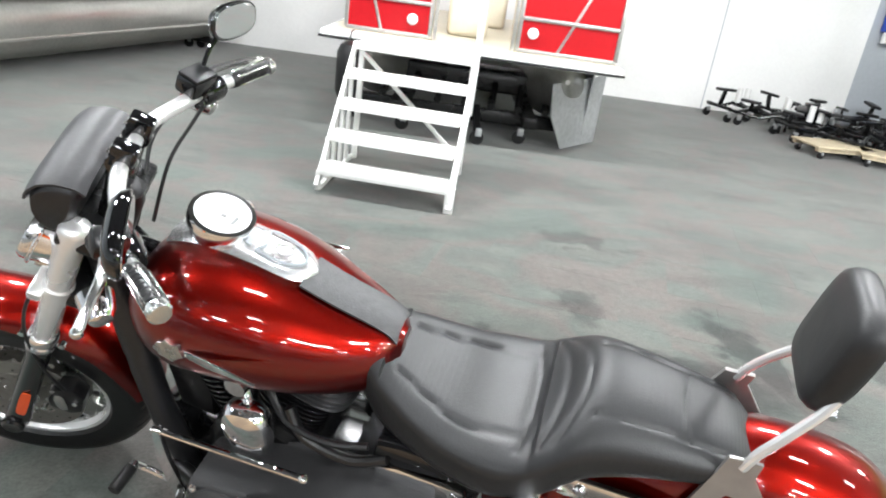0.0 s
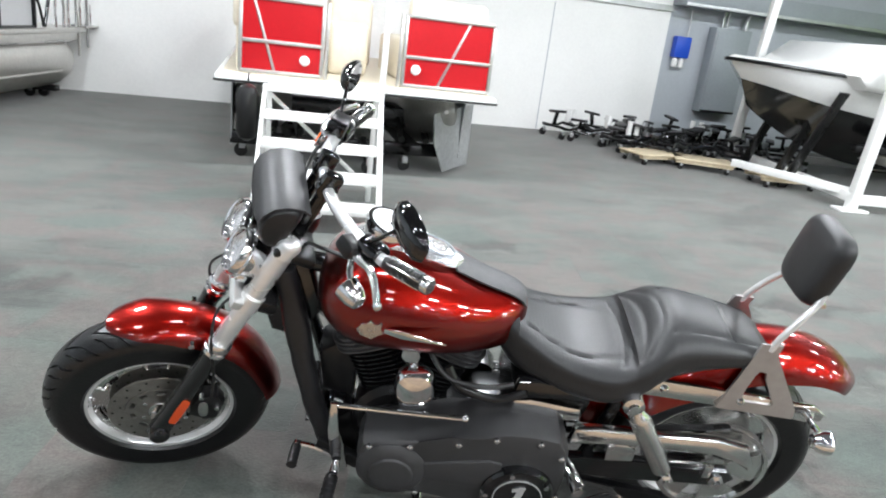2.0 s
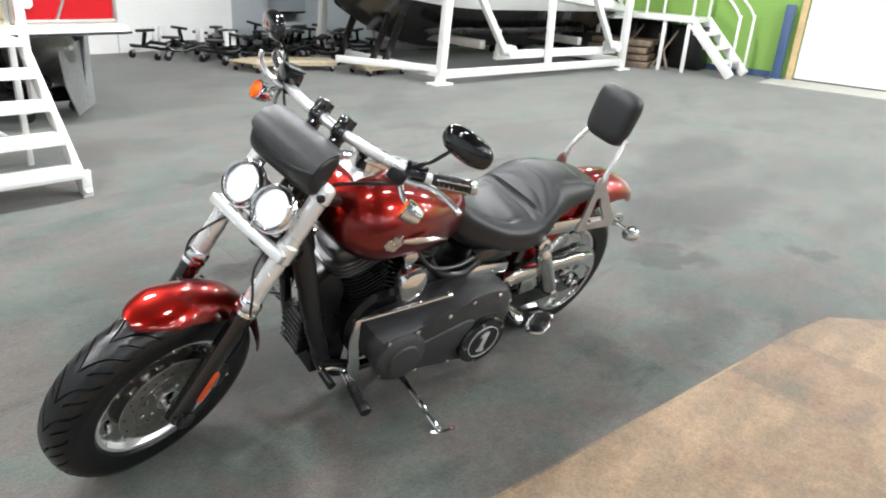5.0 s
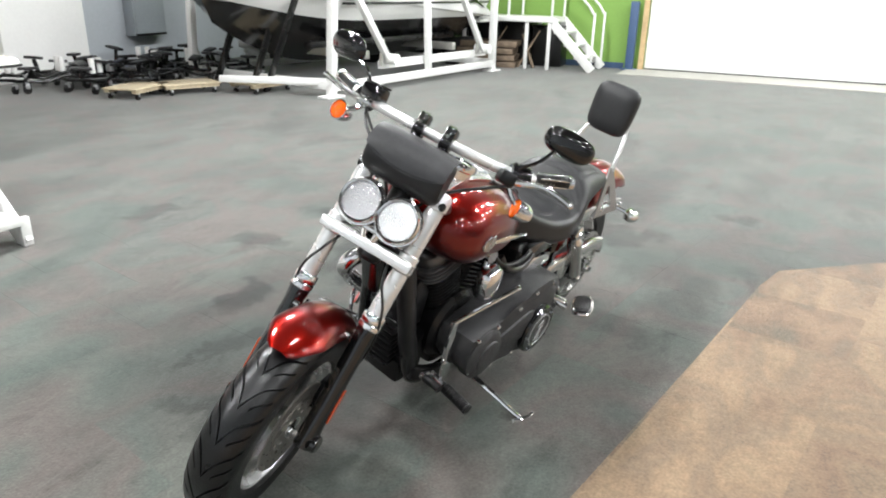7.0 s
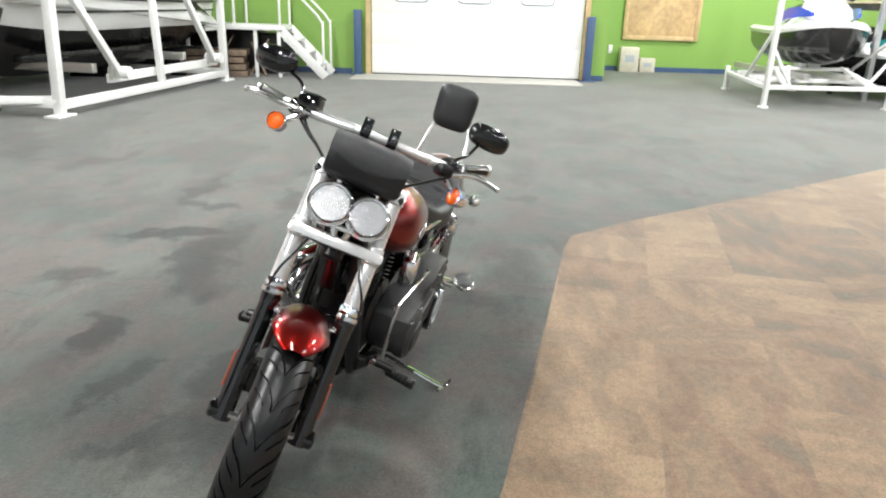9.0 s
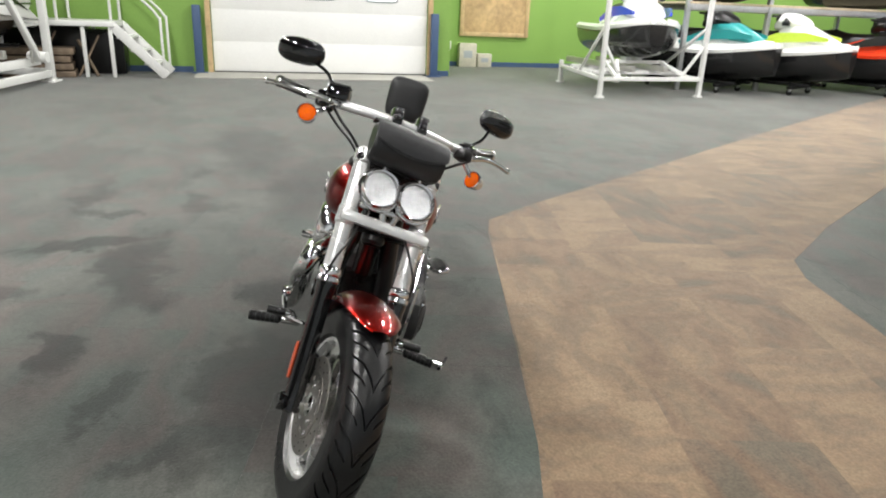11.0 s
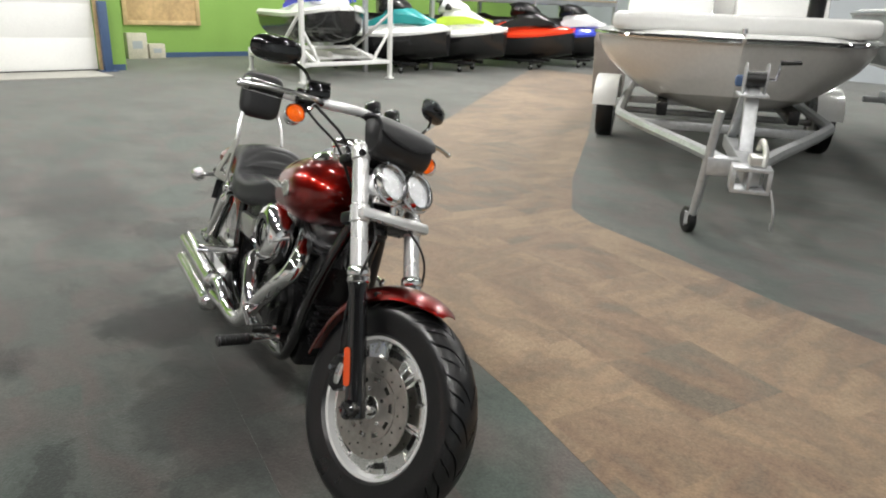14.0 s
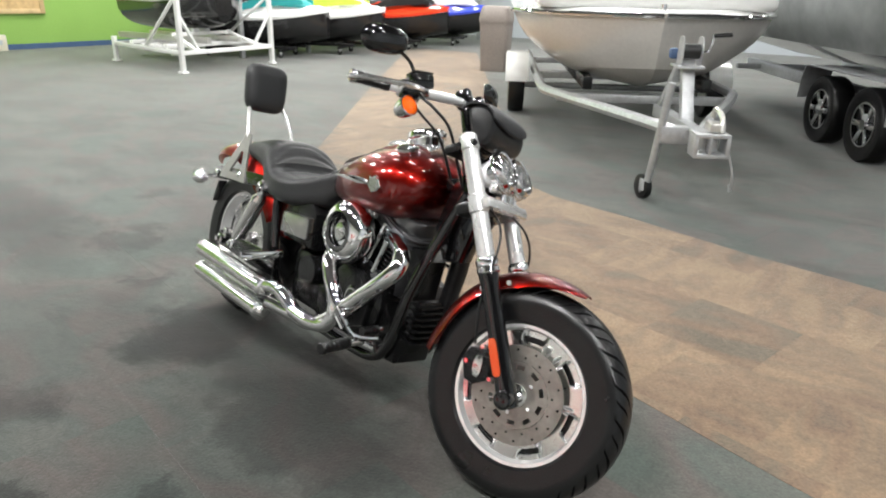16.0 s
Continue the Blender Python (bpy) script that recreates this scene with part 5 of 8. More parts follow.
bm = plate(B(), [(-0.018, -0.044), (0.016, -0.044), (0.016, -0.032), (0.008, -0.032), (0.012, 0.044), (-0.004, 0.044), (-0.022, 0.03), (-0.022, 0.02), (-0.008, 0.024), (-0.012, -0.032), (-0.018, -0.032)], 0.003, Matrix.Translation((0.605, 0.288, 0.315)) @ pose(0, 0, 0, 90, 0, 180) @ pose(0, 0, 0, 0, 0, -8), 0.0)
part("figure_one", bm, FORK_ALU, derby, "silver figure one")
for k in range(5):
    th = 0.3 + 2 * math.pi * k / 5
    p = Vector((0.605 + 0.09 * math.sin(th), 0.282, 0.315 + 0.09 * math.cos(th)))
    part("derby_bolt", rod(B(), p, p + Vector((0, 0.01, 0)), 0.0075, 8), CHROME, derby)

# horn cover, linkage and left details
hm = Matrix.Translation((0.925, 0.155, 0.59)) @ pose(0, 0, 0, 0, 3, 0)
rings = []
for y, k in ((0.0, 0.93), (0.012, 1.0), (0.03, 0.98), (0.045, 0.85), (0.052, 0.55), (0.054, 0.1)):
    rings.append([hm @ Vector((a * k * (1 - 0.14 * (b < 0) * abs(b) / 0.07), y, b * k)) for a, b in oval(0.056, 0.07, 32, 3.0)])
horn = part("horn_cover", loft(B(), rings), CHROME, bike, "chrome waterfall horn cover")
bm = B()
rod(bm, (0.94, 0.12, 0.70), (0.945, 0.175, 0.70), 0.024, 20)
rod(bm, (0.93, 0.15, 0.63), (0.94, 0.15, 0.72), 0.014, 12)
part("horn_mount", bm, CHROME, horn, "chrome horn mount")
bm = B()
rod(bm, (1.135, 0.205, 0.525), (0.78, 0.225, 0.54), 0.0075, 10)
ball(bm, (1.135, 0.205, 0.525), 0.012, 10)
ball(bm, (0.78, 0.225, 0.54), 0.012, 10)
part("shift_rod", bm, CHROME, bike, "chrome gear shift rod")
bm = plate(B(), [(1.145, 0.54), (1.125, 0.54), (1.12, 0.44), (1.10, 0.34), (1.09, 0.27), (1.12, 0.265), (1.14, 0.34), (1.15, 0.44)], 0.012, Matrix.Translation((0, 0.212, 0)) @ pose(0, 0, 0, 90, 0, 0), 0.003)
part("shift_arm", bm, CHROME, bike, "chrome shift arm")
bm = B()
beam(bm, (1.19, 0.13, 0.29), (1.06, 0.17, 0.265), 0.03, 0.05, 0.008)
part("footpeg_bracket", bm, SATIN_BLACK, bike, "black forward control bracket")
for s in (1, -1):
    bm = B()
    rod(bm, (1.12, 0.17 * s, 0.275), (1.13, 0.235 * s, 0.275), 0.015, 12)
    pm = part("forward_control", bm, CHROME, bike, "forward foot control mount")
    g = along((1.13, 0.235 * s, 0.275), (1.14, 0.345 * s, 0.265))
    pr = [(0.01, 0.0)]
    for k in range(6):
        pr += [(0.0195, 0.008 + 0.017 * k), (0.0195, 0.02 + 0.017 * k), (0.0175, 0.022 + 0.017 * k), (0.0175, 0.024 + 0.017 * k)]
    pr += [(0.021, 0.112), (0.018, 0.118), (0, 0.118)]
    part("footpeg", lathe(B(), pr, g, 18), RUBBER, pm, "black rubber footpeg")
    bm = B()
    tube(bm, [(1.13, 0.19 * s, 0.30), (1.19, 0.2 * s, 0.345), (1.235, 0.205 * s, 0.36)], 0.008, 8, 4)
    rod(bm, (1.235, 0.20 * s, 0.36), (1.238, 0.255 * s, 0.358), 0.011, 12)
    part("foot_lever", bm, CHROME, pm, "chrome foot lever")
    part("lever_rubber", rod(B(), (1.2365, 0.215 * s, 0.359), (1.238, 0.28 * s, 0.357), 0.0145, 12), RUBBER, pm)

# side stand, out to the left
bm = tube(B(), [(0.885, 0.10, 0.18), (0.876, 0.19, 0.164), (0.871, 0.30, 0.146), (0.867, 0.40, 0.126), (0.863, 0.435, 0.122)], [0.013, 0.012, 0.011, 0.010, 0.009], 10, 5)
stand = part("side_stand", bm, CHROME, bike, "chrome side stand swung out")
bm = B()
tube(bm, [(0.90, 0.425, 0.122), (0.865, 0.44, 0.115), (0.835, 0.45, 0.121), (0.815, 0.457, 0.138)], 0.008, 8, 4)
part("stand_foot", bm, CHROME, stand, "curved stand foot")
bm = tube(B(), [(0.905, 0.12, 0.20), (0.889, 0.20, 0.176), (0.879, 0.26, 0.164)], 0.006, 6)
part("stand_spring", bm, SATIN_BLACK, stand)

# belt guard, swing arm, left passenger floorboard
bm = plate(B(), [(0.47, 0.43), (0.46, 0.49), (0.40, 0.50), (0.25, 0.495), (0.05, 0.50), (-0.05, 0.475), (-0.085, 0.41), (-0.075, 0.385), (-0.03, 0.43), (0.05, 0.455), (0.25, 0.45), (0.38, 0.445)], 0.03, Matrix.Translation((0, 0.165, 0)) @ pose(0, 0, 0, 90, 0, 0), 0.008)
part("belt_guard", bm, SILVER, bike, "polished belt guard")
bm = plate(B(), [(0.36, 0.445), (0.30, 0.45), (0.27, 0.43), (0.27, 0.385), (0.35, 0.38)], 0.02, Matrix.Translation((0, 0.172, 0)) @ pose(0, 0, 0, 90, 0, 0), 0.004)
part("guard_bracket", bm, SILVER, bike)
pulley = Matrix.Translation((0, 0, 0.325))
bm = polar(B(), 0.045, 0.155, 0.105, 0.122, pulley, 60, lambda k: k % 12 in (2, 3, 4, 5))
polar(bm, 0.155, 0.168, 0.098, 0.13, pulley, 60)
part("belt_pulley", bm, SILVER, rw, "silver belt pulley")
bm = loft(B(), [[Vector((x, y, z)) for x, z in o] for o, y in (([(0.0, 0.497), (-0.12, 0.446), (-0.172, 0.325), (-0.12, 0.204), (0.0, 0.153), (0.62, 0.26), (0.62, 0.40)], 0.104), ([(0.0, 0.497), (-0.12, 0.446), (-0.172, 0.325), (-0.12, 0.204), (0.0, 0.153), (0.62, 0.26), (0.62, 0.40)], 0.126), ([(0.0, 0.491), (-0.116, 0.442), (-0.166, 0.325), (-0.116, 0.208), (0.0, 0.159), (0.62, 0.266), (0.62, 0.394)], 0.126), ([(0.0, 0.491), (-0.116, 0.442), (-0.166, 0.325), (-0.116, 0.208), (0.0, 0.159), (0.62, 0.266), (0.62, 0.394)], 0.104))], wrap=True)
part("drive_belt", bm, RUBBER, bike, "black drive belt")
for s in (1, -1):
    bm = plate(B(), [(0.46, 0.36), (0.46, 0.29), (0.30, 0.285), (-0.03, 0.292), (-0.06, 0.325), (-0.03, 0.358), (0.30, 0.365)], 0.03, Matrix.Translation((0, 0.148 * s, 0)) @ pose(0, 0, 0, 90, 0, 0), 0.006)
    sa2 = part("swing_arm", bm, GLOSS_BLACK, bike, "black swing arm")
    bm = lathe(B(), [(0.024, 0), (0.024, 0.014), (0.014, 0.018), (0.012, 0.03), (0, 0.03)], Matrix.Translation((0.0, 0.163 * s, 0.325)) @ pose(0, 0, 0, -90 * s, 0, 0), 6)
    part("rear_axle_nut", bm, CHROME, sa2, "chrome rear axle nut")
    bm = B()
    box(bm, (0.025, 0.012, 0.05), Matrix.Translation((0.035, 0.168 * s, 0.36)), 0.003)
    part("axle_adjuster", bm, CHROME, sa2)
    # passenger footboards
    bm = B()
    beam(bm, (0.50, 0.15 * s, 0.40), (0.44, 0.29 * s, 0.375), 0.03, 0.03, 0.006)
    rod(bm, (0.455, 0.26 * s, 0.375), (0.445, 0.30 * s, 0.37), 0.017, 12)
    mt = part("footboard_mount", bm, CHROME, bike, "chrome passenger peg mount")
    if s > 0:
        FB = Matrix.Translation((0.392, 0.345, 0.378)) @ pose(0, 0, 0, 16, 0, 24)
        bm = plate(B(), oval(0.078, 0.043, 28, 2.6), 0.016, FB, 0.005)
        fb = part("passenger_footboard", bm, CHROME, mt, "chrome passenger footboard with rubber pad")
        bm = plate(B(), oval(0.064, 0.034, 24, 2.6), 0.006, FB @ pose(0, 0, 0.011), 0.001)
        part("rubber_pad", bm, RUBBER, fb)
        bm = B()
        for k in range(5):
            box(bm, (0.09, 0.004, 0.003), FB @ pose(0, -0.022 + 0.011 * k, 0.0145))
        part("pad_ribs", bm, RUBBER, fb)

# battery box and side panels, wiring
bm = plate(B(), [(0.66, 0.46), (0.655, 0.60), (0.61, 0.645), (0.45, 0.63), (0.42, 0.55), (0.44, 0.46)], 0.27, pose(0, 0, 0, 90, 0, 0), 0.02)
bx = part("battery_box", bm, SATIN_BLACK, bike, "black battery box under the seat")
bm = plate(B(), [(0.655, 0.518), (0.65, 0.568), (0.60, 0.576), (0.456, 0.556), (0.45, 0.508), (0.60, 0.502)], 0.034, Matrix.Translation((0, 0.15, 0)) @ pose(0, 0, 0, 90, 0, 0), 0.012)
part("side_cover_band", bm, CHROME, bx, "chrome side cover band")
for z0, z1, x0 in ((0.586, 0.64, 0.45), (0.44, 0.492, 0.47)):
    bm = plate(B(), [(0.655, z0 + 0.006), (0.645, z1 - 0.004), (0.59, z1 + 0.002), (x0 + 0.01, z1 - 0.014), (x0, z0 - 0.008), (0.60, z0)], 0.036, Matrix.Translation((0, 0.148, 0)) @ pose(0, 0, 0, 90, 0, 0), 0.012)
    part("side_cover", bm, GLOSS_BLACK, bx, "gloss black moulded side cover")
bm = plate(B(), [(0.662, 0.500), (0.656, 0.584), (0.476, 0.572), (0.47, 0.488)], 0.03, Matrix.Translation((0, -0.152, 0)) @ pose(0, 0, 0, 90, 0, 0), 0.008)
part("side_cover_band", bm, BRUSHED, bx, "satin silver side cover band")
bm = tube(B(), [(0.84, 0.15, 0.655), (0.80, 0.17, 0.60), (0.70, 0.175, 0.575), (0.62, 0.165, 0.60)], 0.012, 10, 5)
part("wiring_loom", bm, PLASTIC, bike, "black wiring sleeve")
bm = tube(B(), [(0.90, 0.13, 0.70), (0.84, 0.165, 0.63), (0.74, 0.18, 0.62), (0.66, 0.17, 0.63)], 0.008, 8, 5)
part("breather_hose", bm, PLASTIC, bike, "black breather hose")
bm = plate(B(), [(0.43, 0.44), (0.44, 0.62), (0.40, 0.66), (0.36, 0.62), (0.36, 0.44)], 0.22, pose(0, 0, 0, 90, 0, 0), 0.02)
part("inner_mudguard", bm, PAINT, bike, "candy red panel ahead of the rear wheel")
bm = box(B(), (0.24, 0.2, 0.22), Matrix.Translation((0.63, 0, 0.33)), 0.03)
part("gearbox", bm, SATIN_BLACK, bike, "black gearbox casing")

# right side: air cleaner, cam cover, exhaust
am = Matrix.Translation((0.912, -0.120, 0.60)) @ pose(0, 0, 0, 90, 0, 0) @ Matrix.Diagonal((1.1, 1.1, 1.1, 1))
bm = lathe(B(), [(0.09, 0.0), (0.098, 0.006), (0.104, 0.02), (0.104, 0.045), (0.098, 0.066), (0.082, 0.080), (0.066, 0.084), (0.062, 0.078), (0.052, 0.070), (0.05, 0.066), (0.0, 0.066)], am, 48)
ac = part("air_cleaner", bm, CHROME, bike, "round chrome air cleaner")
part("air_cleaner_ring", lathe(B(), [(0.061, 0.0775), (0.061, 0.081), (0.048, 0.081), (0.048, 0.0715)], am, 40, wrap=True), GLOSS_BLACK, ac, "black ring")
bm = plate(B(), [(-0.034, 0.0), (-0.02, 0.02), (0.0, 0.032), (0.02, 0.02), (0.034, 0.0), (0.02, -0.02), (0.0, -0.032), (-0.02, -0.02)], 0.008, am @ pose(0, 0, 0.07), 0.002)
part("air_cleaner_badge", bm, SILVER, ac, "plain silver emblem")
bm = B()
box(bm, (0.12, 0.08, 0.1), Matrix.Translation((0.93, -0.11, 0.70)) @ pose(0, 0, 0, 0, 10, 0), 0.02)
part("intake_cover", bm, BRUSHED, ac)
bm = plate(B(), [(1.06, 0.30), (1.08, 0.40), (1.02, 0.48), (0.90, 0.49), (0.84, 0.42), (0.86, 0.31), (0.95, 0.26)], 0.04, Matrix.Translation((0, -0.125, 0)) @ pose(0, 0, 0, 90, 0, 0), 0.012)
cam_cover = part("cam_cover", bm, SATIN_BLACK, bike, "black cam cover")
bm = lathe(B(), [(0.046, 0), (0.046, 0.012), (0.04, 0.016), (0, 0.017)], Matrix.Translation((1.0, -0.145, 0.385)) @ pose(0, 0, 0, 90, 0, 0), 32)
part("timing_cover", bm, GLOSS_BLACK, cam_cover, "round black timing cover")
bm = loft(B(), [[Vector((1.0, -0.1605, 0.385)) + Vector((r * math.cos(a), -z, r * math.sin(a))) for a in (2 * math.pi * k / 32 for k in range(32))] for r, z in ((0.036, 0.0), (0.036, 0.003), (0.031, 0.003), (0.031, 0.0))], wrap=True)
part("timing_ring", bm, SILVER, cam_cover)
# header pipes
bm = tube(B(), [(1.06, -0.09, 0.63), (1.15, -0.13, 0.625), (1.225, -0.17, 0.60), (1.238, -0.195, 0.555), (1.185, -0.213, 0.49), (1.11, -0.22, 0.42), (1.02, -0.225, 0.335), (0.94, -0.228, 0.275), (0.86, -0.23, 0.25), (0.76, -0.23, 0.245), (0.62, -0.24, 0.24)], 0.029, 18, 6)
part("front_exhaust_pipe", bm, CHROME, bike, "chrome front exhaust pipe with heat shield")
bm = tube(B(), [(0.86, -0.10, 0.50), (0.868, -0.165, 0.513), (0.895, -0.205, 0.492), (0.945, -0.222, 0.445), (1.0, -0.23, 0.39), (1.015, -0.232, 0.335), (0.985, -0.235, 0.285), (0.90, -0.24, 0.262), (0.78, -0.24, 0.262)], 0.027, 18, 6)
part("rear_exhaust_pipe", bm, CHROME, bike, "chrome rear exhaust pipe with heat shield")
for k, (z0, dx) in enumerate(((0.285, 0.02), (0.195, 0.035))):
    a, b = Vector((0.60, -0.245, z0 - 0.008)), Vector((0.0 + dx, -0.25, z0))
    L = (b - a).length
    bm = lathe(B(), [(0.02, 0), (0.027, 0.015), (0.035, 0.05), (0.037, 0.08), (0.037, L - 0.10), (0.036, L - 0.02), (0.037, L), (0.033, L), (0.031, L - 0.09), (0.0, L - 0.1)], along(a, b), 28)
    mf = part("muffler", bm, SILVER, bike, "chrome slash-cut muffler")
    part("muffler_clamp", lathe(B(), [(0.03, 0.02), (0.041, 0.026), (0.041, 0.046), (0.034, 0.05)], along(a, b), 28), CHROME, mf)
bm = tube(B(), [(0.80, -0.232, 0.25), (0.73, -0.24, 0.285), (0.66, -0.243, 0.305), (0.59, -0.245, 0.292)], 0.027, 16, 5)
part("crossover_pipe", bm, CHROME, bike, "chrome crossover pipe")
bm = plate(B(), [(0.42, 0.36), (0.40, 0.39), (0.22, 0.385), (0.18, 0.36), (0.22, 0.33)], 0.012, Matrix.Translation((0, -0.20, 0)) @ pose(0, 0, 0, 90, 0, 0), 0.003)
part("muffler_bracket", bm, SATIN_BLACK, bike)
bm = B()
tube(bm, [(1.17, -0.15, 0.30), (1.13, -0.22, 0.30), (1.10, -0.25, 0.35), (1.07, -0.255, 0.375), (1.05, -0.25, 0.35), (1.09, -0.24, 0.31)], 0.008, 8, 4)
part("brake_pedal", bm, CHROME, bike, "chrome rear brake pedal")
bm = rod(B(), (0.72, -0.10, 0.40), (0.72, -0.175, 0.40), 0.055, 24)
part("transmission_cover", bm, SATIN_BLACK, bike, "round black transmission cover")
# ---- things along the north wall ----
def castor(bm_wheel, bm_fork, p, r=0.05):
    p = Vector(p)
    rod(bm_wheel, p + Vector((0, -0.016, r)), p + Vector((0, 0.016, r)), r, 14)
    box(bm_fork, (r * 0.9, 0.05, r * 1.1), Matrix.Translation(p + Vector((0.012, 0, r * 1.75))), 0.006)


def castors(parent, places, r=0.05, fork=None):
    for p in places:
        a, b = B(), B()
        castor(a, b, p, r)
        c = part("castor_fork", b, fork or GALVANISED, parent)
        part("castor_wheel", a, PLASTIC, c)


def boat_steps():
    t = thing("boat_steps", "white metal steps with a handrail in front of the boat", "steps", pose(0.035, 4.17, 0, 0, 0, -5))
    w, rise, run = 0.83, 0.178, 0.18
    for k in range(5):
        bm = box(B(), (w, 0.23 if k < 4 else 0.34, 0.045), Matrix.Translation((0, 0.115 + run * k + (0.05 if k == 4 else 0), rise * (k + 1) - 0.022)), 0.006)
        part("tread", bm, WHITE_METAL, t)
    for s in (-1, 1):
        x = s * (w / 2 + 0.022)
        bm = B()
        if s > 0:
            beam(bm, (x, 0.05, 0.0), (x, 0.86, 0.86), 0.04, 0.11, 0.004)
            beam(bm, (x, 0.05, 0.0), (x, 0.05, 0.17), 0.04, 0.06, 0.004)
            part("stringer", bm, WHITE_METAL, t)
            bm = B()
            beam(bm, (x, 0.78, 0.5), (x, 0.80, 2.1), 0.045, 0.07, 0.006)
            beam(bm, (x, 0.80, 2.08), (x, 1.15, 2.1), 0.035, 0.04, 0.006)
            part("handrail", bm, WHITE_METAL, t)
        else:
            beam(bm, (x, 0.06, 0.03), (x, 0.88, 0.87), 0.03, 0.05, 0.004)
            part("stringer", bm, WHITE_METAL, t)
            for k in range(5):
                bm = beam(B(), (x, 0.10 + run * k, 0.0), (x, 0.10 + run * k, rise * (k + 1) - 0.045), 0.03, 0.03, 0.003)
                part("leg", bm, WHITE_METAL, t)
    for s in (-1, 1):
        part("back_leg", beam(B(), (s * 0.41, 0.98, 0), (s * 0.41, 0.98, 0.85), 0.04, 0.04, 0.004), WHITE_METAL, t)
    part("brace", beam(B(), (-0.40, 0.97, 0.80), (0.40, 0.97, 0.12), 0.03, 0.03, 0.003), WHITE_METAL, t)
    part("foot_rail", beam(B(), (-0.43, 0.1, 0.015), (-0.43, 0.98, 0.015), 0.03, 0.03, 0.003), WHITE_METAL, t)


boat_steps()


def fence_panel(parent, a, b, z0, z1, bars, material, knob=None):
    """A coloured panel in a pale tube frame between a and b."""
    a, b = Vector((*a, 0)), Vector((*b, 0))
    d = (b - a).normalized()
    n = Vector((-d.y, d.x, 0))
    bm = beam(B(), a + Vector((0, 0, (z0 + z1) / 2)), b + Vector((0, 0, (z0 + z1) / 2)), 0.006, z1 - z0)
    p = part("panel", bm, material, parent)
    def rail(u, v, r=0.016):
        part("rail", beam(B(), u, v, r * 2, r * 2, 0.005), bars, p, "pale square tube")
    A, Bz = a + Vector((0, 0, z0)), b + Vector((0, 0, z0))
    C, D = a + Vector((0, 0, z1)), b + Vector((0, 0, z1))
    zm = Vector((0, 0, (z1 - z0) * 0.42))
    for u, v in ((A, Bz), (C, D), (A, C), (Bz, D), (A + zm, Bz + zm)):
        rail(u, v)
    if knob:
        x0, x1 = knob
        rail(a + (b - a) * x0 + Vector((0, 0, z1)), a + (b - a) * x1 + Vector((0, 0, z0)), 0.012)
    return p


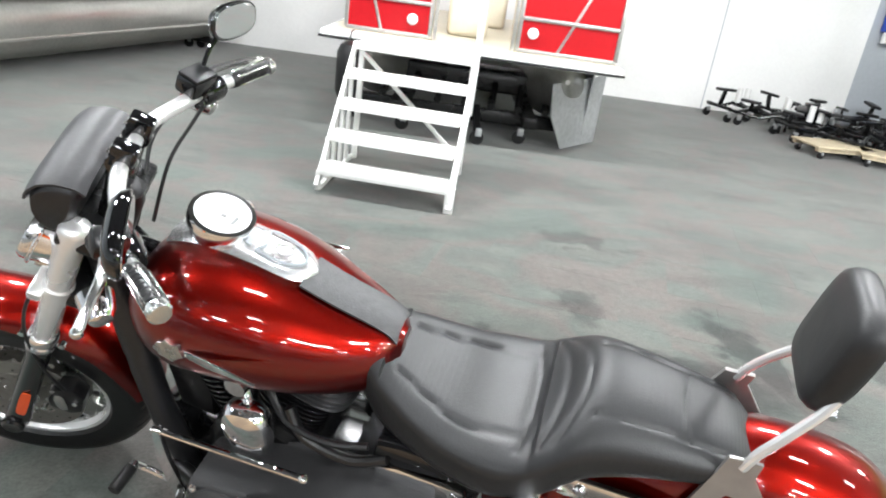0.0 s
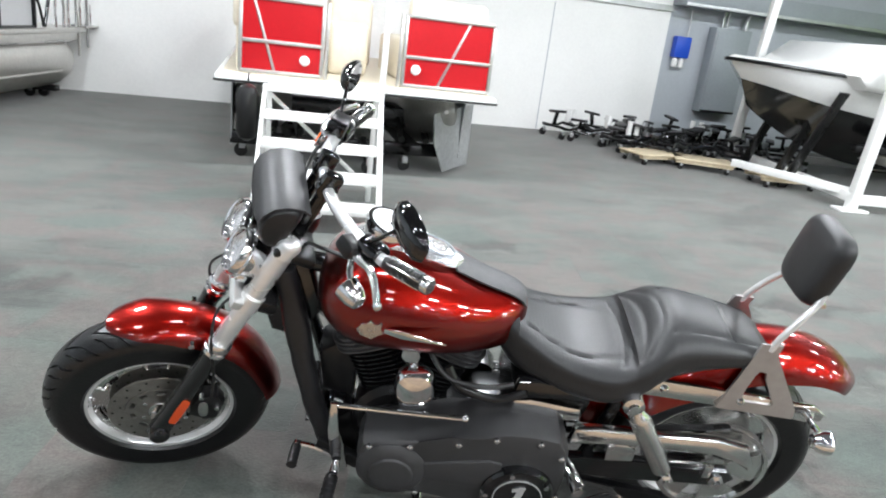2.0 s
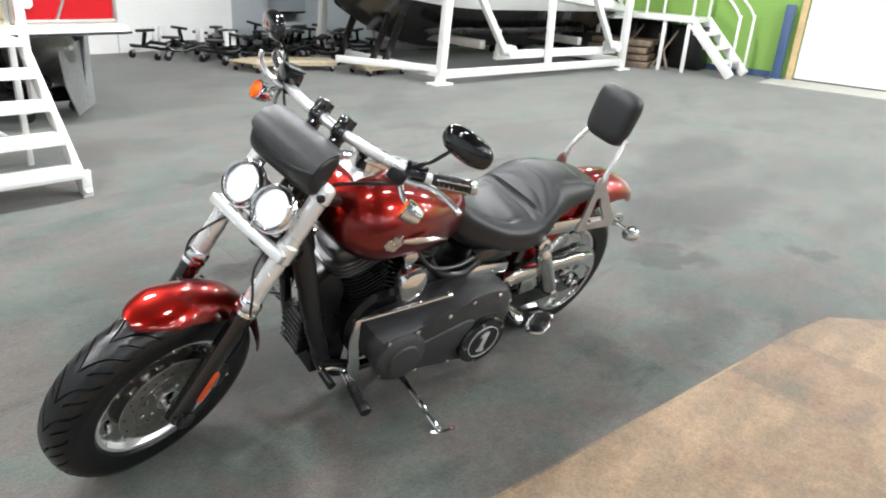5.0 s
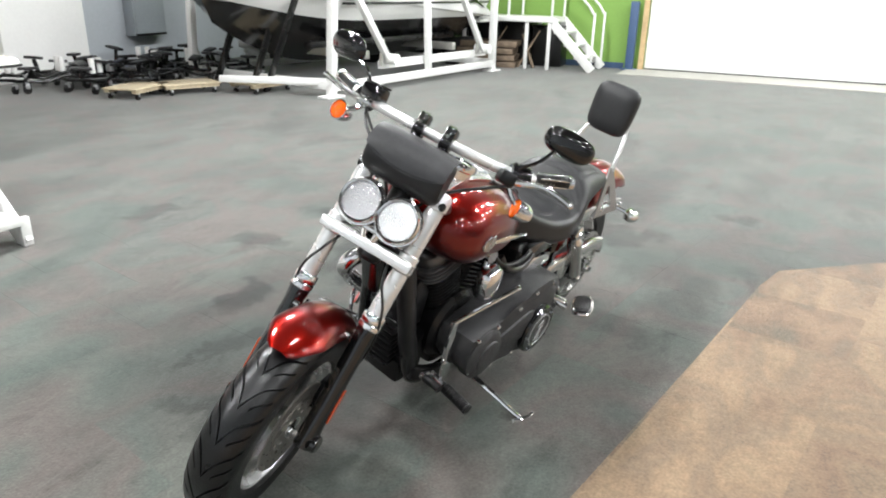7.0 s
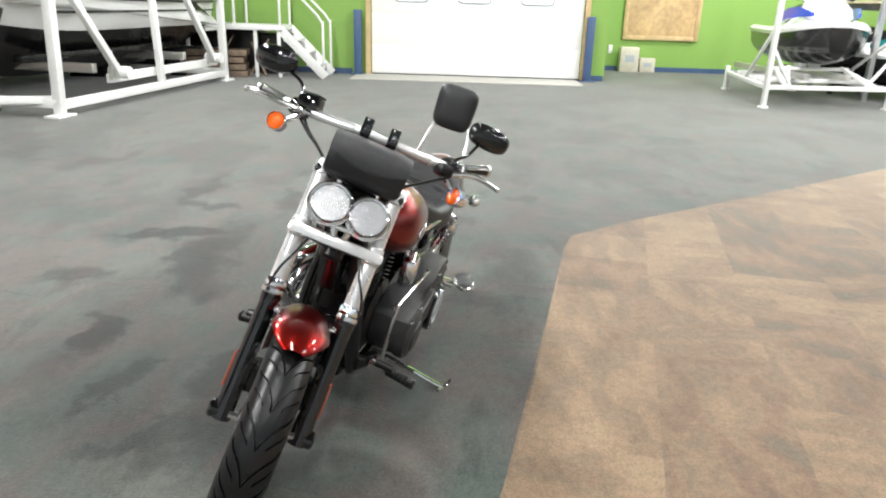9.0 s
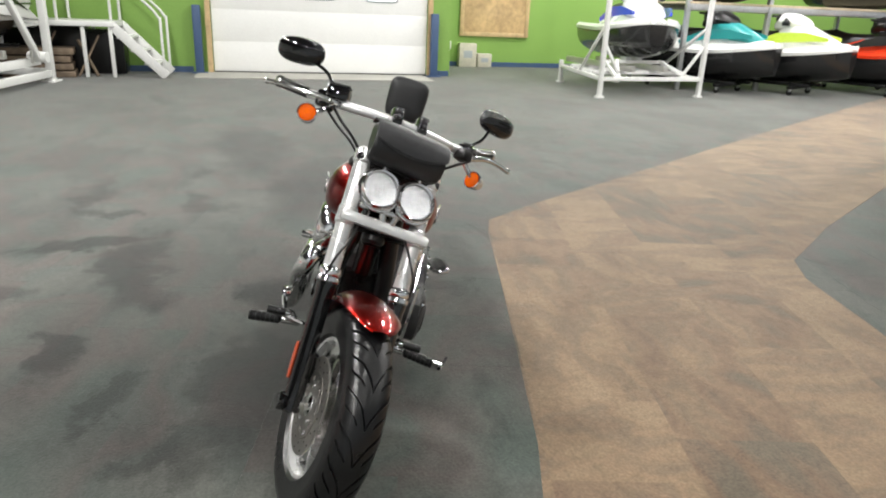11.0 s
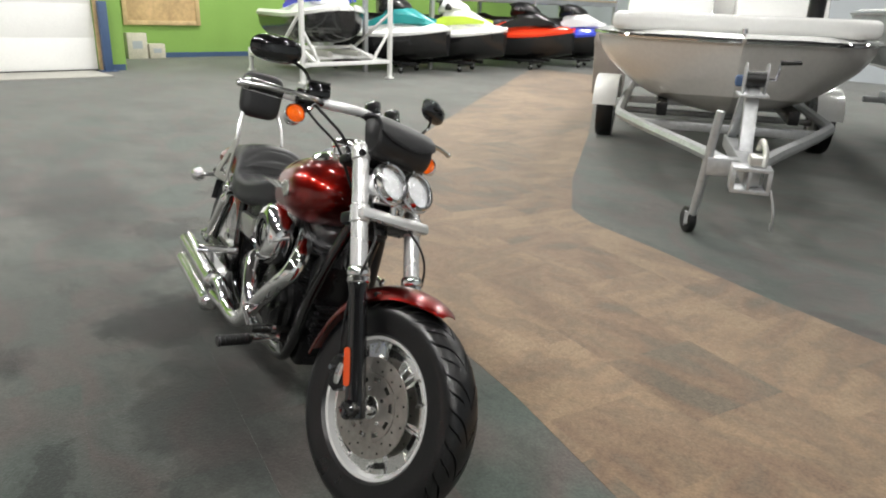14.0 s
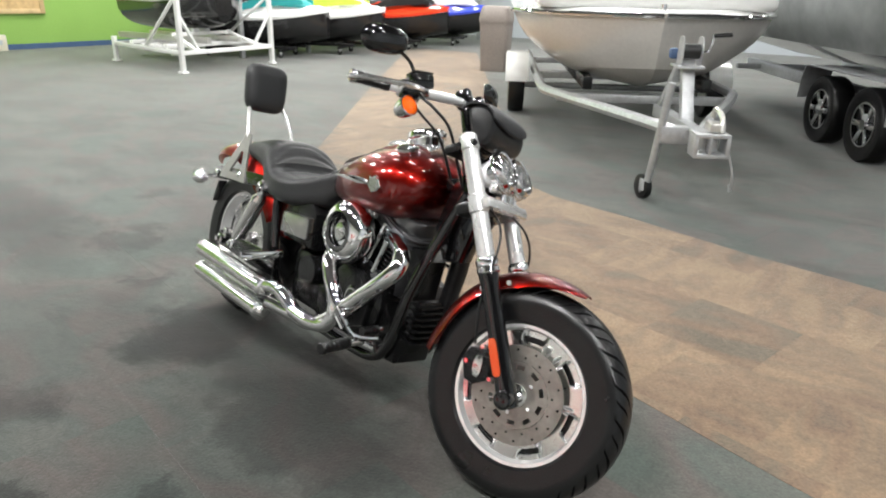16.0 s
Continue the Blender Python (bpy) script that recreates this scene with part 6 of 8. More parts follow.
def red_pontoon():
    t = thing("pontoon_boat", "pontoon boat with red fence panels and cream seats", "boat", pose(0.52, 5.82, 0, 0, 0, 0))
    L, W = 4.3, 2.52
    bm = box(B(), (W, L, 0.075), Matrix.Translation((0, L / 2, 0.825)), 0.03, 3)
    deck = part("deck", bm, GEL_WHITE, t, "white deck edge")
    part("deck_floor", box(B(), (W - 0.12, L - 0.12, 0.012), Matrix.Translation((0, L / 2, 0.868))), CREAM_VINYL, deck, "beige deck floor")
    part("rub_rail", box(B(), (W + 0.02, L + 0.01, 0.02), Matrix.Translation((0, L / 2, 0.805)), 0.008), PLASTIC, deck)
    z0, z1 = 0.895, 1.50
    def panel(a, b, k=None):
        fence_panel(t, a, b, z0, z1, ALU, RED_PANEL, k)
    panel((-1.06, 0.10), (-0.37, 0.10), (0.15, 0.42))
    panel((0.36, 0.10), (1.18, 0.10), (0.72, 0.40))
    for s in (-1, 1):
        for k in range(3):
            panel((0.06 + s * 1.12, 0.14 + 1.3 * k), (0.06 + s * 1.12, 1.40 + 1.3 * k))
    for x, z in ((-0.52, 1.02), (0.47, 1.04)):
        bm = lathe(B(), [(0.045, 0), (0.045, 0.02), (0.03, 0.03), (0, 0.032)], Matrix.Translation((x, 0.083, z)) @ pose(0, 0, 0, 90, 0, 0), 20)
        part("docking_light", bm, GEL_WHITE, t, "round white docking light")
    # gate posts and seats
    for x in (-0.33, 0.32):
        part("gate_post", beam(B(), (x, 0.10, 0.87), (x, 0.10, 1.52), 0.03, 0.03, 0.004), ALU, t)
    for x0, x1, y0, y1, h in ((-1.1, -0.40, 0.2, 1.9, 0.42), (0.42, 1.12, 0.2, 2.0, 0.42), (-0.25, 0.12, 0.75, 1.2, 0.5)):
        bm = box(B(), (x1 - x0, y1 - y0, h), Matrix.Translation(((x0 + x1) / 2, (y0 + y1) / 2, 0.875 + h / 2)), 0.05, 3)
        part("seat_base", bm, CREAM_VINYL, t, "cream vinyl bench")
    for x, y0, y1 in ((-1.05, 0.2, 1.9), (1.06, 0.2, 2.0)):
        bm = box(B(), (0.16, y1 - y0, 0.42), Matrix.Translation((x, (y0 + y1) / 2, 1.44)), 0.06, 3)
        part("seat_back", bm, CREAM_VINYL, t, "cream padded seat back")
    bm = box(B(), (0.7, 0.16, 0.4), Matrix.Translation((-0.72, 0.26, 1.46)), 0.06, 3)
    part("seat_back", bm, CREAM_VINYL, t, "cream padded seat back")
    bm = box(B(), (0.74, 0.16, 0.4), Matrix.Translation((0.77, 0.26, 1.46)), 0.06, 3)
    part("seat_back", bm, CREAM_VINYL, t, "cream padded seat back")
    bm = box(B(), (0.5, 0.5, 0.75), Matrix.Translation((0.1, 2.4, 1.25)), 0.06, 3)
    part("helm", bm, CREAM_VINYL, t, "cream helm console")
    # pontoons with nose cones
    for s in (-1, 1):
        prof = [(0.02, -0.0), (0.10, 0.1), (0.19, 0.28), (0.26, 0.5), (0.30, 0.75), (0.305, 0.9), (0.305, L - 0.1), (0.28, L - 0.02)]
        bm = lathe(B(), prof, Matrix.Translation((s * 0.86, 0.28, 0.50)) @ pose(0, 0, 0, -90, 0, 0), 36)
        for v in bm.verts:
            if v.co.y < 1.3:
                v.co.z += 0.16 * ((1.3 - v.co.y) / 1.0) ** 1.5
        part("pontoon", bm, ALU, t, "silver aluminium pontoon")
        part("pontoon_bracket", box(B(), (0.06, L - 0.9, 0.14), Matrix.Translation((s * 0.86, L / 2 + 0.3, 0.765))), ALU, t)
        bm = plate(B(), [(0.45, 0.08), (1.1, 0.05), (1.1, 0.72), (0.35, 0.72)], 0.01, Matrix.Translation((s * 1.14, 0.25, 0.05)) @ pose(0, 0, 0, 90, 0, 90))
        part("spray_plate", bm, GALVANISED, t, "grey metal side plate")
        if s > 0:
            bm = plate(B(), [(0.0, 0.64), (0.86, 0.70), (0.86, 0.06), (0.3, 0.04), (0.06, 0.35)], 0.012, Matrix.Translation((0.73, 0.23, 0)) @ pose(0, 0, 0, 0, 0, 48.7) @ pose(0, 0, 0, 90, 0, 0))
            part("nose_plate", bm, GALVANISED, t, "grey metal nose plate")
    # cart under the boat
    for y in (0.75, 3.4):
        part("cart_beam", box(B(), (2.3, 0.12, 0.12), Matrix.Translation((0, y, 0.2)), 0.01), SATIN_BLACK, t, "black cart beam")
    for x in (-0.6, 0.6):
        part("cart_rail", box(B(), (0.12, 3.4, 0.1), Matrix.Translation((x, 2.0, 0.26)), 0.01), SATIN_BLACK, t)
    for k in range(7):
        part("cart_tube", rod(B(), (-0.75 + 0.25 * k, 0.55, 0.32), (-0.7 + 0.25 * k, 1.2, 0.55), 0.035, 10), SATIN_BLACK, t)
    part("cart_cradle", box(B(), (1.7, 0.5, 0.2), Matrix.Translation((0, 1.2, 0.48)), 0.03), SATIN_BLACK, t, "dark cart cradle")
    castors(t, [(-0.55, 0.55, 0), (0.15, 0.35, 0), (0.55, 0.6, 0), (1.1, 0.85, 0), (-1.05, 0.8, 0), (-0.6, 3.4, 0), (0.6, 3.4, 0)], 0.065)
    part("cart_leg", beam(B(), (0.15, 0.35, 0.1), (0.12, 0.6, 0.3), 0.06, 0.06, 0.01), SATIN_BLACK, t)


red_pontoon()
fd = thing("boat_fender", "black rubber boat fender hanging from the deck edge", "fender", pose(-0.46, 5.66, 0))
part("body", lathe(B(), [(0.02, 0.33), (0.07, 0.36), (0.095, 0.42), (0.095, 0.72), (0.07, 0.78), (0.02, 0.81)], ID, 20), PLASTIC, fd)
part("rope", tube(B(), [(0, 0, 0.79), (0, 0.05, 0.87), (0, 0.2, 0.875)], 0.008, 6, 3), PLASTIC, fd)


def silver_pontoon():
    m = pose(-2.62, 10.05, 0, 0, 0, -12)
    t = thing("pontoon_boat", "silver pontoon boat with black fence rails beside the white wall", "boat", m)
    L, W = 6.6, 2.5
    for x in (-0.33, -W + 0.33):
        prof = [(0.03, 0.05), (0.16, 0.12), (0.28, 0.28), (0.33, 0.5), (0.335, 0.7), (0.335, L - 0.2), (0.28, L)]
        bm = lathe(B(), prof, Matrix.Translation((x, 0, 0.47)) @ pose(0, 0, 0, 90, 0, 0), 40)
        part("pontoon", bm, ALU, t, "brushed aluminium pontoon")
        part("pontoon_strake", box(B(), (0.02, L - 1.0, 0.03), Matrix.Translation((x + 0.325, -L / 2 - 0.2, 0.36)), 0.006), ALU, t)
    part("deck", box(B(), (W, L, 0.06), Matrix.Translation((-W / 2, -L / 2, 0.84)), 0.015), ALU, t, "aluminium deck edge")
    part("skirt", box(B(), (0.02, L - 0.25, 0.09), Matrix.Translation((-0.03, -L / 2 - 0.1, 0.765)), 0.004), ALU, t)
    part("hang_rail", box(B(), (0.05, L - 0.5, 0.035), Matrix.Translation((-0.06, -L / 2 - 0.1, 0.715)), 0.01), BRUSHED, t)
    zt = 1.65
    x = -0.08
    pale = mat("pale_fence_panel", (0.62, 0.63, 0.64), 0.4, 0.1, vary=0.04)
    part("fence_panel", box(B(), (0.006, L - 1.2, 0.75), Matrix.Translation((x - 0.02, -L / 2 - 0.45, 1.26))), pale, t, "pale grey fence panel")
    for k in range(8):
        y = -1.15 - 0.72 * k
        part("fence_post", beam(B(), (x, y, 0.87), (x, y + 0.02, zt), 0.04, 0.035, 0.004), SATIN_BLACK, t, "black fence post")
    for z in (0.885, 1.22, 1.63):
        part("fence_rail", beam(B(), (x, -1.15, z), (x, -L + 0.1, z), 0.03, 0.028, 0.004), SATIN_BLACK, t, "black fence rail")
    part("fence_bow", tube(B(), [(x, -0.72, 1.9), (x, -0.74, 1.5), (x, -0.8, 1.2), (x, -0.92, 0.88)], 0.02, 8, 4), SATIN_BLACK, t, "curved black fence end")
    part("fence_bow", tube(B(), [(x, -1.15, 1.22), (x, -1.05, 1.17), (x, -0.98, 1.02), (x, -0.94, 0.88)], 0.016, 8, 4), SATIN_BLACK, t)
    for y in (0.5, 0.2, -0.12, -0.45):
        part("ladder_rail", tube(B(), [(x, y, 0.6 if y > 0 else 0.87), (x, y, 1.2), (x, y - 0.18, 1.24), (x, y - 0.2, 0.87)], 0.016, 8, 3), BRUSHED, t)
    part("ladder_tread", beam(B(), (x, -0.05, 0.88), (x, 0.55, 0.88), 0.2, 0.03, 0.004), BRUSHED, t)
    part("ladder", beam(B(), (x, -0.06, 0.5), (x, -0.06, 1.05), 0.03, 0.03, 0.004), ALU, t)
    castors(t, [(-0.3, -0.6, 0), (-0.42, -0.7, 0), (-2.1, -0.6, 0), (-0.3, -5.8, 0), (-2.1, -5.8, 0)], 0.06)
    for y in (-0.65, -5.8):
        part("cart_beam", box(B(), (2.3, 0.12, 0.07), Matrix.Translation((-W / 2, y, 0.125)), 0.008), SATIN_BLACK, t)


silver_pontoon()

# electrical gear on the grey wall
cab2 = thing("electrical_cabinet", "tall grey steel electrical cabinet on the grey wall", "cabinet", pose(7.2, Y1 - 0.12, 0))
part("body", box(B(), (0.68, 0.22, 1.38), Matrix.Translation((0, 0, 1.25)), 0.008), ELEC_GREY, cab2)
cd = part("door", box(B(), (0.62, 0.016, 1.30), Matrix.Translation((0, -0.118, 1.25)), 0.005), ELEC_GREY, cab2)
part("latch", box(B(), (0.03, 0.02, 0.12), Matrix.Translation((0.26, -0.134, 1.25)), 0.004), PLASTIC, cd)
part("sill", box(B(), (0.66, 0.05, 0.035), Matrix.Translation((0, -0.1, 0.58)), 0.004), PLASTIC, cab2)
con2 = thing("conduit", "grey electrical conduit running up the wall", "conduit", pose(7.2, Y1 - 0.1, 0))
for x in (-0.16, -0.08):
    part("pipe", tube(B(), [(x, 0, 1.9), (x, 0, 2.35)], 0.022, 10), GALVANISED, con2)
part("bend", tube(B(), [(0.28, 0, 1.94), (0.29, 0, 2.12), (0.36, 0, 2.25), (0.5, 0, 2.29), (0.9, 0, 2.29)], 0.04, 12, 5), GALVANISED, con2)
duct = thing("cable_trunking", "grey steel trunking along the top of the wall", "trunking", pose(6.1, Y1 - 0.2, 2.33))
part("body", box(B(), (6.2, 0.38, 0.3), Matrix.Translation((3.1, 0, 0.02)), 0.01), ELEC_GREY, duct)
part("lip", box(B(), (6.2, 0.02, 0.05), Matrix.Translation((3.1, -0.2, -0.11)), 0.004), GALVANISED, duct)
bb = thing("wall_box", "bright blue box with white bottles on the wall", "dispenser", pose(6.36, Y1 - 0.08, 1.56))
part("body", box(B(), (0.28, 0.14, 0.34), ID, 0.02), BLUE_BOX, bb)
part("pipe", tube(B(), [(0.08, 0, 0.17), (0.08, 0, 0.6)], 0.012, 8), GALVANISED, bb)
for x in (-0.07, 0.05):
    part("bottle", lathe(B(), [(0.0, -0.32), (0.045, -0.32), (0.048, -0.2), (0.03, -0.17), (0.0, -0.165)], Matrix.Translation((x, 0, 0)), 16), WHITE_METAL, bb, "white bottle")


def hauling_cart(x, y, turn, s, n):
    """A low black tubular cart with castors and upright pads."""
    rnd = random.Random(n)
    t = thing("hauling_cart", "black steel tube cart on castors by the wall", "cart", pose(x, y, 0, 0, 0, turn), group="carts by the wall")
    L = 0.95 * s
    for yy in (-0.22, 0.22):
        part("rail", tube(B(), [(-L / 2, yy, 0.17), (-L / 4, yy, 0.15), (0, yy * 0.8, 0.22), (L / 4, yy, 0.15), (L / 2, yy, 0.17)], 0.022, 8, 3), SATIN_BLACK, t)
    for xx in (-L / 2, 0, L / 2):
        part("cross_bar", beam(B(), (xx, -0.24, 0.18), (xx, 0.24, 0.18), 0.04, 0.04, 0.004), SATIN_BLACK, t)
    for xx in (-L / 2 + 0.05, L / 2 - 0.1):
        h = 0.27 + 0.13 * rnd.random()
        po = part("post", beam(B(), (xx, rnd.uniform(-0.1, 0.1), 0.18), (xx + rnd.uniform(-0.05, 0.05), 0, h), 0.045, 0.045, 0.004), SATIN_BLACK, t)
        part("pad", box(B(), (0.25, 0.13, 0.04), Matrix.Translation((xx, 0, h + 0.02)) @ pose(0, 0, 0, rnd.uniform(-8, 8), rnd.uniform(-10, 10), rnd.uniform(-40, 40)), 0.012), PLASTIC, po, "flat black pad")
    if n % 2:
        part("bracket", box(B(), (0.08, 0.08, 0.09), Matrix.Translation((L * 0.3, 0.1, 0.26)), 0.008), GALVANISED, t, "bare metal bracket")
    castors(t, [(-L / 2, -0.22, 0), (-L / 2, 0.22, 0), (L / 2, -0.22, 0), (L / 2, 0.22, 0)], 0.055, GALVANISED)
    if n % 3 == 0:
        for xx in (-0.06, 0.08):
            part("white_sleeve", rod(B(), (xx, 0.12, 0.22), (xx, 0.12, 0.42), 0.04, 14), WHITE_METAL, t, "white plastic sleeve")


for n, (x, y, a) in enumerate(((4.45, 9.75, 20), (4.75, 9.2, -35), (5.3, 9.6, 60), (5.05, 8.85, 10), (5.75, 9.0, -20), (5.9, 9.7, 80), (6.4, 9.1, 35), (6.15, 8.45, -60), (6.9, 9.5, 5), (6.75, 8.6, 25), (7.4, 9.2, -30), (7.2, 8.4, 70), (5.0, 9.45, 75), (5.5, 9.25, -10), (6.15, 9.35, 15), (6.6, 9.75, -45), (5.35, 8.55, 40), (6.45, 8.75, -25), (7.0, 9.0, 50))):
    hauling_cart(x, y, a, 0.95 + 0.1 * (n % 3), n)


def wood_dolly(x, y, turn):
    t = thing("wood_dolly", "low raw plywood dolly on castors", "dolly", pose(x, y, 0, 0, 0, turn), group="plywood dollies")
    part("board", box(B(), (0.78, 0.5, 0.022), Matrix.Translation((0, 0, 0.135)), 0.004), PLYWOOD, t)
    for yy in (-0.2, 0.2):
        part("runner", box(B(), (0.74, 0.07, 0.04), Matrix.Translation((0, yy, 0.104)), 0.004), PLYWOOD, t)
    castors(t, [(-0.3, -0.2, 0), (0.3, -0.2, 0), (-0.3, 0.2, 0), (0.3, 0.2, 0)], 0.034)


wood_dolly(4.85, 8.0, 12)
wood_dolly(5.45, 7.72, -25)
wood_dolly(6.1, 6.95, -8)


# ---- boats: hull sections ----
def hull(t, L, half, z_keel, z_chine, z_top, mats, m=ID, blunt=0.5, flare=1.0, rake=0.5, deck_inset=0.12, sheer=0.0, chine_w=0.86, rise=0.8, stem=0.42, lift_chine=0.62):
    """A hull along local x: stern at 0, bow at L. mats: bottom, side, rail, deck."""
    n = 28
    rows = []
    for i in range(n + 1):
        s = i / n
        b = half * (1.0 if s < 1 - blunt else math.sqrt(max(0.0, 1 - ((s - 1 + blunt) / blunt) ** 2.3))) + 0.012 * (1 - s ** 8)
        bow = max(0.0, (s - (1 - rake)) / rake)
        zk = z_keel + (z_top - z_keel) * rise * bow ** 2.2
        zc = z_chine + (z_top - z_chine) * rise * lift_chine * bow ** 2.2
        zt = z_top + sheer * s ** 2
        back = -stem * bow  # the stem rakes: lower points lie further aft
        rows.append((L * s, b, zk, zc, zt, back * 0.9))
    def strip(a, c, nv):
        """Rows of points between two functions of the section, over both sides."""
        bm = B()
        for side in (-1, 1):
            grid = []
            for r in rows:
                p, q = a(r), c(r)
                line = []
                for k in range(nv + 1):
                    u = k / nv
                    bul = 0.05 * math.sin(math.pi * u) * flare
                    line.append(m @ Vector((p[0] + (q[0] - p[0]) * u, side * (p[1] + (q[1] - p[1]) * u + bul * min(1, r[1] / half)), p[2] + (q[2] - p[2]) * u)))
                grid.append(line)
            vs = [[bm.verts.new(v) for v in line] for line in grid]
            for i in range(len(vs) - 1):
                for k in range(nv):
                    bm.faces.new((vs[i][k], vs[i + 1][k], vs[i + 1][k + 1], vs[i][k + 1]))
            bm.faces.new([vs[0][0], vs[0][nv], bm.verts.new(m @ Vector((0, 0, c(rows[0])[2]))), bm.verts.new(m @ Vector((0, 0, a(rows[0])[2])))])
        return bm
    keel = lambda r: (r[0] + r[5], 0.0, r[2])
    chine = lambda r: (r[0] + r[5] * 0.6, r[1] * (chine_w if r[1] > 0.05 else 0.5), r[3])
    top = lambda r: (r[0], r[1], r[4])
    out = [part("hull_bottom", strip(keel, chine, 5), mats[0], t), part("hull_side", strip(chine, top, 6), mats[1], t)]
    for side in (-1, 1):
        out.append(part("rub_rail", tube(B(), [m @ Vector((r[0] + 0.01, side * (r[1] + 0.012), r[4] - 0.02)) for r in rows], 0.022, 8), mats[2], t, "rub rail along the gunwale"))
    bm = B()
    for side in (-1, 1):
        a = [bm.verts.new(m @ Vector((r[0], side * r[1], r[4]))) for r in rows]
        b = [bm.verts.new(m @ Vector((r[0] - 0.06, side * max(0.01, r[1] - deck_inset), r[4] + 0.035))) for r in rows]
        c = [bm.verts.new(m @ Vector((r[0] - 0.06, side * 0.004, r[4] + 0.035))) for r in rows]
        for i in range(n):
            bm.faces.new((a[i], a[i + 1], b[i + 1], b[i]))
            bm.faces.new((b[i], b[i + 1], c[i + 1], c[i]))
    out.append(part("deck", bm, mats[3], t))
    return out


# white and black boat on a lift
lift_turn = -9.0
LM = pose(6.1, 5.78, 0, 0, 0, lift_turn)
lift = thing("boat_lift", "white steel boat lift frame with swing arms", "boat lift", LM)
LL, LW = 4.35, 2.9
for y in (0.0, LW):
    for x, h in ((0.0, 2.6), (LL, 2.6)):
        part("corner_post", beam(B(), (x, y, 0.0), (x + (0.16 if x == 0 else 0), y, h), 0.11, 0.11, 0.008), WHITE_METAL, lift)
        part("foot_plate", box(B(), (0.34, 0.2, 0.03), Matrix.Translation((x, y, 0.016)), 0.004), WHITE_METAL, lift)
    part("base_beam", beam(B(), (0, y, 0.14), (LL, y, 0.14), 0.09, 0.11, 0.006), WHITE_METAL, lift)
    part("upper_beam", beam(B(), (1.2, y + 0.12, 0.34), (LL - 0.1, y + 0.12, 0.34), 0.08, 0.12, 0.006), WHITE_METAL, lift)
    part("middle_post", beam(B(), (2.3, y, 0.14), (2.24, y, 1.42), 0.09, 0.09, 0.006), WHITE_METAL, lift)
    part("top_rail", beam(B(), (0.1, y, 1.42), (LL, y, 1.42), 0.06, 0.06, 0.006), WHITE_METAL, lift)
    for x in (1.25, 3.95):
        a = part("swing_arm", beam(B(), (x, y - 0.02, 0.40), (x - 0.95, y - 0.02, 1.62), 0.08, 0.09, 0.006), WHITE_METAL, lift)
        part("pivot", rod(B(), (x + 0.05, y - 0.14, 0.42), (x + 0.05, y + 0.14, 0.42), 0.085, 20), WHITE_METAL, a, "round white pivot")
        part("cable_guide", beam(B(), (x - 0.18, y, 0.34), (x - 0.12, y, 0.72), 0.03, 0.05, 0.004), ALU, lift)
for x in (0.0, LL):
    part("end_beam", beam(B(), (x, 0, 0.16), (x, LW, 0.16), 0.09, 0.11, 0.006), WHITE_METAL, lift)
for y in (0.8, 2.1):
    part("bunk", beam(B(), (0.4, y, 0.62), (LL - 0.2, y, 0.62), 0.14, 0.09, 0.01), SATIN_BLACK, lift, "dark carpeted bunk")
for x in (0.9, 3.2):
    part("cradle_beam", beam(B(), (x, 0.1, 0.5), (x, LW - 0.1, 0.5), 0.1, 0.12, 0.008), ALU, lift)
for x, y in ((-0.25, 0.5), (-0.15, 0.9), (-0.3, 1.5)):
    part("leaning_board", beam(B(), (x, y + 0.5, 0.02), (x + 0.15, y, 1.25), 0.14, 0.035, 0.004), SATIN_BLACK, lift, "board leaning on the frame")
part("side_rail", beam(B(), (0.05, 0.1, 0.2), (-0.8, 1.3, 0.22), 0.06, 0.09, 0.004), WHITE_METAL, lift)
lb = thing("speed_boat", "white speed boat with black bottom held in the lift", "boat", LM @ pose(LL + 0.25, LW / 2, 0, 0, 0, 180))
hull(lb, 5.7, 1.18, 0.30, 0.95, 1.36, (GEL_BLACK, GEL_WHITE, PLASTIC, GEL_WHITE), blunt=0.55, rake=0.45, sheer=0.14, rise=0.6, lift_chine=1.25)
part("hull_stripe", box(B(), (3.9, 2.40, 0.035), Matrix.Translation((1.95, 0, 1.2)), 0.01), GEL_BLACK, lb, "thin black hull stripe")
part("swim_platform", box(B(), (0.5, 2.1, 0.06), Matrix.Translation((-0.2, 0, 0.86)), 0.025), GEL_WHITE, lb, "white swim platform")
for s in (-1, 1):
    bm = plate(B(), [(0.15, 1.10), (0.75, 1.38), (1.25, 1.5), (3.9, 1.58), (3.9, 1.52), (1.2, 1.42), (0.8, 1.28)], 0.02, Matrix.Translation((0, s * 1.19, 0)) @ pose(0, 0, 0, 90, 0, 0))
    part("side_stripe", bm, GEL_BLACK, lb, "black tapering side stripe")
bm = plate(B(), [(-0.35, 0.93), (-0.1, 1.02), (0.7, 1.42), (1.5, 1.74), (4.3, 1.82), (4.75, 1.45), (4.6, 1.3), (0.0, 0.97)], 2.36, pose(0, 0, 0, 90, 0, 0), 0.06)
part("engine_cover", bm, GEL_WHITE, lb, "sloping white sun deck")
bm = plate(B(), [(2.7, 1.40), (3.4, 1.44), (3.0, 1.9), (2.7, 1.9)], 1.7, pose(0, 0, 0, 90, 0, 0), 0.03)
part("windscreen", bm, GEL_BLACK, lb, "dark windscreen")

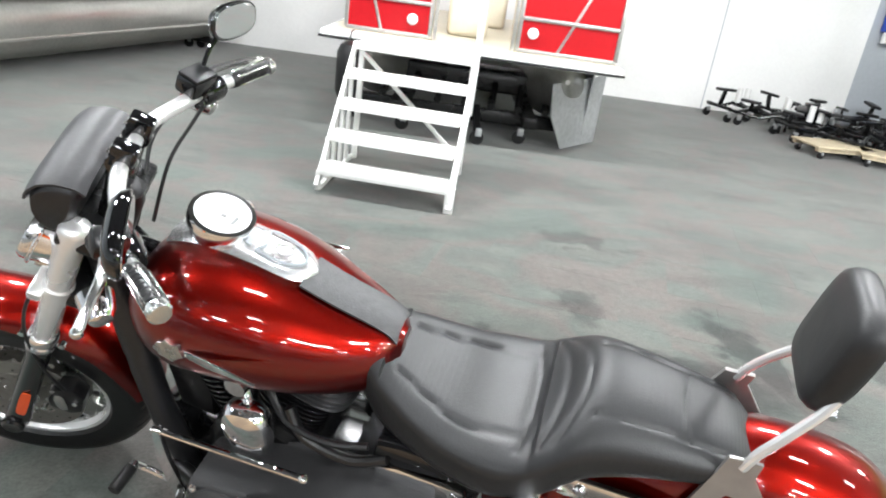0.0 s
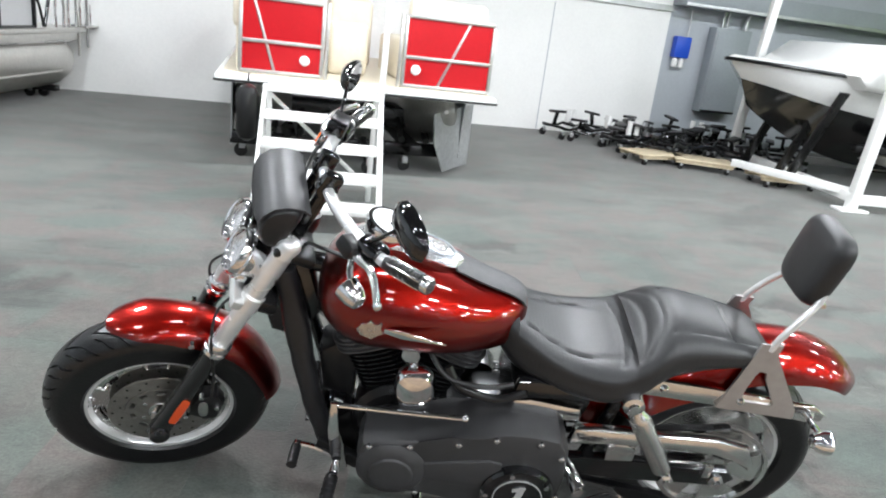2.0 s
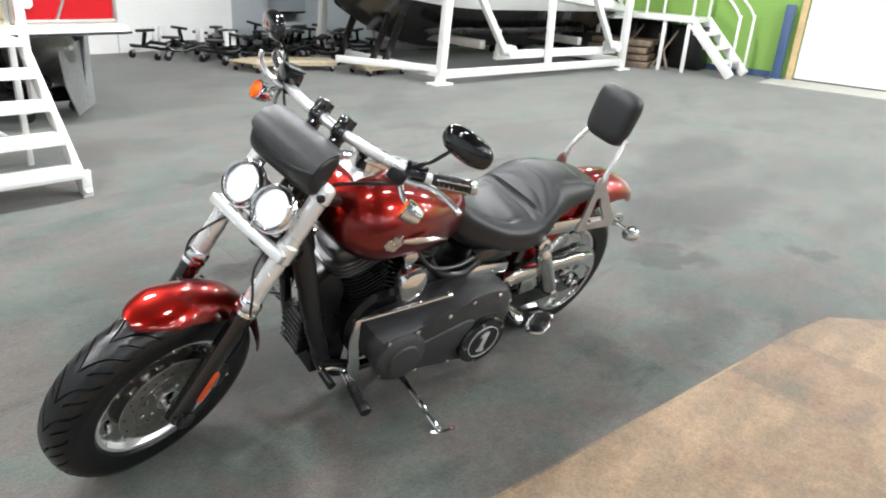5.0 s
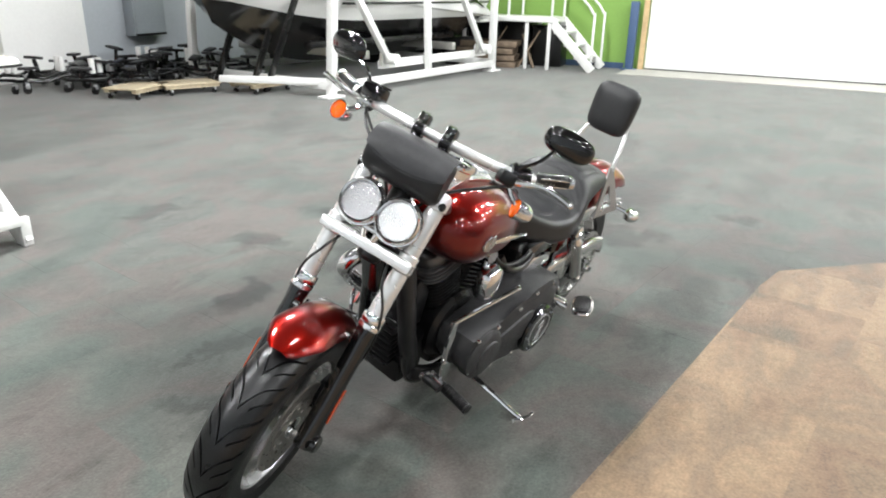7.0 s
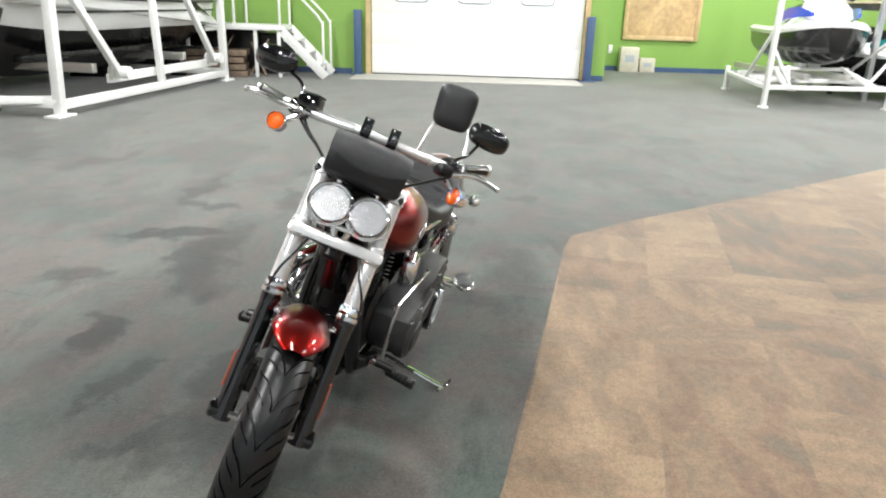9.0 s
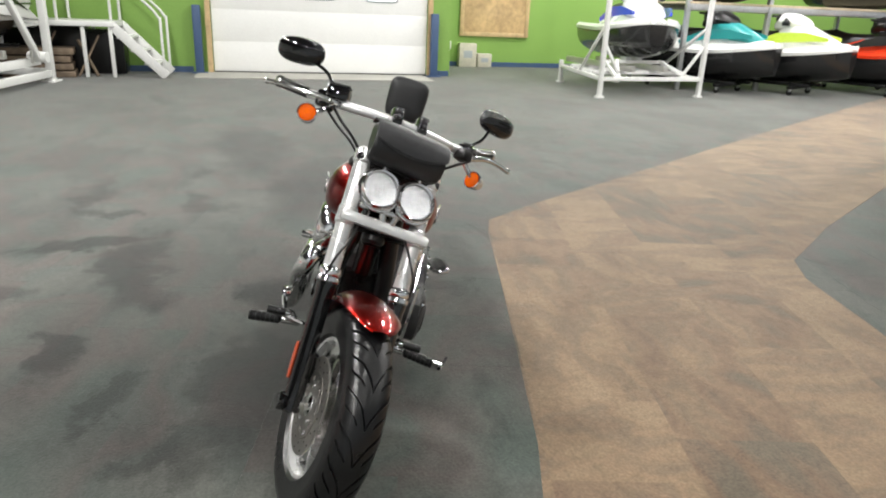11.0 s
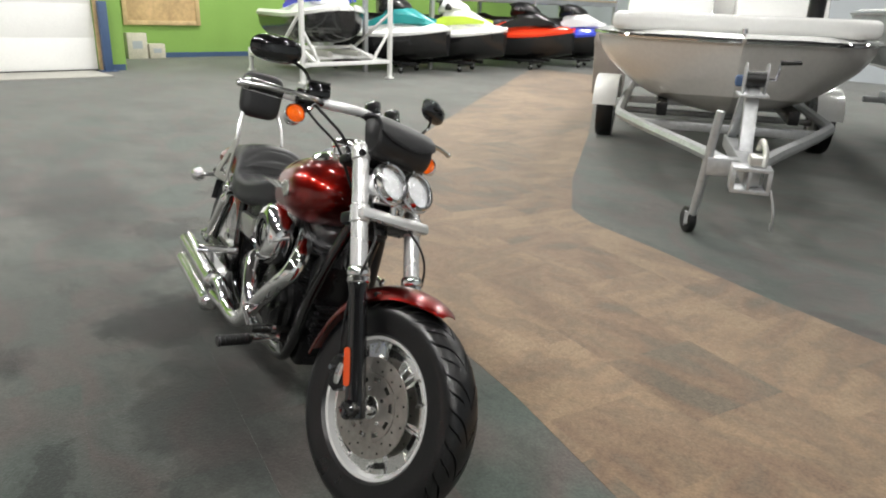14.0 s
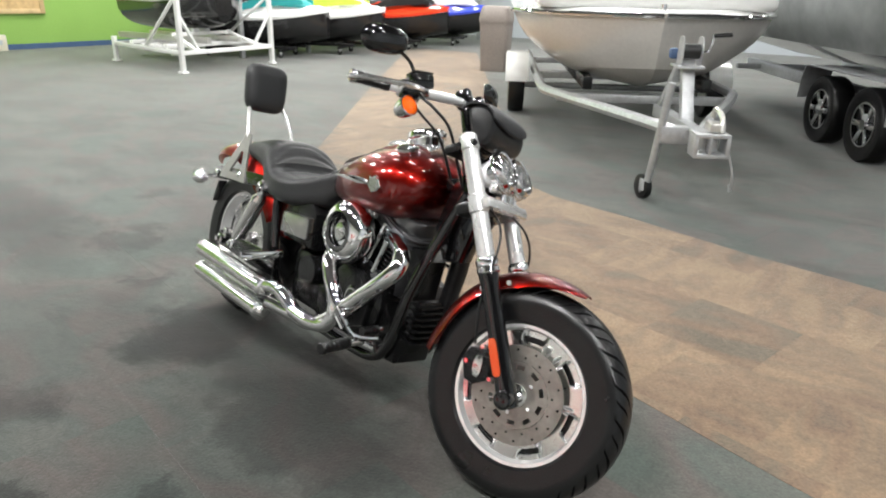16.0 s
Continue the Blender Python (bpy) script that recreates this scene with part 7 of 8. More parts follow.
# platform and steps by the green wall
pf2 = thing("platform_steps", "white metal platform with steps and handrails", "steps", pose(0, 0, 0))
part("platform", box(B(), (0.95, 1.9, 0.09), Matrix.Translation((11.6, 5.15, 0.90)), 0.01), WHITE_METAL, pf2)
for x in (11.18, 12.02):
    for y in (4.28, 4.72, 6.0):
        part("leg", beam(B(), (x, y, 0), (x, y, 0.86), 0.06, 0.06, 0.005), WHITE_METAL, pf2)
    part("stringer", beam(B(), (x, 4.25, 0.88), (x, 3.42, 0.03), 0.05, 0.16, 0.005), WHITE_METAL, pf2)
    for (y0, y1, z0) in ((4.25, 4.25, 0.9), (3.45, 3.45, 0.1), (5.1, 5.1, 0.9)):
        part("rail_post", beam(B(), (x, y0, z0), (x, y1, z0 + 0.95), 0.04, 0.04, 0.004), WHITE_METAL, pf2)
    part("handrail", tube(B(), [(x, 6.0, 1.85), (x, 4.25, 1.85), (x, 3.55, 1.15), (x, 3.45, 1.0)], 0.022, 8), WHITE_METAL, pf2)
for k in range(3):
    part("tread", box(B(), (0.82, 0.24, 0.04), Matrix.Translation((11.6, 4.08 - 0.21 * k, 0.68 - 0.22 * k)), 0.005), WHITE_METAL, pf2)
castors(pf2, [(11.3, 3.55, 0), (11.9, 3.55, 0)], 0.06)
for n, (x, y, h, tn) in enumerate(((12.02, 4.5, 0.74, 2), (12.0, 5.15, 0.8, -3), (12.03, 5.8, 0.78, 2), (12.0, 6.45, 0.8, 0), (12.0, 7.1, 0.82, 3), (12.0, 7.75, 0.8, -2), (11.3, 6.1, 0.5, 20), (10.6, 7.6, 0.75, 5), (9.4, 8.9, 0.8, -6))):
    cr = thing("plastic_crate", "black plastic crate stored in the dark beside the lift", "crate", pose(x, y, 0, 0, 0, tn), group="black crates")
    part("body", box(B(), (0.5, 0.6, h), Matrix.Translation((0, 0, h / 2)), 0.02), PLASTIC, cr)
    part("lid", box(B(), (0.54, 0.64, 0.04), Matrix.Translation((0, 0, h + 0.02)), 0.01), SATIN_BLACK, cr)
for n, (x, y, a, h) in enumerate(((11.25, 4.5, 0.35, 0.7), (11.3, 4.85, -0.3, 0.62), (11.35, 5.2, 0.4, 0.75))):
    tb = thing("timber_offcut", "timber offcut coloured dark for the shade, leaning in the clutter under the platform", "timber", pose(x, y, 0), group="timber offcuts")
    part("stick", beam(B(), (-0.12, a, 0.02), (0.05, 0, h), 0.05, 0.03, 0.004), SHADED_WOOD, tb)
pal = thing("pallet_stack", "stack of wooden pallets coloured dark for the shade under the platform", "pallet", pose(11.4, 5.5, 0, 0, 0, 10))
for k in range(4):
    part("pallet", box(B(), (0.85, 1.1, 0.1), Matrix.Translation((0.02 * (k % 2), 0.03 * (k % 3), 0.055 + 0.125 * k)), 0.006), SHADED_WOOD, pal)

# board, boxes and outlet on the far green wall
bd2 = thing("notice_board", "pine-framed glazed board with brown face and painted glare above", "notice board", pose(X2 - 0.035, -3.92, 1.72))
part("face", box(B(), (0.012, 1.60, 1.78), ID), CORK, bd2, "brown glossy board face")
# white sheet paints the glare over the upper half of the glass
part("upper_sheet", box(B(), (0.004, 1.56, 0.9), Matrix.Translation((-0.009, 0, 0.42))), WHITE_METAL, bd2, "pale patch painted as glare on the glass")
for y in (-0.85, 0.85):
    part("stile", box(B(), (0.05, 0.1, 1.98), Matrix.Translation((0, y, 0)), 0.006), PINE, bd2)
for z in (-0.94, 0.94):
    part("rail", box(B(), (0.05, 1.6, 0.1), Matrix.Translation((0, 0, z)), 0.006), PINE, bd2)
for y, w, h, mt, lab in ((-3.2, 0.44, 0.56, CARDBOARD, "pale cardboard box leaning on the wall"), (-3.64, 0.36, 0.32, CARDBOARD, "small pale cardboard box on the floor")):
    t = thing("cardboard_box", lab, "box", pose(X2 - 0.17, y, 0, 0, 0, 0))
    part("body", box(B(), (0.22, w, h), Matrix.Translation((0, 0, h / 2)), 0.006), mt, t)
    part("flap", box(B(), (0.2, w * 0.96, 0.006), Matrix.Translation((0, 0, h + 0.003))), mt, t)
    part("print", box(B(), (0.002, w * 0.5, h * 0.3), Matrix.Translation((-0.112, 0, h * 0.55))), GREY_WALL, t, "grey printed patch")
ou = thing("wall_outlet", "white wall outlet plate", "outlet", pose(X2 - 0.008, -2.78, 0.5))
part("plate", box(B(), (0.012, 0.09, 0.2), ID, 0.003), WHITE_METAL, ou)


# ---- watercraft ----
def jet_ski(m, top, accent, label, group="", panel=None):
    """A small watercraft, bow towards +x of its own axes, keel at z 0."""
    t = thing("jet_ski", label, "jet ski", m, group=group)
    L, W = 3.0, 0.58
    def ring(s, z0, z1, k0, k1, n=14):
        b = W * (1.0 if s < 0.55 else math.sqrt(max(0.0004, 1 - ((s - 0.55) / 0.46) ** 2.2)))
        x = L * s
        rise = 0.13 * max(0, s - 0.55) ** 1.5 / 0.3
        out = []
        for k in range(n + 1):
            a = math.pi * k / n
            out.append(Vector((x, -b * math.cos(a) * (k0 + (k1 - k0) * abs(math.cos(a))), z1 + rise - (z1 - z0 - rise * 0.3) * math.sin(a) ** 0.7)))
        return out
    st = [i / 22 for i in range(23)]
    part("hull", loft(B(), [ring(s, 0.0, 0.46, 0.8, 1.0) for s in st]), GEL_BLACK, t, "black lower hull")
    def deck_ring(s):
        b = W * (1.0 if s < 0.55 else math.sqrt(max(0.0004, 1 - ((s - 0.55) / 0.46) ** 2.2))) * 1.03
        rise = 0.13 * max(0, s - 0.55) ** 1.5 / 0.3
        h = 0.10 + 0.24 * math.exp(-((s - 0.62) / 0.24) ** 2) + (0.08 if 0.1 < s < 0.5 else 0)
        if s > 0.97:
            h = 0.06
        z = 0.45 + rise
        base = [(-1.0, 0.0), (-1.02, 0.05), (-0.93, 0.10), (-0.62, 0.35), (-0.40, 0.75), (-0.2, 0.97), (0, 1.0)]
        pts = base + [(-a, c) for a, c in reversed(base[:-1])]
        return [Vector((L * s, a * b, z + (c * h if abs(a) < 0.9 else c))) for a, c in pts]
    part("deck", loft(B(), [deck_ring(s) for s in st]), top, t, "moulded upper deck")
    def seat_r(x, w, z0, z1):
        return [Vector((x, y, z)) for y, z in [(w * math.cos(a), z0 + (z1 - z0) * (0.5 + 0.5 * math.sin(a))) for a in (2 * math.pi * k / 16 for k in range(16))]]
    part("saddle", loft(B(), [seat_r(x, w, 0.5, z) for x, w, z in ((0.25, 0.1, 0.72), (0.35, 0.19, 0.86), (0.75, 0.2, 0.90), (1.0, 0.19, 0.84), (1.4, 0.17, 0.84), (1.6, 0.12, 0.86), (1.7, 0.05, 0.8))]), PLASTIC, t, "black saddle")
    part("cowl", loft(B(), [seat_r(x, w, 0.6, z) for x, w, z in ((1.55, 0.1, 0.95), (1.65, 0.22, 1.05), (1.9, 0.3, 1.03), (2.2, 0.31, 0.93), (2.5, 0.24, 0.8), (2.7, 0.08, 0.72))]), accent, t, "coloured front cowl")
    part("hood", loft(B(), [seat_r(x, w, 0.85, z) for x, w, z in ((1.45, 0.12, 1.0), (1.6, 0.28, 1.14), (1.85, 0.31, 1.13), (2.05, 0.22, 1.05), (2.15, 0.06, 0.98))]), PLASTIC if accent is not top else top, t, "dash hood")
    for s in (-1, 1):
        part("side_panel", loft(B(), [[Vector((x, s * (w + d), z)) for d, z in ((0, z0), (0.03, z0), (0.03, z0 + hh), (0, z0 + hh))] for x, w, z0, hh in ((1.2, 0.44, 0.58, 0.06), (1.7, 0.40, 0.66, 0.16), (2.2, 0.36, 0.70, 0.14), (2.6, 0.27, 0.72, 0.05))]), panel or accent, t)
        part("mirror", loft(B(), [seat_r(x, w, 0.93, z) for x, w, z in ((1.72, 0.03, 1.0), (1.78, 0.07, 1.06), (1.86, 0.03, 1.0))]), PLASTIC, t).location = (0, s * 0.36, 0)
        part("grip", rod(B(), (1.58, s * 0.12, 1.06), (1.52, s * 0.38, 1.08), 0.02, 10), PLASTIC, t)
    part("bar_pad", box(B(), (0.3, 0.34, 0.15), Matrix.Translation((1.62, 0, 1.04)), 0.05), PLASTIC, t)
    part("bumper", loft(B(), [[p + Vector((0.012, 0, -0.02 if k in (0, 14) else 0)) for k, p in enumerate(ring(s, 0.40, 0.47, 1.03, 1.03))] for s in st]), PLASTIC, t, "black rubber bumper")
    return t


def ski_cart(x, y, turn=0):
    t = thing("ski_cart", "low black castor cart carrying a watercraft", "cart", pose(x, y, 0, 0, 0, turn), group="watercraft carts")
    for s in (-1, 1):
        part("bunk", box(B(), (2.2, 0.12, 0.06), Matrix.Translation((0, s * 0.3, 0.205)), 0.01), SATIN_BLACK, t)
    for xx in (-0.8, 0.8):
        part("cross_beam", box(B(), (0.08, 0.95, 0.05), Matrix.Translation((xx, 0, 0.15)), 0.006), SATIN_BLACK, t)
    castors(t, [(-0.8, -0.42, 0), (-0.8, 0.42, 0), (0.8, -0.42, 0), (0.8, 0.42, 0)], 0.055)


# rack with a white and blue ski
RK = pose(8.98, -4.0, 0, 0, 0, -85)
rack = thing("ski_rack", "tall white steel storage rack for watercraft", "rack", RK)
RL, RD = 2.1, 2.5
for x in (0, RL):
    xb = 0.55 if x == 0 else RL - 0.2
    for px, y, h in ((x, 0, 3.4), (xb, RD, 0.46)):
        part("post", beam(B(), (px, y, 0.03), (px, y, h), 0.075, 0.075, 0.006), WHITE_METAL, rack)
        part("foot", box(B(), (0.13, 0.13, 0.04), Matrix.Translation((px, y, 0.02)), 0.008), WHITE_METAL, rack)
    part("side_rail", beam(B(), (x, 0, 0.33), (xb, RD, 0.33), 0.06, 0.07, 0.005), WHITE_METAL, rack)
    part("side_brace", beam(B(), (x + (xb - x) * 0.5, 1.25, 0.36), (x, 0.03, 1.22), 0.045, 0.045, 0.004), WHITE_METAL, rack)
for y, z, x0 in ((0, 0.33, 0.0), (RD, 0.33, 0.55), (0.5, 0.40, 0.1), (1.0, 0.36, 0.22), (1.4, 0.36, 0.3), (1.8, 0.40, 0.4)):
    part("cross_rail", beam(B(), (x0, y, z), (RL - x0 * 0.4, y, z), 0.06, 0.07, 0.005), WHITE_METAL, rack)
for a, b in (((0.03, 0, 0.9), (0.4, 0.05, 0.36)), ((RL - 0.03, 0, 0.9), (RL - 0.4, 0.05, 0.36)), ((0.35, 0, 0.35), (0.6, 0.5, 0.62)), ((RL - 0.35, 0, 0.35), (RL - 0.6, 0.5, 0.62))):
    part("brace", beam(B(), a, b, 0.045, 0.045, 0.004), WHITE_METAL, rack)
for x in (0.32, RL - 0.25):
    part("slide_rail", beam(B(), (x, 0.04, 0.36), (x + (0.2 if x < 1 else -0.1), 0.75, 0.56), 0.05, 0.06, 0.004), WHITE_METAL, rack)
part("rear_bar", beam(B(), (0.45, 0.75, 0.57), (RL - 0.3, 0.75, 0.57), 0.05, 0.06, 0.004), WHITE_METAL, rack)
for x in (0.95, 1.2):
    part("winch_plate", box(B(), (0.12, 0.2, 0.06), Matrix.Translation((x, 0.78, 0.63)), 0.008), GALVANISED, rack, "bare metal winch plate")
for x in (0.7, 1.4):
    part("bunk", beam(B(), (x, 0.1, 0.49), (x, RD, 0.49), 0.1, 0.10, 0.006), ALU, rack)
jet_ski(pose(12.35, -5.75, 0.55, 0, 0, 169) @ Matrix.Diagonal((1.05, 1.24, 1.2, 1)), GEL_WHITE, GEL_WHITE, "white and blue watercraft resting on the white rack", "watercraft", SKI_BLUE)

for x, y, top, acc, lab in ((9.05, -8.0, GEL_WHITE, TEAL, "white watercraft with teal cowl on a cart"), (8.8, -9.5, GEL_WHITE, GEL_WHITE, "white watercraft with lime green side panels on a cart"), (8.6, -11.7, SKI_RED, PLASTIC, "red and black watercraft on a cart"), (8.6, -13.6, SKI_BLUE, GEL_WHITE, "blue watercraft on a cart")):
    jet_ski(pose(x + 3.0, y + 1.6, 0.20, 0, 0, 205.8) @ Matrix.Diagonal((1.03, 1.05, 1.2, 1)), top, acc, lab, "watercraft", LIME if acc is top else None)
    ski_cart(x + 1.75, y + 1.0, 205.8)

shelf = thing("storage_rack", "long steel storage rack with pale shelf boards", "rack", pose(11.4, -10.0, 0))
for y in (-5.3, -1.75, 1.75, 3.6):
    for x in (-1.0, 1.0):
        part("upright", beam(B(), (x, y, 0), (x, y, 3.2), 0.09, 0.09, 0.006), GALVANISED, shelf)
for x in (-1.0, 1.0):
    part("shelf_beam", beam(B(), (x, -5.3, 1.6), (x, 3.6, 1.6), 0.06, 0.12, 0.006), GALVANISED, shelf)
part("shelf_board", box(B(), (2.1, 8.9, 0.04), Matrix.Translation((0, -0.85, 1.682))), PLYWOOD, shelf, "pale plywood shelf")
for y, acc in ((-7.9, GEL_GREY), (-11.6, GEL_BLACK)):
    jet_ski(pose(12.9, y, 1.705, 0, 0, 176), GEL_GREY, acc, "dark grey watercraft stored on the upper shelf", "watercraft")

# ---- the boat on its trailer ----
TD = math.degrees(math.atan2(-0.86, 0.51))
TM = pose(-0.27, -1.48, 0, 0, 0, TD)
tr = thing("boat_trailer", "galvanised single-axle boat trailer with jack and winch stand", "trailer", TM)
for s in (-1, 1):
    part("frame_rail", tube(B(), [(0.35, s * 0.04, 0.50), (1.0, s * 0.28, 0.50), (2.4, s * 0.86, 0.50), (3.2, s * 0.95, 0.50), (7.0, s * 0.95, 0.50)], 0.048, 8, 3), GALVANISED, tr)
    wm = Matrix.Translation((4.30, s * 1.18, 0.33))
    ty = part("tyre", lathe(B(), [(0.19, -0.08), (0.26, -0.1), (0.315, -0.095), (0.33, -0.07), (0.33, 0.07), (0.315, 0.095), (0.26, 0.1), (0.19, 0.08)], wm @ pose(0, 0, 0, 90, 0, 0), 40, wrap=True), RUBBER, tr, "black trailer tyre")
    part("rim", lathe(B(), [(0.0, -0.05), (0.1, -0.06), (0.19, -0.085), (0.2, -0.08), (0.2, 0.08), (0.19, 0.085), (0.1, 0.03), (0, 0.03)], wm @ pose(0, 0, 0, 90, 0, 0), 30), WHITE_METAL, ty)
    def arc(u, v):
        th = math.pi * (0.02 + 0.96 * u)
        return Vector((4.30 - 0.42 * math.cos(th), s * (1.05 + 0.26 * v), 0.36 + 0.36 * math.sin(th) ** 0.7))
    part("mudguard", shell(B(), arc, 20, 4, 0.012 * (1 if s < 0 else -1)), GEL_WHITE, tr, "white plastic mudguard")
    part("mudguard_skirt", plate(B(), [(4.30 - 0.415 * math.cos(math.pi * (0.02 + 0.96 * k / 16)), 0.36 + 0.355 * math.sin(math.pi * (0.02 + 0.96 * k / 16)) ** 0.7) for k in range(17)] + [(4.5, 0.5), (4.1, 0.5)], 0.012, Matrix.Translation((0, s * 1.315, 0)) @ pose(0, 0, 0, 90, 0, 0)), GEL_WHITE, tr)
    part("bunk", beam(B(), (2.2, s * 0.55, 0.62), (6.8, s * 0.62, 0.66), 0.09, 0.12, 0.01), SATIN_BLACK, tr, "dark carpeted bunk")
part("axle", rod(B(), (4.30, -1.1, 0.33), (4.30, 1.1, 0.33), 0.035, 12), GALVANISED, tr)
for x, w in ((2.4, 0.82), (4.3, 0.95), (6.2, 0.95)):
    part("cross_member", beam(B(), (x, -w, 0.46), (x, w, 0.46), 0.08, 0.08, 0.006), GALVANISED, tr)
part("tongue", beam(B(), (-0.04, 0, 0.525), (1.6, 0, 0.485), 0.09, 0.1, 0.008), GALVANISED, tr)
# coupler head: open box section and latch
bm = B()
for y, z, w, h in ((0, 0.385, 0.22, 0.025), (0, 0.515, 0.22, 0.025), (-0.1, 0.45, 0.025, 0.12), (0.1, 0.45, 0.025, 0.12), (0.01, 0.45, 0.02, 0.12)):
    box(bm, (0.16, w, h), Matrix.Translation((-0.06, y, z)), 0.004)
cp = part("coupler", bm, GALVANISED, tr, "bare steel coupler head")
cp.location = (0.02, 0.01, 0.075)
part("coupler_latch", tube(B(), [(-0.1, -0.06, 0.53), (-0.06, -0.06, 0.62), (0.06, -0.05, 0.66), (0.08, -0.04, 0.60)], 0.018, 8, 4), ALU, cp)
part("latch_block", box(B(), (0.14, 0.1, 0.06), Matrix.Translation((-0.03, -0.03, 0.56)), 0.012), ALU, cp)
part("safety_chain", tube(B(), [(-0.1, -0.12, 0.40), (-0.14, -0.15, 0.28), (-0.12, -0.16, 0.16), (-0.1, -0.155, 0.2)], 0.008, 6, 4), GALVANISED, cp)
# jack to the left of the tongue
jk = part("jack_tube", rod(B(), (0.42, 0.26, 0.2), (0.36, 0.2, 0.86), 0.028, 16), GALVANISED, tr, "galvanised jockey jack")
part("jack_inner", rod(B(), (0.435, 0.275, 0.06), (0.42, 0.26, 0.22), 0.026, 14), GALVANISED, jk)
part("jack_bracket", box(B(), (0.1, 0.22, 0.12), Matrix.Translation((0.4, 0.12, 0.5)), 0.006), GALVANISED, jk)
part("jack_fork", plate(B(), [(-0.035, 0.13), (0.035, 0.13), (0.045, 0.05), (0.0, 0.02), (-0.045, 0.05)], 0.07, Matrix.Translation((0.45, 0.28, 0.03)) @ pose(0, 0, 0, 90, 0, 0), 0.004), GALVANISED, jk)
part("jack_wheel", lathe(B(), [(0.0, -0.03), (0.07, -0.032), (0.09, -0.022), (0.094, 0), (0.09, 0.022), (0.07, 0.032), (0, 0.03)], Matrix.Translation((0.48, 0.285, 0.094)) @ pose(0, 0, 0, 90, 0, 20), 28), PLASTIC, jk, "black jockey wheel")
# winch stand
ws = part("winch_post", beam(B(), (0.75, 0, 0.5), (0.98, 0, 0.97), 0.09, 0.09, 0.006), GALVANISED, tr, "galvanised winch post")
ws.location = (0, -0.035, 0)
part("winch_brace", beam(B(), (1.5, 0, 0.52), (1.0, 0, 0.95), 0.06, 0.06, 0.005), GALVANISED, tr)
bm = B()
for y in (-0.07, 0.07):
    plate(bm, oval(0.085, 0.11, 20, 3), 0.008, Matrix.Translation((0.920, y, 1.03)) @ pose(0, 0, 0, 90, 0, 0))
box(bm, (0.26, 0.2, 0.02), Matrix.Translation((0.950, 0, 0.92)), 0.004)
wn = part("winch_frame", bm, GALVANISED, ws, "winch side plates")
part("winch_drum", rod(B(), (0.920, -0.066, 1.03), (0.920, 0.066, 1.03), 0.055, 18), PLASTIC, wn, "drum of dark strap")
part("winch_handle", tube(B(), [(0.920, -0.08, 1.03), (0.920, -0.13, 1.03), (0.870, -0.135, 1.09), (0.840, -0.135, 1.15)], 0.01, 8), CHROME, wn)
part("handle_grip", rod(B(), (0.840, -0.13, 1.15), (0.835, -0.26, 1.16), 0.016, 12), PLASTIC, wn, "black handle grip")
part("bow_stop", box(B(), (0.08, 0.07, 0.08), Matrix.Translation((1.085, 0.08, 1.0)), 0.02), BLUE_PAINT, ws, "blue rubber bow stop")
# hull and deck
fb2 = thing("fishing_boat", "greige hulled fishing boat with white deck on its trailer", "boat", TM @ pose(7.6, 0, 0, 0, 0, 180))
hull(fb2, 5.85, 1.26, 0.52, 0.72, 1.27, (GEL_GREIGE, GEL_GREIGE, CHROME, GEL_WHITE), blunt=0.24, rake=0.26, flare=2.4, deck_inset=0.2, chine_w=0.60, rise=0.22, stem=0.30)
bm = box(B(), (2.5, 2.15, 0.16), Matrix.Translation((4.2, 0, 1.37)), 0.06, 3)
part("casting_deck", bm, GEL_WHITE, fb2, "white raised bow deck")
part("bulkhead", box(B(), (0.12, 2.1, 0.62), Matrix.Translation((2.75, 0, 1.6)), 0.04), GEL_WHITE, fb2, "white cabin bulkhead")
bm = plate(B(), [(2.2, 1.3), (3.3, 1.3), (3.1, 1.75), (2.6, 2.0), (2.2, 1.9)], 0.95, Matrix.Translation((0, -0.6, 0)) @ pose(0, 0, 0, 90, 0, 0), 0.05)
part("console", bm, GEL_WHITE, fb2, "white steering console")
bm = plate(B(), [(2.2, 1.3), (3.3, 1.3), (3.1, 1.75), (2.6, 2.0), (2.2, 1.9)], 0.95, Matrix.Translation((0, 0.6, 0)) @ pose(0, 0, 0, 90, 0, 0), 0.05)
part("console", bm, GEL_WHITE, fb2, "white side console")
bm = lathe(B(), [(0.0, 0.0), (0.16, 0.0), (0.19, 0.03), (0.19, 0.07), (0.15, 0.1), (0, 0.11)], Matrix.Translation((5.0, 0.62, 1.60)), 28)
st2 = part("bow_seat", bm, LEATHER, fb2, "black round bow seat")
part("seat_post", rod(B(), (5.0, 0.62, 1.28), (5.0, 0.62, 1.6), 0.07, 14), PLASTIC, st2)
for y in (-0.95, 0.95):
    part("cleat", box(B(), (0.16, 0.05, 0.05), Matrix.Translation((5.2, y, 1.335)), 0.015), CHROME, fb2)
part("bow_light", rod(B(), (5.72, 0.0, 1.30), (5.72, 0, 1.345), 0.03, 14), CHROME, fb2)

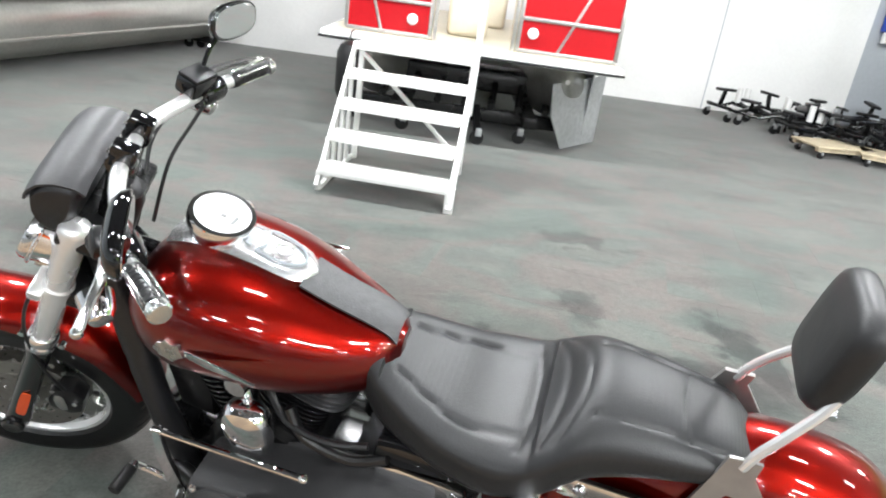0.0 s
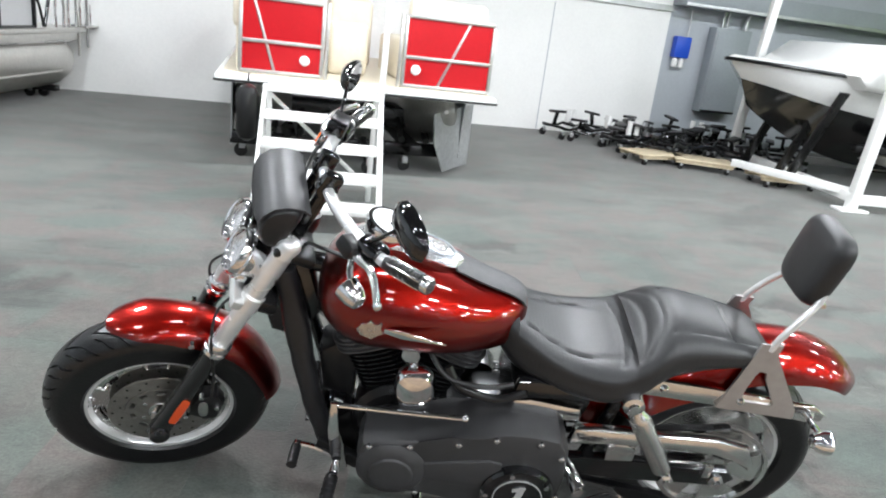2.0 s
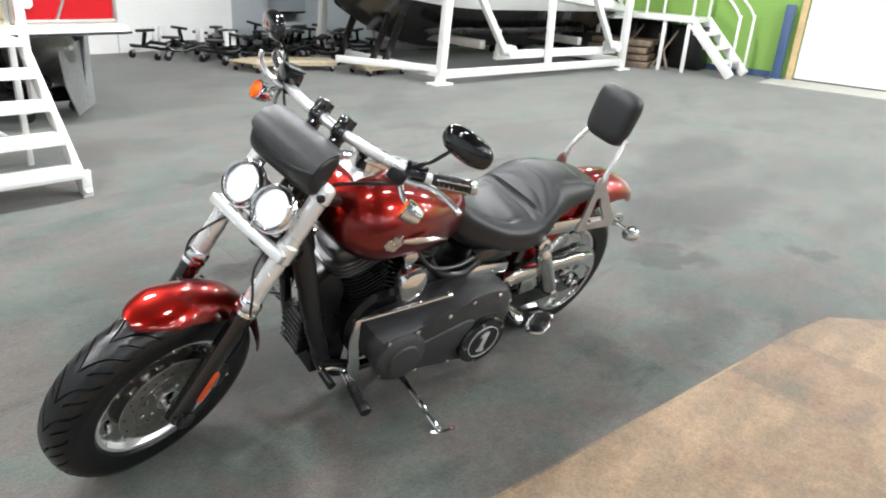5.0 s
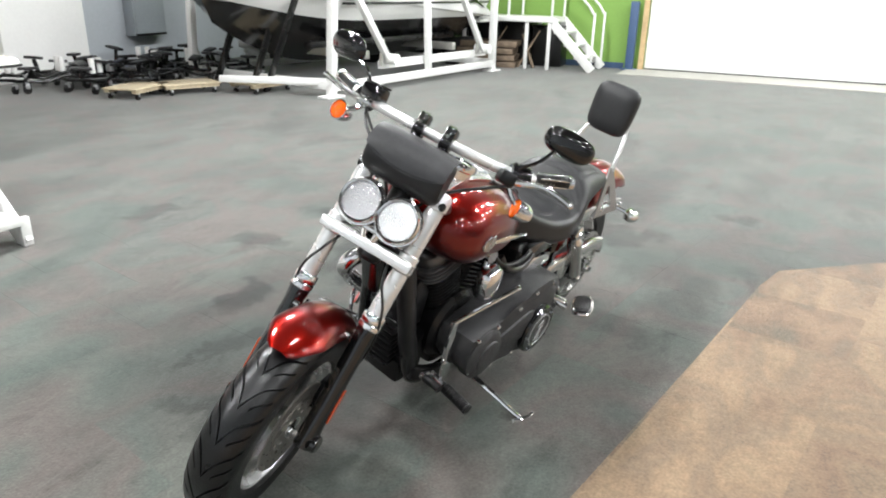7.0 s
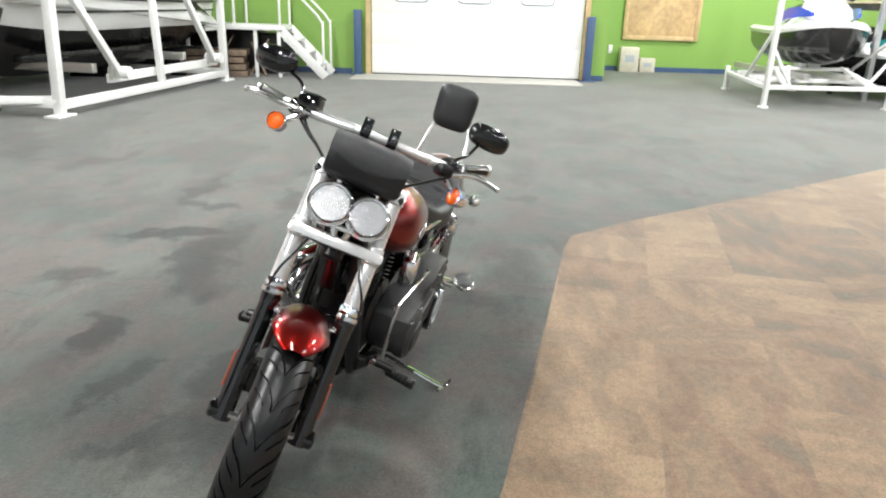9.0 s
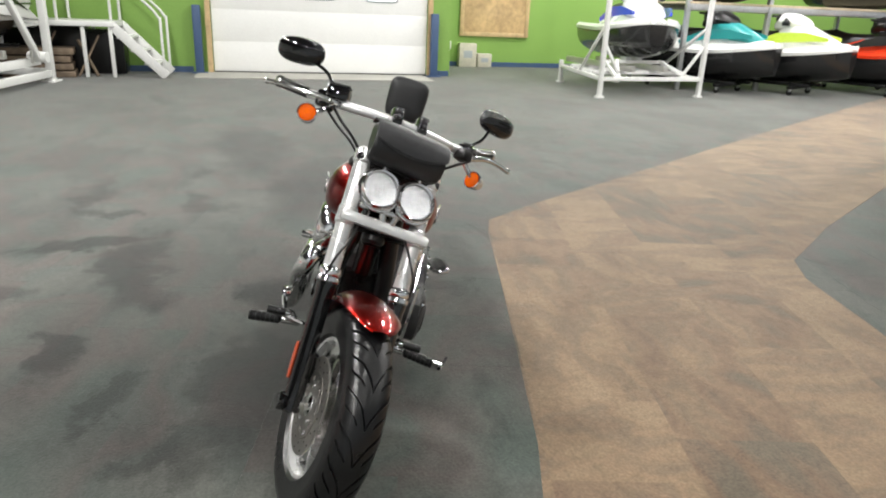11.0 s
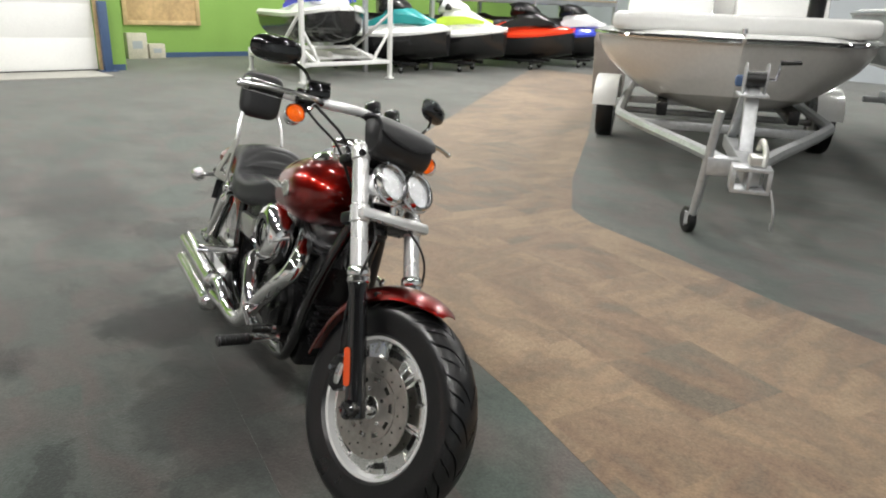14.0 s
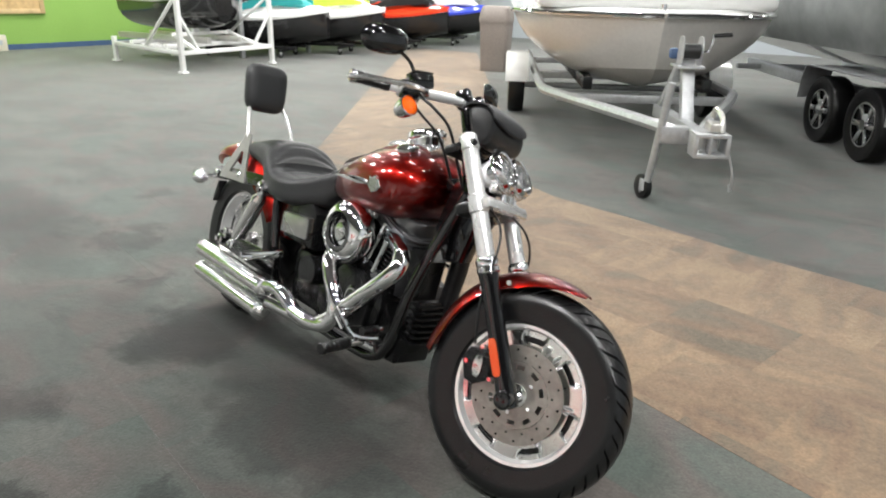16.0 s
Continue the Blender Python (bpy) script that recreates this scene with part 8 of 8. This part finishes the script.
# ---- dark boat on a tandem trailer ----
DA = math.degrees(math.atan2(-4.93 + 4.15, -0.51 + 1.0))
DM = pose(-0.9, -4.25, 0, 0, 0, DA)
t2 = thing("tandem_trailer", "steel tandem-axle boat trailer with alloy wheels", "trailer", DM)
for s, y in ((1, 0.0), (-1, -2.05)):
    for x in (0.0, 0.9):
        wm = Matrix.Translation((x, y - 0.1, 0.34))
        ty = part("tyre", lathe(B(), [(0.2, -0.09), (0.28, -0.11), (0.325, -0.105), (0.34, -0.08), (0.34, 0.08), (0.325, 0.105), (0.28, 0.11), (0.2, 0.09)], wm @ pose(0, 0, 0, 90, 0, 0), 44, wrap=True), RUBBER, t2, "black trailer tyre")
        bm = lathe(B(), [(0.19, -0.1), (0.205, -0.1), (0.205, 0.1), (0.19, 0.1)], wm @ pose(0, 0, 0, 90, 0, 0), 40, wrap=True)
        for k in range(6):
            a = 2 * math.pi * k / 6
            beam(bm, wm @ Vector((0.04 * math.cos(a), 0.075 * s, 0.04 * math.sin(a))), wm @ Vector((0.19 * math.cos(a), 0.085 * s, 0.19 * math.sin(a))), 0.03, 0.05, 0.006)
        rod(bm, wm @ Vector((0, 0.03 * s, 0)), wm @ Vector((0, 0.105 * s, 0)), 0.05, 18)
        part("alloy_rim", bm, CHROME, ty, "six-spoke polished rim")
        part("brake_drum", rod(B(), wm @ Vector((0, -0.02, 0)), wm @ Vector((0, 0.03, 0)), 0.185, 30), SATIN_BLACK, ty)
    def arc2(u, v):
        th = math.pi * u
        cx = 0.45 - 0.90 * math.cos(th)
        z = 0.40 + 0.36 * min(1.0, 2.2 * math.sin(th)) ** 0.8
        return Vector((cx, y - 0.25 + 0.3 * v, z))
    part("mudguard", shell(B(), arc2, 28, 4, 0.01), GALVANISED, t2, "bright metal tandem mudguard")
    part("frame_rail", beam(B(), (-2.6, y - 0.36 * s, 0.52), (4.0, y - 0.36 * s, 0.52), 0.1, 0.14, 0.008), GALVANISED, t2)
for x in (-2.0, 0.0, 0.9, 3.5):
    part("cross_member", beam(B(), (x, 0, 0.40 if x in (0.0, 0.9) else 0.52), (x, -2.1, 0.40 if x in (0.0, 0.9) else 0.52), 0.07, 0.07, 0.005), GALVANISED, t2)
db = thing("covered_boat", "dark grey boat on a tandem trailer", "boat", DM @ pose(4.2, -1.1, 0, 0, 0, 180))
hull(db, 6.6, 1.25, 0.66, 0.95, 1.55, (GEL_GREY, COVER, CHROME, COVER), blunt=0.5, rake=0.4, sheer=0.1)

# bin and far clutter
bn = thing("waste_bin", "tall brown-grey plastic waste bin with lid", "bin", pose(5.55, -8.35, 0, 0, 0, 20))
bm = loft(B(), [[Vector((a * k, b * k, z)) for a, b in oval(0.28, 0.28, 24, 6)] for z, k in ((0.0, 0.86), (0.02, 0.88), (0.84, 1.0), (0.86, 1.0))])
part("body", bm, BROWN_BIN, bn)
bm = loft(B(), [[Vector((a * k, b * k, z)) for a, b in oval(0.29, 0.29, 24, 6)] for z, k in ((0.86, 1.0), (0.94, 1.02), (1.12, 0.9), (1.15, 0.8))])
part("lid", bm, BROWN_BIN, bn)
